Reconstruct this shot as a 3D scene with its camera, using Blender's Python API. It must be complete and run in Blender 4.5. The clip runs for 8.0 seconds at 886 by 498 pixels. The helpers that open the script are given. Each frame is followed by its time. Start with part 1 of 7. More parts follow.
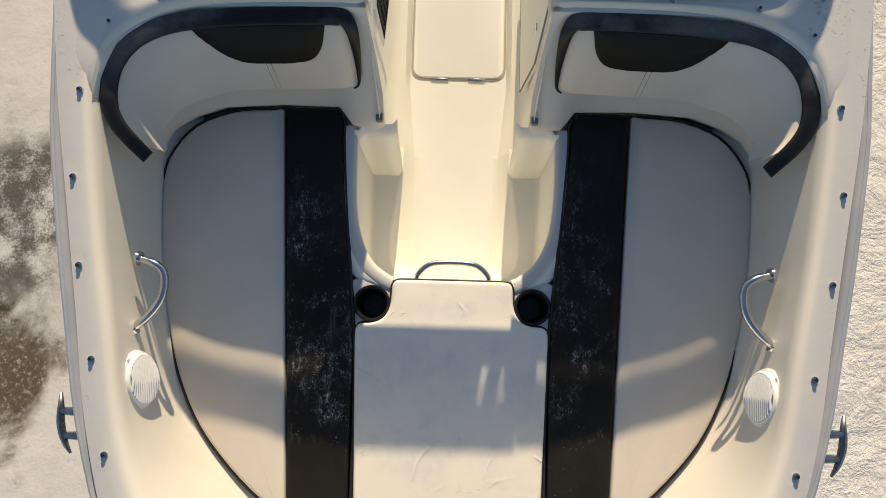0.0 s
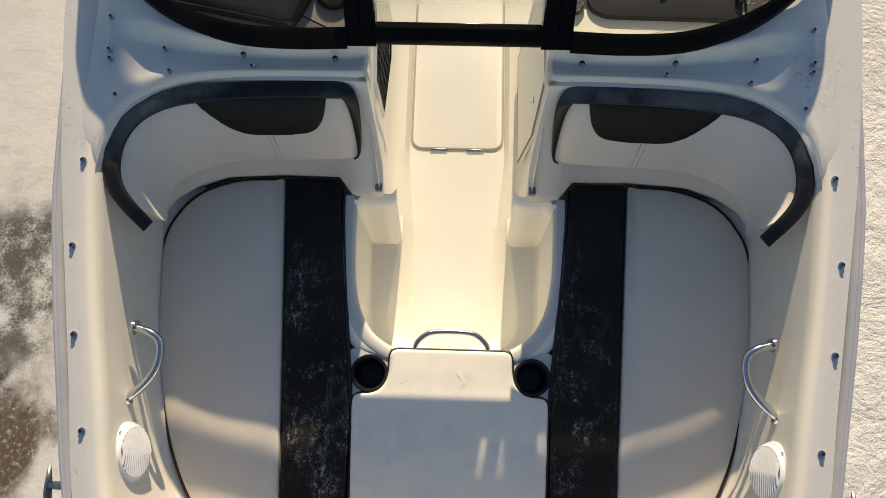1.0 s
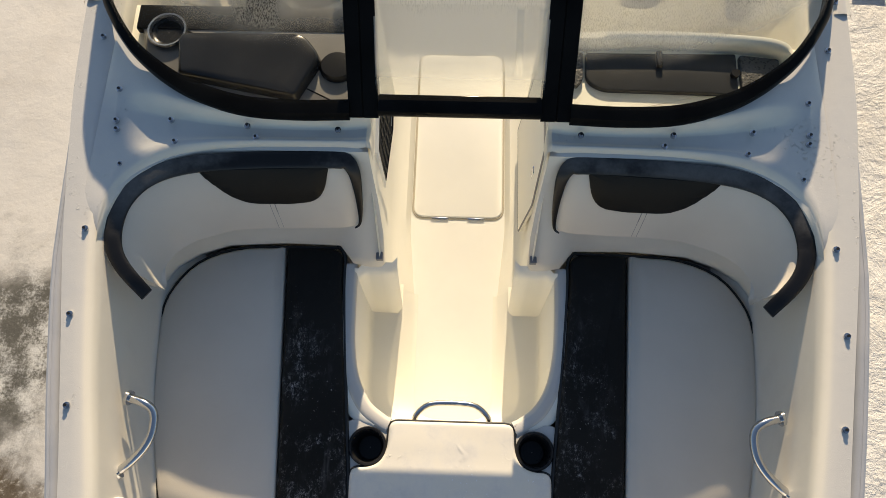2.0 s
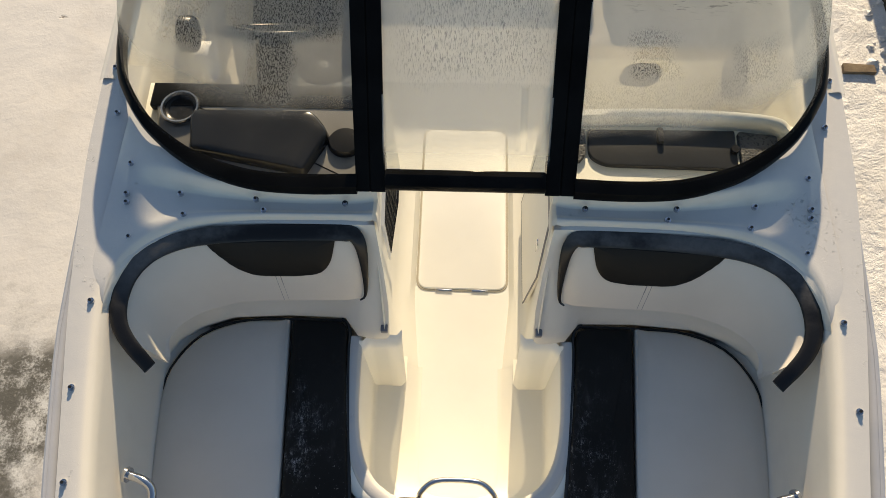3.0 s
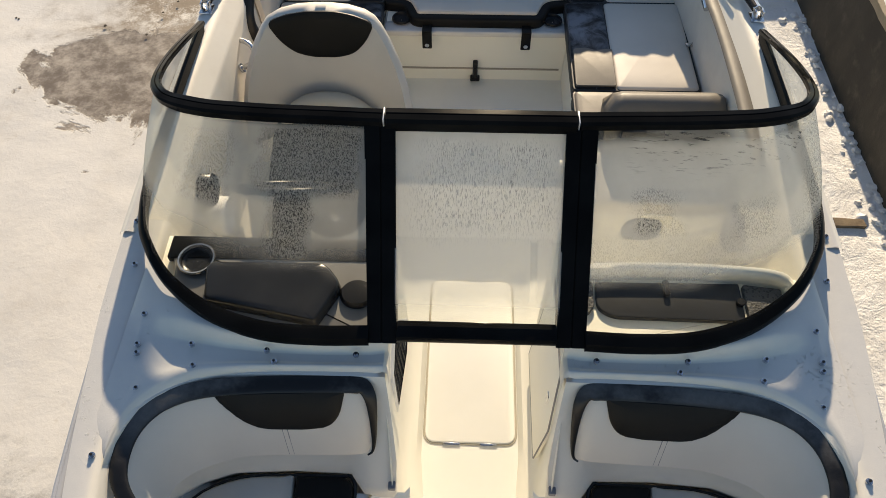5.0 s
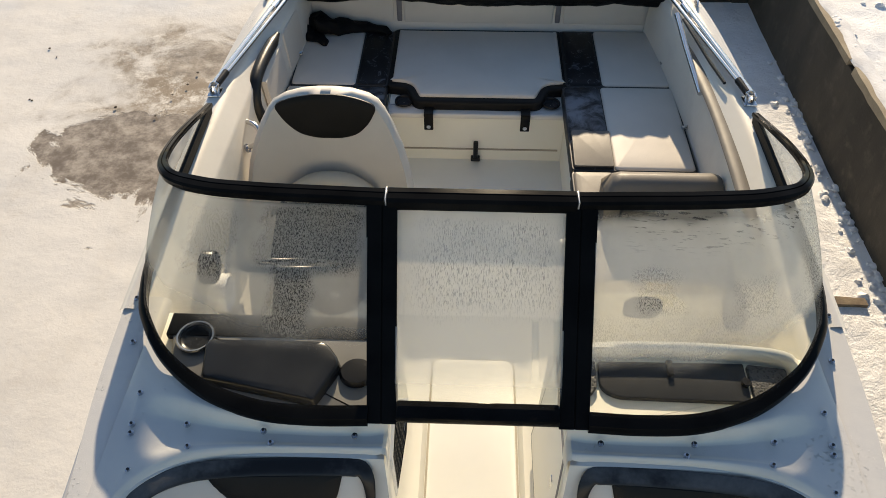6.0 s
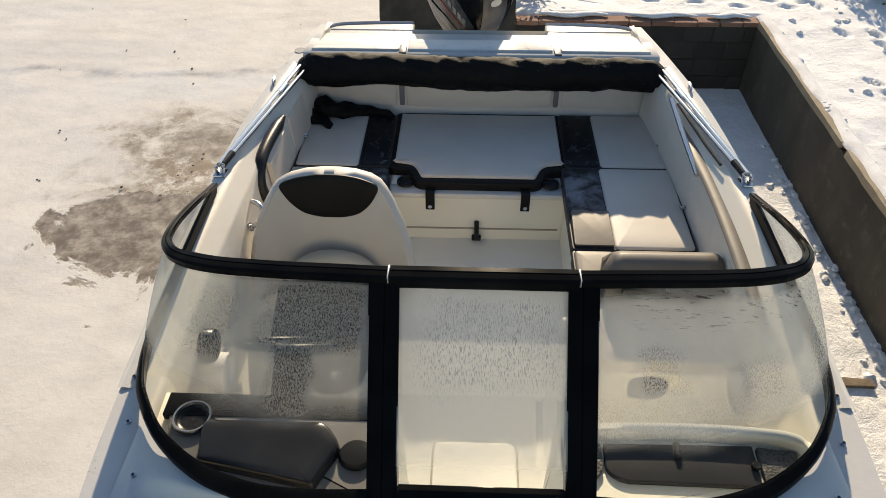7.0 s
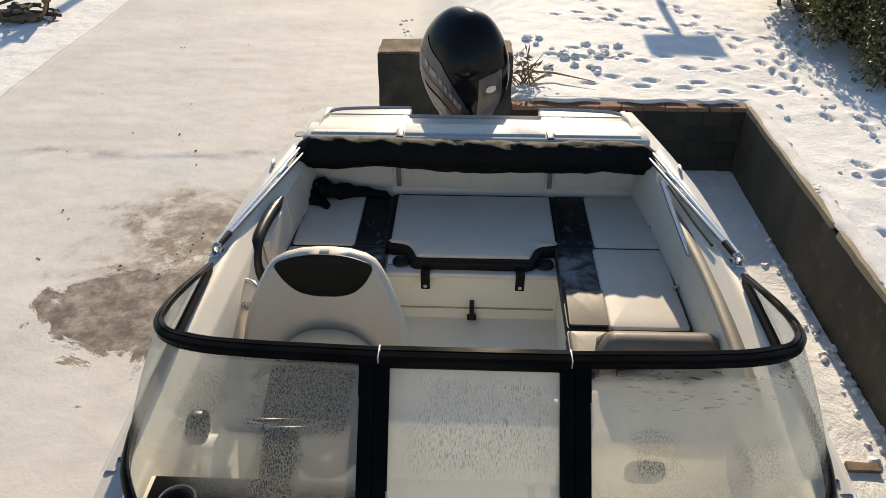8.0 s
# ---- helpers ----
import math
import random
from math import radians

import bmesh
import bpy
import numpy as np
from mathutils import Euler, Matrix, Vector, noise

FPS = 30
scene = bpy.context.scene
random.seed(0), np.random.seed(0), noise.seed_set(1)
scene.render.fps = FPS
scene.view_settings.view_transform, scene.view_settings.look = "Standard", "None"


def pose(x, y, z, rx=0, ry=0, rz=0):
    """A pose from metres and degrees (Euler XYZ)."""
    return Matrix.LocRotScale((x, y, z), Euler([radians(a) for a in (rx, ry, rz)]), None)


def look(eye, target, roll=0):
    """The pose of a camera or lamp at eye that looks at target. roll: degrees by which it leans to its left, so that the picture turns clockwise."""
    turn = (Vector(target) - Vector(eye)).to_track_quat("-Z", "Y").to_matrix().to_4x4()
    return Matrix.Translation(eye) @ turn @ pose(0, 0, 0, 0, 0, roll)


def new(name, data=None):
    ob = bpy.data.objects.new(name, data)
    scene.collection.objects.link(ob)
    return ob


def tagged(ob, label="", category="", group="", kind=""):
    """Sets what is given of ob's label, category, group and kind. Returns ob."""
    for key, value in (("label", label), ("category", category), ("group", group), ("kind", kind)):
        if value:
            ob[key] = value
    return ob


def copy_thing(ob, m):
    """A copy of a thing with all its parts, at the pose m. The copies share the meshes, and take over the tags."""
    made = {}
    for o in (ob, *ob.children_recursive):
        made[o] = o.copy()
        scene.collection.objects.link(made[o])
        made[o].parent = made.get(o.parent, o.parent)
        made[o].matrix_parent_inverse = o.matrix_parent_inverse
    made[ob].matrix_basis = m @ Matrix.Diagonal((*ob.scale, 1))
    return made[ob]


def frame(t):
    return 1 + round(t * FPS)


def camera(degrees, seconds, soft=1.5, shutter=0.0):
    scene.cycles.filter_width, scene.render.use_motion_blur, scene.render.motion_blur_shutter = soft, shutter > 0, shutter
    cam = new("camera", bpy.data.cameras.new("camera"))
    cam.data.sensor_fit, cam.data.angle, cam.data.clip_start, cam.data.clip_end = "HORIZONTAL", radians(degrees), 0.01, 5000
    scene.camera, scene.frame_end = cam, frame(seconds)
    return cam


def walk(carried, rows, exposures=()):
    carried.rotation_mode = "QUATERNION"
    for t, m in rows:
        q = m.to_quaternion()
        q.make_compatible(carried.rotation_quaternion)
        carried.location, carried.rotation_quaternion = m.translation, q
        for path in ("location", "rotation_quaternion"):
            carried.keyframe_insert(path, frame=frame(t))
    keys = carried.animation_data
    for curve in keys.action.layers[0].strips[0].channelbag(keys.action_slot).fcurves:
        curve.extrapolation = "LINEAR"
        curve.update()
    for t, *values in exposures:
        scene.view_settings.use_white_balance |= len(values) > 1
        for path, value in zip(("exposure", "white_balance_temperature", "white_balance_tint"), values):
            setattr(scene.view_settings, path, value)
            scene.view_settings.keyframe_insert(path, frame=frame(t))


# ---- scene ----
cam = camera(63.6, 8.0, soft=0.85)

PATH = [
    (0, (0.006, -0.017, 3.586), (-0.028, 0.257, 1.605), -5.5),
    (0.5, (0.013, -0.014, 3.587), (-0.025, 0.351, 1.621), -4.3),
    (1, (0.012, -0.009, 3.584), (-0.028, 0.448, 1.637), -3.4),
    (1.5, (0.014, -0.003, 3.574), (-0.030, 0.544, 1.650), -2.9),
    (3, (-0.007, 0.009, 3.583), (-0.058, 0.825, 1.758), -1.8),
    (3.5, (-0.023, 0.012, 3.587), (-0.071, 0.921, 1.806), -1.2),
    (4, (-0.031, 0.012, 3.593), (-0.084, 1.011, 1.861), -1.2),
    (4.5, (-0.043, 0.011, 3.602), (-0.096, 1.096, 1.922), -1.0),
    (6, (-0.050, 0.015, 3.609), (-0.111, 1.352, 2.123), -0.6),
    (6.5, (-0.051, 0.015, 3.604), (-0.113, 1.432, 2.194), -0.6),
    (7, (-0.058, 0.011, 3.605), (-0.123, 1.505, 2.277), -0.4),
    (7.5, (-0.053, 0.006, 3.608), (-0.122, 1.572, 2.365), -0.4),
    (8, (-0.027, 0.003, 3.618), (-0.098, 1.634, 2.462), -0.3),
]
walk(cam, [(t, look(eye, target, roll)) for t, eye, target, roll in PATH], exposures=[(0, 0.38, 8050, 10), (1.5, 0.50, 8200, 10), (3.5, 0.60, 8250, 10), (4.5, 0.64, 8050, 10), (6.5, 0.67, 7850, 10), (8, 0.46, 7650, 10)])

# ---- light and world ----
SUN_UP, SUN_SIDE = radians(23.0), radians(2.6)
world = bpy.data.worlds.new("winter_sky")
scene.world = world
world.use_nodes = True
wn = world.node_tree
sky = wn.nodes.new("ShaderNodeTexSky")
sky.sky_type, sky.sun_disc, sky.sun_elevation, sky.sun_rotation = "NISHITA", False, SUN_UP, SUN_SIDE
sky.air_density, sky.dust_density, sky.ozone_density = 1.0, 0.45, 3.8
wn.links.new(sky.outputs[0], wn.nodes["Background"].inputs[0])
wn.nodes["Background"].inputs[1].default_value = 0.115
sun_data = bpy.data.lights.new("sun", "SUN")
sun_data.energy, sun_data.angle, sun_data.color = 4.4, radians(0.55), (1.0, 0.89, 0.73)
sun = new("sun", sun_data)
toward = Vector((math.sin(SUN_SIDE) * math.cos(SUN_UP), math.cos(SUN_SIDE) * math.cos(SUN_UP), math.sin(SUN_UP)))
sun.matrix_world = look(toward * 30, (0, 0, 0))


# ---- materials ----
class Nodes:
    """Short spelling for building a node tree."""

    def __init__(self, name):
        self.m = bpy.data.materials.new(name)
        self.m.use_nodes = True
        self.t = self.m.node_tree
        self.t.nodes.clear()
        self.out = self.t.nodes.new("ShaderNodeOutputMaterial")
        self.co = self.n("ShaderNodeTexCoord").outputs["Object"]

    def n(self, kind, **ins):
        node = self.t.nodes.new(kind)
        for k, v in ins.items():
            self.put(node.inputs[k.replace("_", " ")], v)
        return node

    def put(self, socket, v):
        if isinstance(v, bpy.types.NodeSocket):
            self.t.links.new(v, socket)
        else:
            socket.default_value = v

    def noise(self, scale, detail=4.0, rough=0.55, co=None, distort=0.0):
        return self.n("ShaderNodeTexNoise", Vector=co or self.co, Scale=scale, Detail=detail, Roughness=rough, Distortion=distort).outputs["Fac"]

    def ramp(self, fac, a, b):
        """0 below a, 1 above b (or the other way round when a > b), smooth between."""
        r = self.n("ShaderNodeMapRange", Value=fac)
        r.interpolation_type = "SMOOTHSTEP"
        lo, hi, t0, t1 = (a, b, 0.0, 1.0) if a < b else (b, a, 1.0, 0.0)
        for i, v in enumerate((lo, hi, t0, t1)):
            r.inputs[i + 1].default_value = v
        return r.outputs[0]

    def math(self, op, a, b=0.0, c=0.0):
        node = self.n("ShaderNodeMath")
        node.operation = op
        for s, v in zip(node.inputs, (a, b, c)):
            self.put(s, v)
        return node.outputs[0]

    def mix(self, fac, a, b):
        node = self.n("ShaderNodeMix")
        node.data_type = "RGBA"
        self.put(node.inputs["Factor"], fac)
        for s, v in ((node.inputs[6], a), (node.inputs[7], b)):
            self.put(s, v if isinstance(v, bpy.types.NodeSocket) else (*v, 1.0)[:4])
        return node.outputs[2]

    def bump(self, height, strength=0.3, dist=0.01):
        return self.n("ShaderNodeBump", Height=height, Strength=strength, Distance=dist).outputs[0]

    def stretch(self, sx, sy, sz):
        node = self.n("ShaderNodeMapping", Vector=self.co)
        node.inputs["Scale"].default_value = (sx, sy, sz)
        return node.outputs[0]

    def xyz(self):
        s = self.n("ShaderNodeSeparateXYZ", Vector=self.co)
        return s.outputs

    def surface(self, color, rough, metal=0.0, normal=None, coat=0.0, spec=0.5):
        b = self.n("ShaderNodeBsdfPrincipled", Roughness=rough, Metallic=metal)
        self.put(b.inputs["Base Color"], color if isinstance(color, bpy.types.NodeSocket) else (*color, 1.0)[:4])
        b.inputs["Coat Weight"].default_value = coat
        b.inputs["Specular IOR Level"].default_value = spec
        if normal:
            self.put(b.inputs["Normal"], normal)
        self.t.links.new(b.outputs[0], self.out.inputs[0])
        return self.m


def plain(name, a, b, scale, rough, metal=0.0, grain=200.0, bump=0.1, depth=0.002, coat=0.0, spec=0.5):
    """Two tones by a broad noise, a fine grain in the relief and in the roughness."""
    k = Nodes(name)
    big, fine = k.noise(scale), k.noise(grain, 3.0)
    col = k.mix(k.ramp(big, 0.35, 0.65), a, b)
    return k.surface(col, k.math("MULTIPLY_ADD", big, 0.16, rough - 0.08), metal, k.bump(fine, bump, depth), coat, spec)


def gelcoat_material(name, base, dull):
    """Moulded gelcoat; frost clings to what faces upwards and has refrozen there in thin ridges and crumbs."""
    k = Nodes(name)
    film = k.ramp(k.noise(3.5, 6.0, 0.62), 0.45, 0.72)
    level = k.ramp(k.n("ShaderNodeSeparateXYZ", Vector=k.n("ShaderNodeNewGeometry").outputs["Normal"]).outputs[2], 0.90, 0.985)
    crumbs = k.math("MULTIPLY", k.ramp(k.noise(70.0, 6.0, 0.75), 0.57, 0.66), k.ramp(k.noise(4.2, 5.0, 0.6), 0.54, 0.63))
    flow = k.noise(4.5, 3.0, 0.55, distort=1.6)
    ridge = k.math("MULTIPLY", k.ramp(k.math("ABSOLUTE", k.math("SUBTRACT", flow, 0.5)), 0.0065, 0.001), k.math("MULTIPLY", k.ramp(k.noise(2.3, 3.0), 0.52, 0.58), 0.07))
    ice = k.math("MULTIPLY", k.math("MAXIMUM", crumbs, ridge), level)
    col = k.mix(film, base, dull)
    col = k.mix(k.math("MULTIPLY", level, k.math("MULTIPLY_ADD", film, 0.25, 0.70)), col, (0.505, 0.50, 0.495))
    col = k.mix(k.math("MULTIPLY", ice, 0.35), col, (0.72, 0.72, 0.71))
    rough = k.math("MULTIPLY_ADD", k.math("MAXIMUM", film, ice), 0.26, 0.36)
    height = k.math("MULTIPLY_ADD", ice, 0.8, k.math("MULTIPLY", k.noise(420.0, 2.0), 0.1))
    height = k.math("MULTIPLY_ADD", k.math("MULTIPLY", k.noise(28.0, 4.0, 0.6), level), 0.25, height)
    return k.surface(col, rough, 0.0, k.bump(height, 0.7, 0.005), spec=0.28)


GELCOAT = gelcoat_material("ivory_gelcoat", (0.665, 0.63, 0.56), (0.62, 0.585, 0.525))


def frosty_deck():
    """Gelcoat with a thin skin of frost and refrozen melt ridges."""
    k = Nodes("frosted_gelcoat")
    film = k.ramp(k.noise(5.0, 6.0, 0.6), 0.4, 0.7)
    flow = k.noise(3.2, 2.0, 0.35, distort=0.5)
    ridge = k.math("MULTIPLY", k.ramp(k.math("ABSOLUTE", k.math("SUBTRACT", flow, 0.52)), 0.020, 0.0), k.math("MULTIPLY", k.ramp(k.noise(5.0), 0.50, 0.62), 0.6))
    ridge = k.math("MULTIPLY_ADD", k.math("MULTIPLY", k.ramp(k.noise(60.0, 5.0, 0.7), 0.57, 0.70), k.ramp(k.noise(6.0, 3.0), 0.52, 0.64)), 0.5, ridge)
    grains = k.math("MULTIPLY", k.ramp(k.noise(120.0, 3.0, 0.7), 0.62, 0.7), k.ramp(k.noise(7.0), 0.5, 0.66))
    col = k.mix(film, (0.78, 0.74, 0.65), (0.80, 0.78, 0.74))
    stains = k.math("MULTIPLY", k.ramp(k.noise(5.0, 7.0, 0.66), 0.42, 0.70), 0.55)
    col = k.mix(stains, col, (0.52, 0.50, 0.47))
    col = k.mix(grains, col, (0.88, 0.88, 0.88))
    h = k.math("ADD", k.math("MULTIPLY", ridge, 1.0), k.math("MULTIPLY", grains, 0.6))
    return k.surface(col, k.math("MULTIPLY_ADD", film, 0.3, 0.42), 0.0, k.bump(h, 0.55, 0.005), spec=0.25)


FROSTED = frosty_deck()
LINER = plain("cream_liner_gelcoat", (0.86, 0.835, 0.735), (0.83, 0.805, 0.71), 2.0, 0.38, grain=300.0, bump=0.06)


def nonskid():
    k = Nodes("moulded_floor_grip")
    film = k.ramp(k.noise(2.4, 5.0), 0.4, 0.7)
    col = k.mix(film, (0.84, 0.83, 0.772), (0.80, 0.79, 0.735))
    return k.surface(col, 0.55, 0.0, k.bump(k.noise(320.0, 2.0), 0.09, 0.002))


FLOOR_GRIP = nonskid()


def vinyl(name, a, b, rough, frost=0.0, spec=0.4):
    k = Nodes(name)
    big = k.noise(4.0, 4.0)
    col = k.mix(k.ramp(big, 0.3, 0.7), a, b)
    leather = k.n("ShaderNodeTexVoronoi", Vector=k.co, Scale=420.0).outputs["Distance"]
    h = k.math("MULTIPLY_ADD", k.noise(9.0, 3.0), 1.4, k.math("MULTIPLY", leather, 0.25))
    r = k.math("MULTIPLY_ADD", big, 0.2, rough - 0.1)
    if frost:
        zone = k.ramp(k.noise(3.4, 5.0, 0.6, distort=0.8), 0.37, 0.58)
        y = k.xyz()[1]
        zone = k.math("MULTIPLY", zone, k.math("MULTIPLY", k.ramp(y, 0.75, 0.2), k.ramp(y, -0.36, -0.24)))
        dust = k.math("MULTIPLY", k.ramp(k.noise(85.0, 10.0, 0.85, co=k.stretch(1, 0.6, 1)), 0.49, 0.68), k.ramp(k.noise(9.0, 6.0, 0.7), 0.45, 0.62))
        smear = k.math("MULTIPLY", k.ramp(k.noise(1.0, 5.0, 0.65, co=k.stretch(26, 7, 20), distort=0.7), 0.50, 0.78), k.ramp(k.noise(5.0, 3.0), 0.44, 0.62))
        flakes = k.ramp(k.noise(120.0, 4.0, 0.8), 0.66, 0.71)
        flakes = k.math("MULTIPLY", flakes, k.ramp(k.noise(2.5), 0.42, 0.6))
        f = k.math("MAXIMUM", k.math("MULTIPLY", k.math("MULTIPLY_ADD", smear, 0.22, dust), k.math("MULTIPLY", zone, 0.72)), k.math("MULTIPLY", flakes, k.ramp(y, 0.75, 0.3)))
        col = k.mix(f, col, (0.72, 0.74, 0.77))
        r = k.math("MULTIPLY_ADD", f, 0.4, r)
        h = k.math("ADD", h, f)
    return k.surface(col, r, 0.0, k.bump(h, 0.25, 0.004), spec=spec)


VINYL_PALE = vinyl("pale_grey_vinyl", (0.64, 0.585, 0.515), (0.60, 0.55, 0.485), 0.5)
VINYL_BLACK = vinyl("black_vinyl", (0.012, 0.0115, 0.0105), (0.016, 0.015, 0.014), 0.38, spec=0.1)
VINYL_FROSTED = vinyl("black_vinyl_with_frost", (0.014, 0.0132, 0.012), (0.019, 0.018, 0.0165), 0.46, frost=1.0, spec=0.09)
VINYL_SLATE = vinyl("charcoal_bolster_vinyl", (0.008, 0.008, 0.009), (0.018, 0.018, 0.018), 0.34, spec=0.3)
VINYL_TAUPE = vinyl("taupe_vinyl", (0.15, 0.133, 0.113), (0.125, 0.112, 0.096), 0.5)


def frosty_band():
    """Charcoal vinyl whose upper side has a grey bloom of frost in places."""
    k = Nodes("charcoal_vinyl_with_frost_bloom")
    level = k.ramp(k.n("ShaderNodeSeparateXYZ", Vector=k.n("ShaderNodeNewGeometry").outputs["Normal"]).outputs[2], 0.55, 0.95)
    bloom = k.math("MULTIPLY", k.math("MULTIPLY", level, k.ramp(k.xyz()[1], 0.66, 0.84)), k.ramp(k.noise(2.6, 6.0, 0.6), 0.44, 0.58))
    bloom = k.math("MULTIPLY", bloom, k.math("MULTIPLY_ADD", k.noise(60.0, 5.0, 0.7), 0.8, 0.45))
    col = k.mix(bloom, (0.009, 0.009, 0.010), (0.095, 0.096, 0.098))
    h = k.math("MULTIPLY_ADD", k.noise(10.0, 4.0), 1.6, k.math("MULTIPLY", k.noise(300.0, 2.0), 0.2))
    return k.surface(col, k.math("MULTIPLY_ADD", bloom, 0.3, 0.33), 0.0, k.bump(h, 0.3, 0.006), spec=0.3)


VINYL_BAND = frosty_band()
PIPING = plain("black_piping", (0.012, 0.012, 0.012), (0.02, 0.02, 0.02), 20.0, 0.5)
BLACK_FRAME = plain("black_anodised_frame", (0.005, 0.005, 0.005), (0.008, 0.008, 0.008), 6.0, 0.13, grain=500.0, bump=0.03, spec=0.025)
BLACK_PLASTIC = plain("black_moulded_plastic", (0.014, 0.014, 0.015), (0.020, 0.020, 0.021), 6.0, 0.28, grain=350.0, bump=0.12, spec=0.2)
DASH_GREY = plain("charcoal_dash_plastic", (0.032, 0.033, 0.035), (0.042, 0.043, 0.045), 3.0, 0.36, grain=400.0, bump=0.1, spec=0.2)
DASH_TOP = plain("grey_dash_plastic", (0.17, 0.165, 0.158), (0.20, 0.194, 0.185), 3.0, 0.24, grain=400.0, bump=0.1, spec=0.4)
DASH_BLACK = plain("matt_black_dash", (0.005, 0.005, 0.005), (0.008, 0.008, 0.008), 3.0, 0.5, grain=400.0, bump=0.1, spec=0.04)
CHROME = plain("stainless_steel", (0.62, 0.62, 0.62), (0.55, 0.55, 0.56), 9.0, 0.17, metal=1.0, grain=300.0, bump=0.02)
RAIL_GREY = plain("grey_rub_rail_vinyl", (0.30, 0.32, 0.36), (0.36, 0.37, 0.40), 5.0, 0.45, grain=180.0, bump=0.15)
WHITE_PLASTIC = plain("white_speaker_plastic", (0.78, 0.78, 0.78), (0.72, 0.72, 0.72), 12.0, 0.4, grain=300.0, bump=0.05)
GREY_TRIM = plain("grey_plastic_trim", (0.16, 0.16, 0.17), (0.20, 0.20, 0.21), 8.0, 0.45)
RUBBER = plain("tyre_rubber", (0.02, 0.02, 0.02), (0.03, 0.03, 0.03), 8.0, 0.8, bump=0.3)
WEATHERED_STEEL = plain("weathered_stainless_steel", (0.20, 0.20, 0.20), (0.27, 0.27, 0.27), 30.0, 0.28, metal=1.0, grain=300.0, bump=0.05)
GALVANISED = plain("galvanised_steel", (0.35, 0.36, 0.37), (0.45, 0.45, 0.46), 14.0, 0.45, metal=0.8, bump=0.1)
COWL = plain("gloss_black_cowl_paint", (0.006, 0.006, 0.007), (0.009, 0.009, 0.010), 3.0, 0.08, grain=80.0, bump=0.01, coat=0.0, spec=0.16)
COWL_GREY = plain("graphite_decal", (0.050, 0.050, 0.052), (0.075, 0.075, 0.077), 8.0, 0.18)
SILVER = plain("silver_badge", (0.62, 0.62, 0.62), (0.55, 0.55, 0.55), 8.0, 0.3, metal=0.4)
DULL_SILVER = plain("dull_silver_lettering", (0.26, 0.26, 0.26), (0.2, 0.2, 0.2), 8.0, 0.35)
RED_DECAL = plain("red_decal", (0.35, 0.02, 0.02), (0.3, 0.02, 0.02), 8.0, 0.3)
LABEL_INK = plain("pale_blue_label", (0.35, 0.40, 0.50), (0.4, 0.45, 0.52), 30.0, 0.5)
WOOD = plain("weathered_wood", (0.21, 0.155, 0.095), (0.14, 0.10, 0.065), 9.0, 0.75, grain=60.0, bump=0.5, depth=0.006)
TWIG = plain("dry_brown_twig", (0.16, 0.10, 0.05), (0.24, 0.16, 0.08), 9.0, 0.85, grain=90.0, bump=0.4)
DRY_LEAF = plain("dead_straw_leaf", (0.36, 0.27, 0.15), (0.24, 0.16, 0.08), 12.0, 0.8)
BARK_DARK = plain("dark_bark", (0.06, 0.045, 0.03), (0.09, 0.07, 0.05), 9.0, 0.9, grain=60.0, bump=0.6)


def bench_frost():
    """Black vinyl under a broad patch of clinging frost."""
    k = Nodes("black_vinyl_frost_patch")
    y = k.xyz()[1]
    zone = k.math("MULTIPLY", k.ramp(k.noise(9.0, 5.0, 0.6, distort=0.6), 0.35, 0.62), k.math("MULTIPLY", k.ramp(y, 2.95, 3.05), k.ramp(y, 3.42, 3.25)))
    marks = k.ramp(k.noise(16.0, 4.0, 0.7, distort=1.4), 0.56, 0.66)
    f = k.math("MAXIMUM", k.math("MULTIPLY", zone, 0.5), k.math("MULTIPLY", marks, 0.22))
    col = k.mix(f, (0.009, 0.009, 0.010), (0.32, 0.36, 0.42))
    return k.surface(col, 0.42, 0.0, k.bump(k.math("ADD", k.noise(12.0), f), 0.25, 0.004), spec=0.2)


BENCH_BLACK = bench_frost()


def boot_cloth():
    k = Nodes("black_canvas_with_ice")
    zz = k.xyz()[2]
    ice = k.math("MULTIPLY", k.ramp(k.noise(70.0, 4.0, 0.75), 0.61, 0.69), k.ramp(zz, 1.60, 1.63))
    ice = k.math("MULTIPLY", ice, k.ramp(k.noise(3.0), 0.45, 0.6))
    col = k.mix(ice, (0.006, 0.006, 0.006), (0.75, 0.76, 0.78))
    weave = k.noise(500.0, 2.0)
    return k.surface(col, k.math("MULTIPLY_ADD", ice, -0.3, 0.62), 0.0, k.bump(k.math("MULTIPLY_ADD", k.noise(22.0, 4.0), 2.0, k.math("ADD", weave, ice)), 0.4, 0.006), spec=0.12)


CANVAS = boot_cloth()


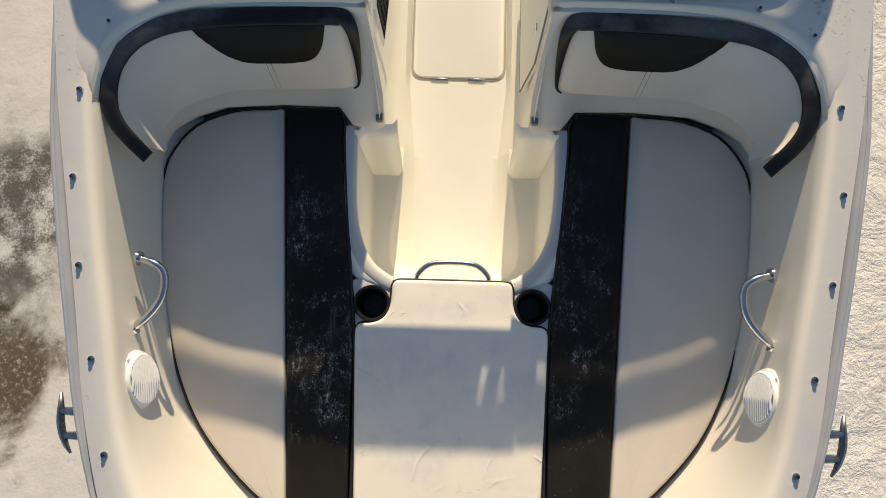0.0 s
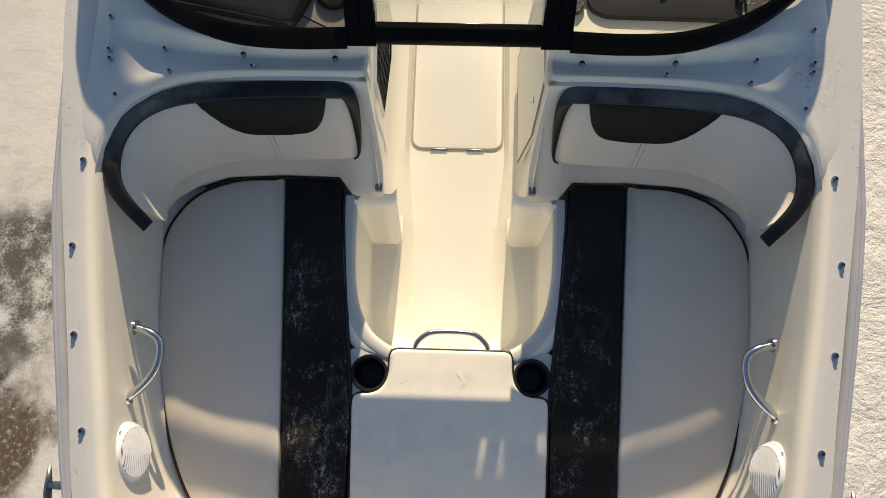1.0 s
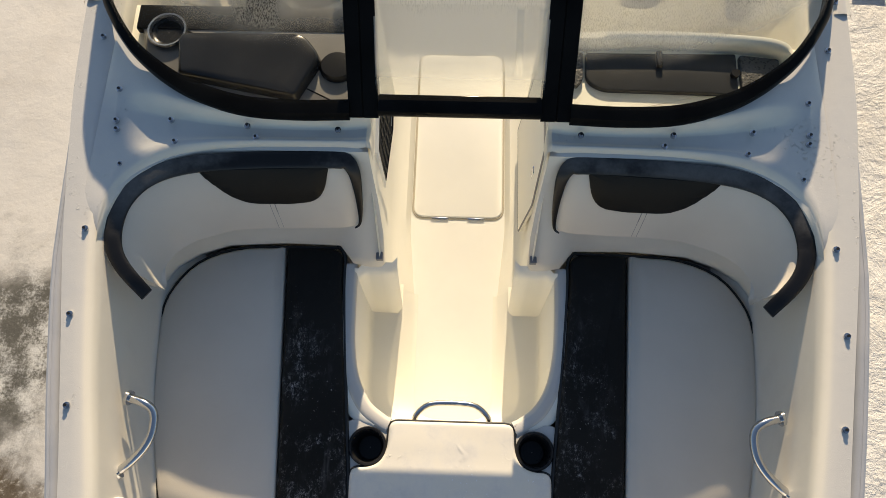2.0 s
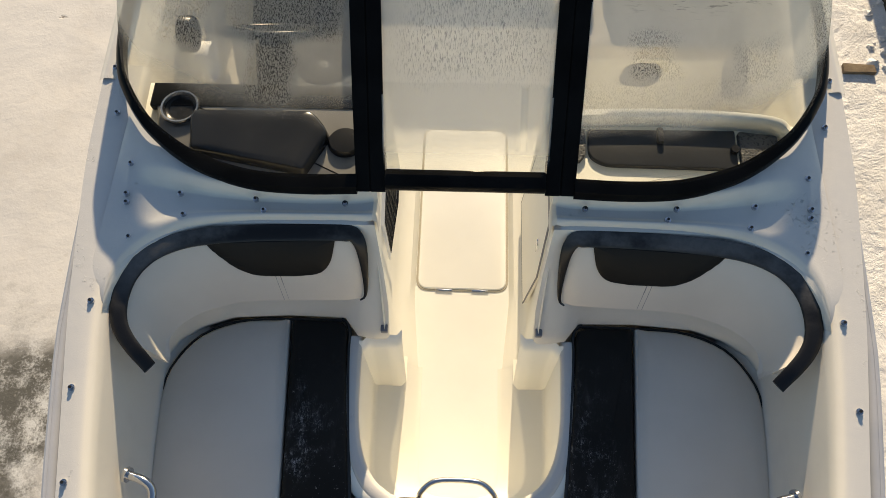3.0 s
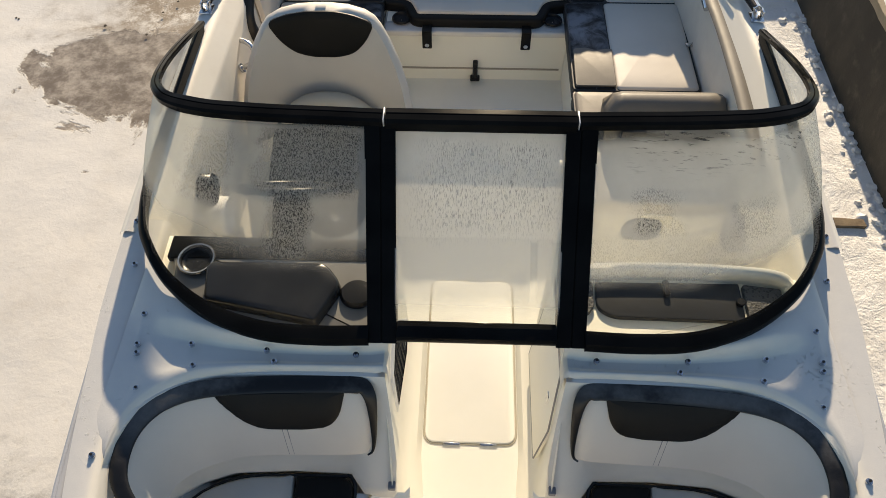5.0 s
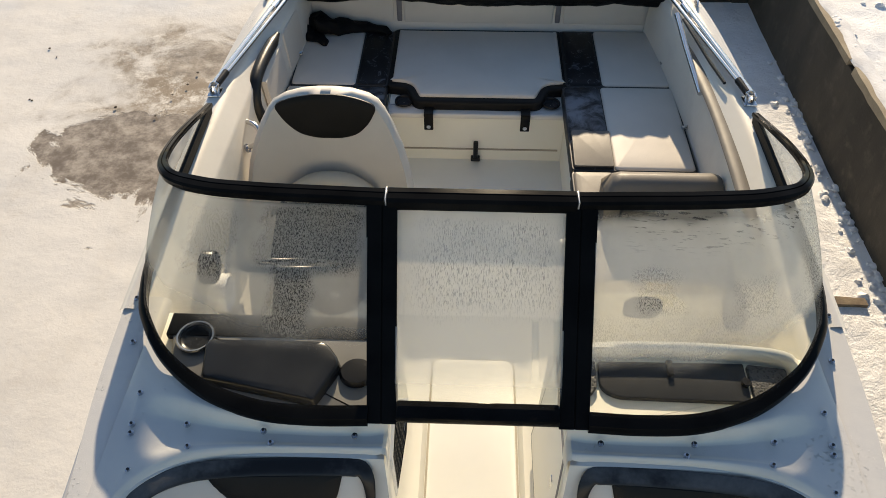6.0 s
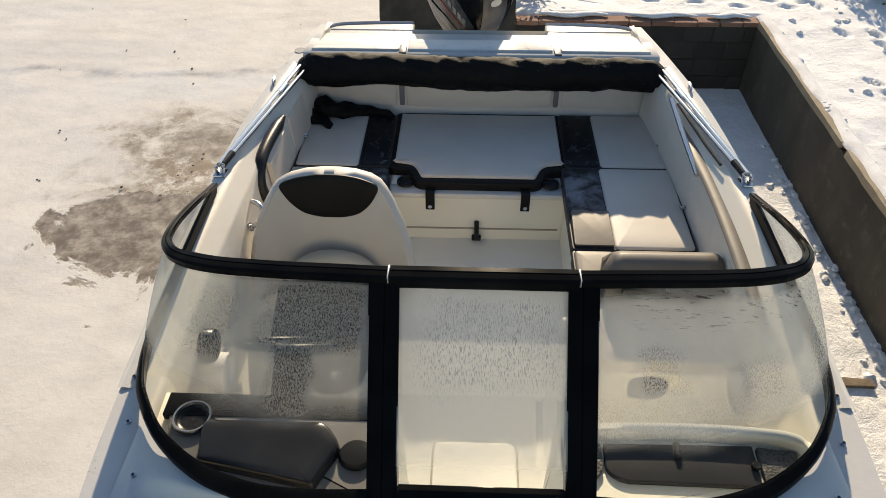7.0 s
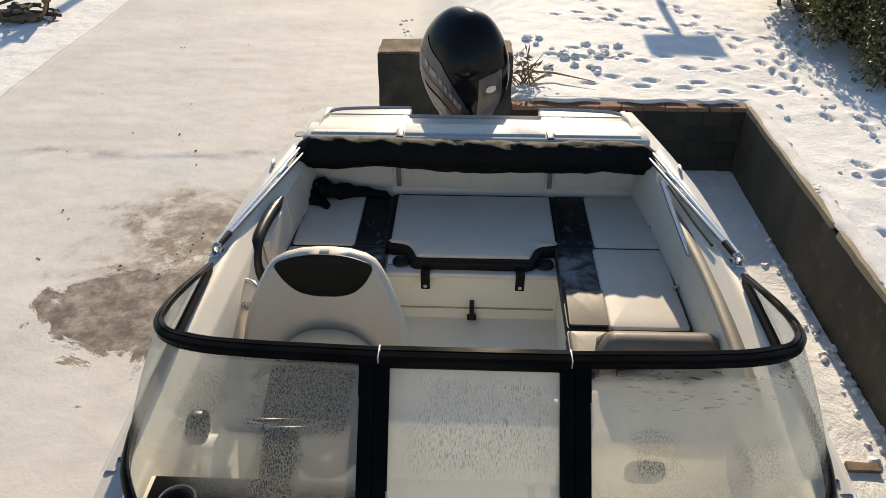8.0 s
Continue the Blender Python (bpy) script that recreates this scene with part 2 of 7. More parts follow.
def pane_material(name, kind):
    """Windscreen sheet: clear low down, misted above, with drops frozen in runs. On the sheet's map u is across, v up."""
    k = Nodes(name)
    uv = k.n("ShaderNodeSeparateXYZ", Vector=k.n("ShaderNodeUVMap").outputs[0]).outputs
    u, v = k.math("ABSOLUTE", uv[0]), uv[1]
    wob = k.math("MULTIPLY_ADD", k.noise(5.0, 4.0), 0.16, -0.08)
    vw = k.math("ADD", v, wob)
    uw = k.math("ADD", u, k.math("MULTIPLY_ADD", k.noise(9.0, 5.0, 0.65), 0.16, -0.08))

    def band(value, a, b, c, d):
        """1 between b and c, nought outside a and d."""
        return k.math("MULTIPLY", k.ramp(value, a, b), k.ramp(value, d, c))

    def times(*parts):
        out = parts[0]
        for p in parts[1:]:
            out = k.math("MULTIPLY", out, p)
        return out

    fine_runs = k.ramp(k.noise(1.0, 4.0, 0.7, co=k.stretch(420, 130, 130)), 0.50, 0.60)
    blots = k.ramp(k.noise(1.0, 4.0, 0.7, co=k.stretch(260, 170, 170)), 0.53, 0.62)
    smears = k.ramp(k.noise(1.0, 5.0, 0.65, co=k.stretch(12, 90, 90)), 0.55, 0.68)
    cloud = k.ramp(k.noise(4.0, 5.0, 0.6), 0.35, 0.7)
    if kind == "centre":
        strip = times(band(uv[0], 0.222, 0.230, 0.245, 0.256), band(v, 0.10, 0.20, 0.86, 0.93), 0.7)
        second = times(band(uv[0], 0.158, 0.164, 0.178, 0.186), band(v, 0.10, 0.16, 0.78, 0.88), 0.85)
        clear_way = k.math("MAXIMUM", strip, second)
        top = times(k.ramp(k.math("ADD", v, k.math("MULTIPLY", wob, 0.15)), 0.39, 0.46), 0.70)
        mist = k.math("MAXIMUM", times(k.ramp(v, 0.02, 0.2), k.math("MULTIPLY_ADD", clear_way, -0.30, 0.62)), k.math("MULTIPLY_ADD", times(cloud, k.ramp(v, 0.45, 0.6)), 0.10, top))
        long_runs = k.ramp(k.noise(1.0, 5.0, 0.7, co=k.stretch(330, 60, 60)), 0.49, 0.62)
        bare = times(long_runs, band(k.math("ADD", uv[0], wob), -0.25, -0.10, 0.18, 0.29), band(vw, 0.36, 0.62, 0.90, 0.99), 0.72)
    elif kind == "port":
        low = times(k.ramp(k.math("MULTIPLY_ADD", wob, 0.6, v), 0.50, 0.16), k.ramp(u, 1.04, 0.94))
        clear_way = times(low, 0.9)
        pane_block = times(band(uw, 0.36, 0.42, 0.66, 0.73), band(k.math("MULTIPLY_ADD", wob, 0.5, v), 0.60, 0.68, 0.925, 0.965))
        mist = k.math("MAXIMUM", times(k.ramp(vw, 0.26, 0.46), k.ramp(v, 0.99, 0.94), 0.41), times(pane_block, 0.44))
        mist = k.math("MULTIPLY_ADD", times(cloud, k.ramp(v, 0.4, 0.55), k.ramp(v, 0.97, 0.92)), 0.08, mist)
        drops = k.math("MAXIMUM", times(pane_block, 0.9), times(band(vw, 0.28, 0.40, 0.62, 0.72), band(uw, 0.49, 0.55, 0.63, 0.69)))
        drops = k.math("MAXIMUM", drops, times(band(uw, 0.77, 0.84, 0.92, 0.99), band(vw, 0.46, 0.58, 0.84, 0.93)))
        bare = times(k.math("MAXIMUM", blots, fine_runs), drops, 0.95)
        mist = k.mix(k.math("MULTIPLY", drops, 0.9), mist, (0.36, 0.36, 0.36))
    else:
        low = times(k.ramp(k.math("MULTIPLY_ADD", wob, 0.6, v), 0.46, 0.18), k.ramp(u, 1.04, 0.94))
        clear_way = times(low, 0.40)
        mist = times(k.ramp(vw, 0.20, 0.36), k.ramp(k.math("MULTIPLY_ADD", wob, 0.5, v), 0.965, 0.88), 0.66)
        mist = k.math("MULTIPLY_ADD", times(cloud, k.ramp(v, 0.3, 0.45), k.ramp(v, 0.97, 0.90)), 0.10, mist)
        mist = k.math("MAXIMUM", mist, times(k.ramp(v, 0.85, 0.90), k.ramp(u, 0.45, 0.60), 0.28))
        patch = k.math("MAXIMUM", times(band(uw, 0.46, 0.51, 0.58, 0.64), band(vw, 0.42, 0.52, 0.65, 0.71)), times(band(uw, 0.78, 0.84, 0.90, 0.97), band(vw, 0.34, 0.44, 0.56, 0.64), 0.7))
        patch = k.math("MAXIMUM", patch, times(k.ramp(u, 1.02, 1.10), k.ramp(v, 0.25, 0.4), 0.8))
        bare = times(k.math("MAXIMUM", blots, fine_runs), k.math("MAXIMUM", patch, times(band(vw, 0.24, 0.28, 0.40, 0.50), 0.35)), 0.9)
        bare = k.math("MAXIMUM", bare, times(smears, band(vw, 0.72, 0.84, 0.93, 0.98), k.ramp(u, 0.44, 0.50), 0.85))
    mist = times(mist, k.math("SUBTRACT", 1.0, bare))
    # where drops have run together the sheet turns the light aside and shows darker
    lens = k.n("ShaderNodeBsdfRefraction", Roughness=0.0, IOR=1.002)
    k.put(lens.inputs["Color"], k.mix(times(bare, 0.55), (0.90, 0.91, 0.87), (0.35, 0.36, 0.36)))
    open_glass = k.n("ShaderNodeBsdfTransparent")
    open_glass.inputs["Color"].default_value = (0.93, 0.94, 0.91, 1)
    ice = k.n("ShaderNodeBsdfTranslucent")
    ice.inputs["Color"].default_value = (0.92, 0.90, 0.83, 1)
    skin = k.n("ShaderNodeBsdfDiffuse")
    skin.inputs["Color"].default_value = (0.82, 0.82, 0.78, 1)
    white = k.n("ShaderNodeMixShader", Fac=0.35)
    k.t.links.new(ice.outputs[0], white.inputs[1])
    k.t.links.new(skin.outputs[0], white.inputs[2])
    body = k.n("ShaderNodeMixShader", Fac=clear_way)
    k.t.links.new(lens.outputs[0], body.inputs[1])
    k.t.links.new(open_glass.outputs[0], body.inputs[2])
    iced = k.n("ShaderNodeMixShader", Fac=mist)
    k.t.links.new(body.outputs[0], iced.inputs[1])
    k.t.links.new(white.outputs[0], iced.inputs[2])
    gloss = k.n("ShaderNodeBsdfGlossy", Roughness=0.02)
    fres = k.n("ShaderNodeFresnel", IOR=1.45)
    done = k.n("ShaderNodeMixShader", Fac=k.math("MULTIPLY", fres.outputs[0], 0.2))
    k.t.links.new(iced.outputs[0], done.inputs[1])
    k.t.links.new(gloss.outputs[0], done.inputs[2])
    k.t.links.new(done.outputs[0], k.out.inputs[0])
    return k.m


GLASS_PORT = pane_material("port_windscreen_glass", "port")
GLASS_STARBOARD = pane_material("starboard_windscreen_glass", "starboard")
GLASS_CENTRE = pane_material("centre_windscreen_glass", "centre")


def snow_ground():
    """Packed snow with brown grit, wet bare patches and a melted rut."""
    k = Nodes("packed_snow")
    x, y, z = k.xyz()
    broad, mid, fine = k.noise(0.7, 5.0), k.noise(4.0, 6.0, 0.6), k.noise(60.0, 4.0, 0.6)
    road = k.math("MULTIPLY", k.ramp(z, 0.4, 0.2), k.math("MULTIPLY", k.ramp(x, -6.05, -5.9), k.ramp(x, 1.2, 0.2)))
    clean = k.mix(k.ramp(mid, 0.3, 0.7), (0.86, 0.855, 0.845), (0.78, 0.77, 0.755))
    packed = k.mix(k.ramp(broad, 0.35, 0.65), (0.675, 0.648, 0.612), (0.62, 0.593, 0.556))
    snow = k.mix(road, clean, packed)
    wheels = k.math("MULTIPLY", k.ramp(k.noise(1.0, 5.0, 0.6, co=k.stretch(1.9, 0.10, 1.0)), 0.46, 0.66), k.ramp(k.noise(9.0, 6.0, 0.7), 0.32, 0.60))
    snow = k.mix(k.math("MULTIPLY", k.math("MULTIPLY", wheels, road), 0.22), snow, (0.50, 0.455, 0.40))
    kerb = k.ramp(k.math("ABSOLUTE", k.math("ADD", x, k.math("MULTIPLY_ADD", k.noise(1.5, 4.0), 0.12, 5.91))), 0.035, 0.0)
    snow = k.mix(k.math("MULTIPLY", kerb, 0.4), snow, (0.30, 0.28, 0.26))
    dirt = k.math("MULTIPLY", k.ramp(k.noise(1.6, 9.0, 0.66), 0.54, 0.78), k.ramp(z, 0.4, 0.15))
    snow = k.mix(k.math("MULTIPLY", dirt, 0.42), snow, (0.46, 0.40, 0.33))
    pits = k.math("MULTIPLY", k.ramp(k.noise(24.0, 6.0, 0.7), 0.56, 0.70), k.ramp(k.noise(1.3, 4.0), 0.40, 0.62))
    snow = k.mix(k.math("MULTIPLY", pits, 0.30), snow, (0.42, 0.36, 0.29))
    grit = k.math("MULTIPLY", k.ramp(k.noise(90.0, 3.0, 0.8), 0.69, 0.73), k.ramp(k.noise(2.0), 0.5, 0.7))
    snow = k.mix(k.math("MULTIPLY", grit, k.ramp(z, 0.5, 0.2)), snow, (0.16, 0.12, 0.09))

    def patch(cx, cy, rx, ry, edge):
        dx, dy = k.math("DIVIDE", k.math("SUBTRACT", x, cx), rx), k.math("DIVIDE", k.math("SUBTRACT", y, cy), ry)
        d = k.math("SQRT", k.math("ADD", k.math("MULTIPLY", dx, dx), k.math("MULTIPLY", dy, dy)))
        d = k.math("ADD", d, k.math("MULTIPLY_ADD", k.noise(1.3, 10.0, 0.66, distort=0.5), 3.6, -1.8))
        return k.ramp(d, 1.0 + edge, 1.0 - edge)

    wet = k.math("MAXIMUM", patch(-2.28, 4.18, 1.02, 0.60, 0.07), k.math("MULTIPLY", patch(-1.9, 5.55, 1.0, 0.3, 0.25), 0.8))
    slush = patch(-1.9, 5.0, 1.25, 0.9, 0.45)
    mud = k.math("MAXIMUM", patch(-2.5, -0.10, 0.60, 0.42, 0.3), k.math("MULTIPLY", patch(-2.5, 0.45, 0.66, 0.66, 0.5), 0.9))
    crumbs = k.ramp(k.math("MULTIPLY_ADD", k.noise(6.0, 5.0, 0.6), 0.7, k.math("MULTIPLY", k.noise(75.0, 8.0, 0.8), 0.5)), 0.55, 0.74)
    slush_col = k.mix(crumbs, (0.26, 0.21, 0.16), (0.72, 0.68, 0.62))
    snow = k.mix(slush, snow, slush_col)
    wet_col = k.mix(k.ramp(k.noise(5.5, 10.0, 0.74), 0.38, 0.68), (0.15, 0.118, 0.09), (0.42, 0.365, 0.305))
    col = k.mix(wet, snow, wet_col)
    mud_col = k.mix(crumbs, (0.055, 0.05, 0.035), (0.62, 0.61, 0.58))
    bare = k.mix(k.ramp(k.math("ADD", y, k.math("MULTIPLY_ADD", k.noise(2.5, 6.0), 0.8, -0.4)), -0.25, 0.25), k.mix(k.math("MULTIPLY", k.ramp(k.noise(45.0, 5.0, 0.8), 0.52, 0.66), 0.8), (0.115, 0.085, 0.055), (0.50, 0.46, 0.40)), mud_col)
    col = k.mix(mud, col, bare)
    rut = k.math("MULTIPLY", k.ramp(k.math("ABSOLUTE", k.math("ADD", k.math("SUBTRACT", y, 6.78), k.math("MULTIPLY_ADD", k.noise(1.2, 4.0), 0.5, -0.25))), 0.13, 0.0), k.ramp(x, -0.9, -1.3))
    col = k.mix(k.math("MULTIPLY", rut, k.ramp(k.noise(2.2, 8.0, 0.7), 0.36, 0.66)), col, (0.33, 0.32, 0.33))
    # bluish tint in patches along the near side of the rut
    blue_tint = k.math("MULTIPLY", k.math("MULTIPLY", k.ramp(y, 6.0, 6.5), k.ramp(y, 6.95, 6.75)), k.math("MULTIPLY", k.ramp(x, -0.9, -1.3), k.ramp(k.noise(1.3, 4.0), 0.4, 0.6)))
    col = k.mix(k.math("MULTIPLY", blue_tint, 0.35), col, (0.50, 0.55, 0.62))
    damp = k.math("MAXIMUM", wet, mud)
    rough = k.math("MULTIPLY_ADD", damp, -0.38, 0.82)
    tread = k.math("MULTIPLY", k.noise(1.0, 3.0, 0.5, co=k.stretch(9, 38, 9)), k.math("MULTIPLY", k.ramp(k.noise(0.8, 2.0), 0.45, 0.6), k.ramp(x, 1.2, 1.6)))
    lumps = k.math("MULTIPLY", k.noise(3.4, 9.0, 0.68, distort=0.5), k.math("MULTIPLY_ADD", k.ramp(x, 1.2, 1.6), 2.0, 0.5))
    crust = k.math("MULTIPLY", k.ramp(k.noise(22.0, 5.0, 0.7, distort=0.7), 0.50, 0.62), k.math("MULTIPLY_ADD", k.ramp(x, 1.2, 1.6), 0.10, 0.0))
    h = k.math("ADD", k.math("MULTIPLY", mid, 1.5), k.math("ADD", k.math("MULTIPLY", fine, 0.22), k.math("MULTIPLY", tread, 0.2)))
    lumps = k.math("MULTIPLY", lumps, k.math("MULTIPLY_ADD", k.ramp(y, 3.2, 4.4), -0.6, 1.0))
    h = k.math("ADD", h, k.math("ADD", lumps, crust))
    h = k.math("MULTIPLY", h, k.math("MULTIPLY_ADD", k.ramp(z, 0.4, 0.6), -0.35, 1.0))
    h = k.math("MULTIPLY", h, k.math("MULTIPLY", k.math("MULTIPLY_ADD", wet, -0.6, 1.0), k.math("MULTIPLY_ADD", road, -0.70, 1.0)))
    return k.surface(col, rough, 0.0, k.bump(h, 0.55, 0.034), spec=0.3)


SNOW = snow_ground()
SNOW_LUMP = plain("loose_snow", (0.80, 0.79, 0.78), (0.72, 0.70, 0.68), 9.0, 0.85, grain=70.0, bump=0.5, depth=0.012)


def concrete():
    k = Nodes("stained_concrete")
    streak = k.noise(1.0, 6.0, 0.62, co=k.stretch(0.9, 0.9, 0.35))
    blot, fine = k.noise(6.0, 6.0, 0.65), k.noise(80.0, 4.0)
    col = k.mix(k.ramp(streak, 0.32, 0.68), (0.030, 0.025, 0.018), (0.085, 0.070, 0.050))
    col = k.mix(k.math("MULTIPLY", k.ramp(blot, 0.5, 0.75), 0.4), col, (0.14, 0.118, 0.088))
    return k.surface(col, 0.85, 0.0, k.bump(k.math("ADD", blot, k.math("MULTIPLY", fine, 0.5)), 0.4, 0.01))


CONCRETE = concrete()
COPING = plain("tan_sandy_coping", (0.27, 0.215, 0.145), (0.36, 0.295, 0.205), 5.0, 0.85, grain=70.0, bump=0.5, depth=0.008)


def piece_material(name, a, b, dark):
    """Single blocks and bricks, each a little different."""
    k = Nodes(name)
    rnd = k.n("ShaderNodeObjectInfo").outputs["Random"]
    col = k.mix(rnd, a, b)
    col = k.mix(k.ramp(k.noise(16.0, 5.0, 0.65), 0.45, 0.75), col, dark)
    return k.surface(col, 0.88, 0.0, k.bump(k.noise(60.0, 5.0, 0.65), 0.5, 0.008))


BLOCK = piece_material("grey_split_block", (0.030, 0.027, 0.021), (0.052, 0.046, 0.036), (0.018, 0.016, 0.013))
BARK_EARTH = plain("bare_brown_earth", (0.20, 0.14, 0.08), (0.10, 0.075, 0.05), 7.0, 0.9, grain=60.0, bump=0.6, depth=0.01)
# pier tone darkened so that its colour carries the shade on the face
PIER_STONE = plain("shade_dark_pier_concrete", (0.030, 0.028, 0.024), (0.060, 0.055, 0.046), 5.0, 0.9, grain=70.0, bump=0.5, depth=0.008)
BRICK = piece_material("weathered_red_brick", (0.25, 0.12, 0.08), (0.32, 0.18, 0.12), (0.17, 0.10, 0.07))


def leaf_material():
    k = Nodes("evergreen_leaf")
    rnd = k.n("ShaderNodeNewGeometry").outputs["Random Per Island"]
    col = k.mix(rnd, (0.045, 0.055, 0.016), (0.24, 0.20, 0.07))
    return k.surface(col, 0.45, 0.0, k.bump(k.noise(90.0), 0.2, 0.003))


LEAF = leaf_material()


# ---- building blocks ----
def crv(ctrl, n):
    """A smooth line of n points through the control points."""
    c = np.array(ctrl, float)
    d = np.r_[0, np.cumsum(np.sqrt(np.linalg.norm(np.diff(c, axis=0), axis=1)))]
    ext = np.vstack([2 * c[0] - c[1], c, 2 * c[-1] - c[-2]])
    out = []
    for u in np.linspace(0, d[-1], n):
        i = min(np.searchsorted(d, u, side="right") - 1, len(c) - 2)
        f = (u - d[i]) / (d[i + 1] - d[i])
        p0, p1, p2, p3 = ext[i:i + 4]
        out.append(0.5 * (2 * p1 + (p2 - p0) * f + (2 * p0 - 5 * p1 + 4 * p2 - p3) * f * f + (3 * p1 - p0 - 3 * p2 + p3) * f ** 3))
    return np.array(out)


def smooth_at(x, xs, ys):
    """Smooth value at x of a curve through (xs, ys)."""
    c = crv(list(zip(xs, ys)), 60)
    return np.interp(x, c[:, 0], c[:, 1])


def loft(rings, loop=False, cap=False, bm=None):
    """Quads between rows of points. loop: each row is closed. cap: fill the first and the last row."""
    bm = bm or bmesh.new()
    vs = [[bm.verts.new(tuple(p)) for p in r] for r in rings]
    for a, b in zip(vs, vs[1:]):
        for i in range(len(a) if loop else len(a) - 1):
            j = (i + 1) % len(a)
            bm.faces.new((a[i], a[j], b[j], b[i]))
    if cap:
        bm.faces.new(vs[0][::-1])
        bm.faces.new(vs[-1])
    return bm


def tube(points, radius, n=10, bm=None, flat=1.0):
    """A round bar along points; radius a number or one for each point."""
    pts = [Vector(p) for p in points]
    rad = radius if hasattr(radius, "__len__") else [radius] * len(pts)
    rings, side = [], None
    for i, p in enumerate(pts):
        d = (pts[min(i + 1, len(pts) - 1)] - pts[max(i - 1, 0)]).normalized()
        if side is None:
            side = d.cross(Vector((0, 0, 1)) if abs(d.z) < 0.9 else Vector((1, 0, 0)))
        side = (side - d * side.dot(d)).normalized()
        up = side.cross(d)
        rings.append([p + (side * math.cos(a) + up * math.sin(a) * flat) * rad[i] for a in np.linspace(0, 2 * math.pi, n, endpoint=False)])
    return loft(rings, True, True, bm)


def box(x0, x1, y0, y1, z0, z1, r=0.0, bm=None, seg=2):
    own = bmesh.new()
    bmesh.ops.create_cube(own, size=1.0, matrix=Matrix.Translation(((x0 + x1) / 2, (y0 + y1) / 2, (z0 + z1) / 2)) @ Matrix.Diagonal((x1 - x0, y1 - y0, z1 - z0, 1)))
    if r:
        bmesh.ops.bevel(own, geom=own.edges[:], offset=r, segments=seg, profile=0.5, affect="EDGES")
    return merge(own, bm)


def merge(src, bm, m=None):
    """Adds src to bm (or returns it when there is none)."""
    if m is not None:
        bmesh.ops.transform(src, matrix=m, verts=src.verts)
    if bm is None:
        return src
    vs = {v: bm.verts.new(v.co) for v in src.verts}
    for f in src.faces:
        bm.faces.new([vs[v] for v in f.verts])
    src.free()
    return bm


def inset_line(pts, d):
    """A closed plan outline (counter-clockwise) moved inwards by d."""
    p = np.array(pts, float)
    t = np.roll(p, -1, 0) - np.roll(p, 1, 0)
    t /= np.linalg.norm(t, axis=1)[:, None] + 1e-9
    return p + d * np.c_[-t[:, 1], t[:, 0]]


def rounded(corners, radius, n=6):
    """A closed outline with rounded corners; radius a number or one for each corner."""
    out, m = [], len(corners)
    rr = radius if hasattr(radius, "__len__") else [radius] * m
    for i in range(m):
        p, a, b = (np.array(corners[j % m], float) for j in (i, i - 1, i + 1))
        u, v = (a - p) / np.linalg.norm(a - p), (b - p) / np.linalg.norm(b - p)
        r = min(rr[i], 0.49 * np.linalg.norm(a - p), 0.49 * np.linalg.norm(b - p))
        for f in np.linspace(0, 1, n):
            out.append((1 - f) ** 2 * (p + u * r) + 2 * f * (1 - f) * p + f * f * (p + v * r))
    return np.array(out)


def ccw(pts):
    p = np.array(pts, float)
    q = np.roll(p, -1, 0)
    return p if np.sum(p[:, 0] * q[:, 1] - q[:, 0] * p[:, 1]) > 0 else p[::-1]


def slab(outline, z0, z1, r=0.02, dome=0.0, bm=None, lift=None):
    """A plate or pad with that plan outline and a rounded upper edge; lift(x, y) adds a height."""
    line = ccw(outline)
    rows = [(0, z0), (0, z1 - r)] + [(r * (1 - math.cos(a)), z1 - r + r * math.sin(a)) for a in np.linspace(0.3, math.pi / 2, 4)]
    rings = []
    for d, z in rows:
        p = inset_line(line, d) if d else line
        rings.append([(x, y, z + (lift(x, y) if lift else 0.0)) for x, y in p])
    if dome:
        mid = p.mean(0)
        for k, up in ((0.88, 0.55), (0.74, 1.0)):
            rings.append([(x, y, z1 + dome * up) for x, y in mid + (p - mid) * k])
        out = loft(rings, True, False, bm)
        # close the crown as a fan
        out.verts.ensure_lookup_table()
        last = out.verts[-len(p):]
        hub = out.verts.new((*mid, z1 + dome * 1.05))
        for i in range(len(p)):
            out.faces.new((last[i], last[(i + 1) % len(p)], hub))
        return out
    return loft(rings, True, True, bm)


def part(name, bm, material, parent=None, label="", angle=38, smooth=True):
    """Links a bmesh as one mesh object, under a thing or a part when one is given."""
    bmesh.ops.recalc_face_normals(bm, faces=bm.faces[:])
    me = bpy.data.meshes.new(name)
    bm.to_mesh(me)
    bm.free()
    return place(name, me, material, parent, label, angle, smooth)


def place(name, me, material, parent=None, label="", angle=38, smooth=True):
    if material is not None and not me.materials:
        me.materials.append(material)
    if smooth:
        me.polygons.foreach_set("use_smooth", [True] * len(me.polygons))
        me.set_sharp_from_angle(angle=radians(angle))
    ob = new(name, me)
    if parent is not None:
        ob.parent = parent
        ob.matrix_parent_inverse = base_of(parent).inverted()
    return tagged(ob, label)


BASES = {}


def base_of(ob):
    return BASES.get(ob.name, Matrix())


def thing(name, at, label, category, group="", kind=""):
    """An Empty at a thing's base, which takes its parts."""
    ob = new(name)
    ob.matrix_basis = Matrix.Translation(at)
    BASES[ob.name] = Matrix.Translation(at)
    return tagged(ob, label, category, group, kind)


# ---- ground, walls ----
WALL_X, WALL_Y, UPPER = 2.66, 6.60, 0.70


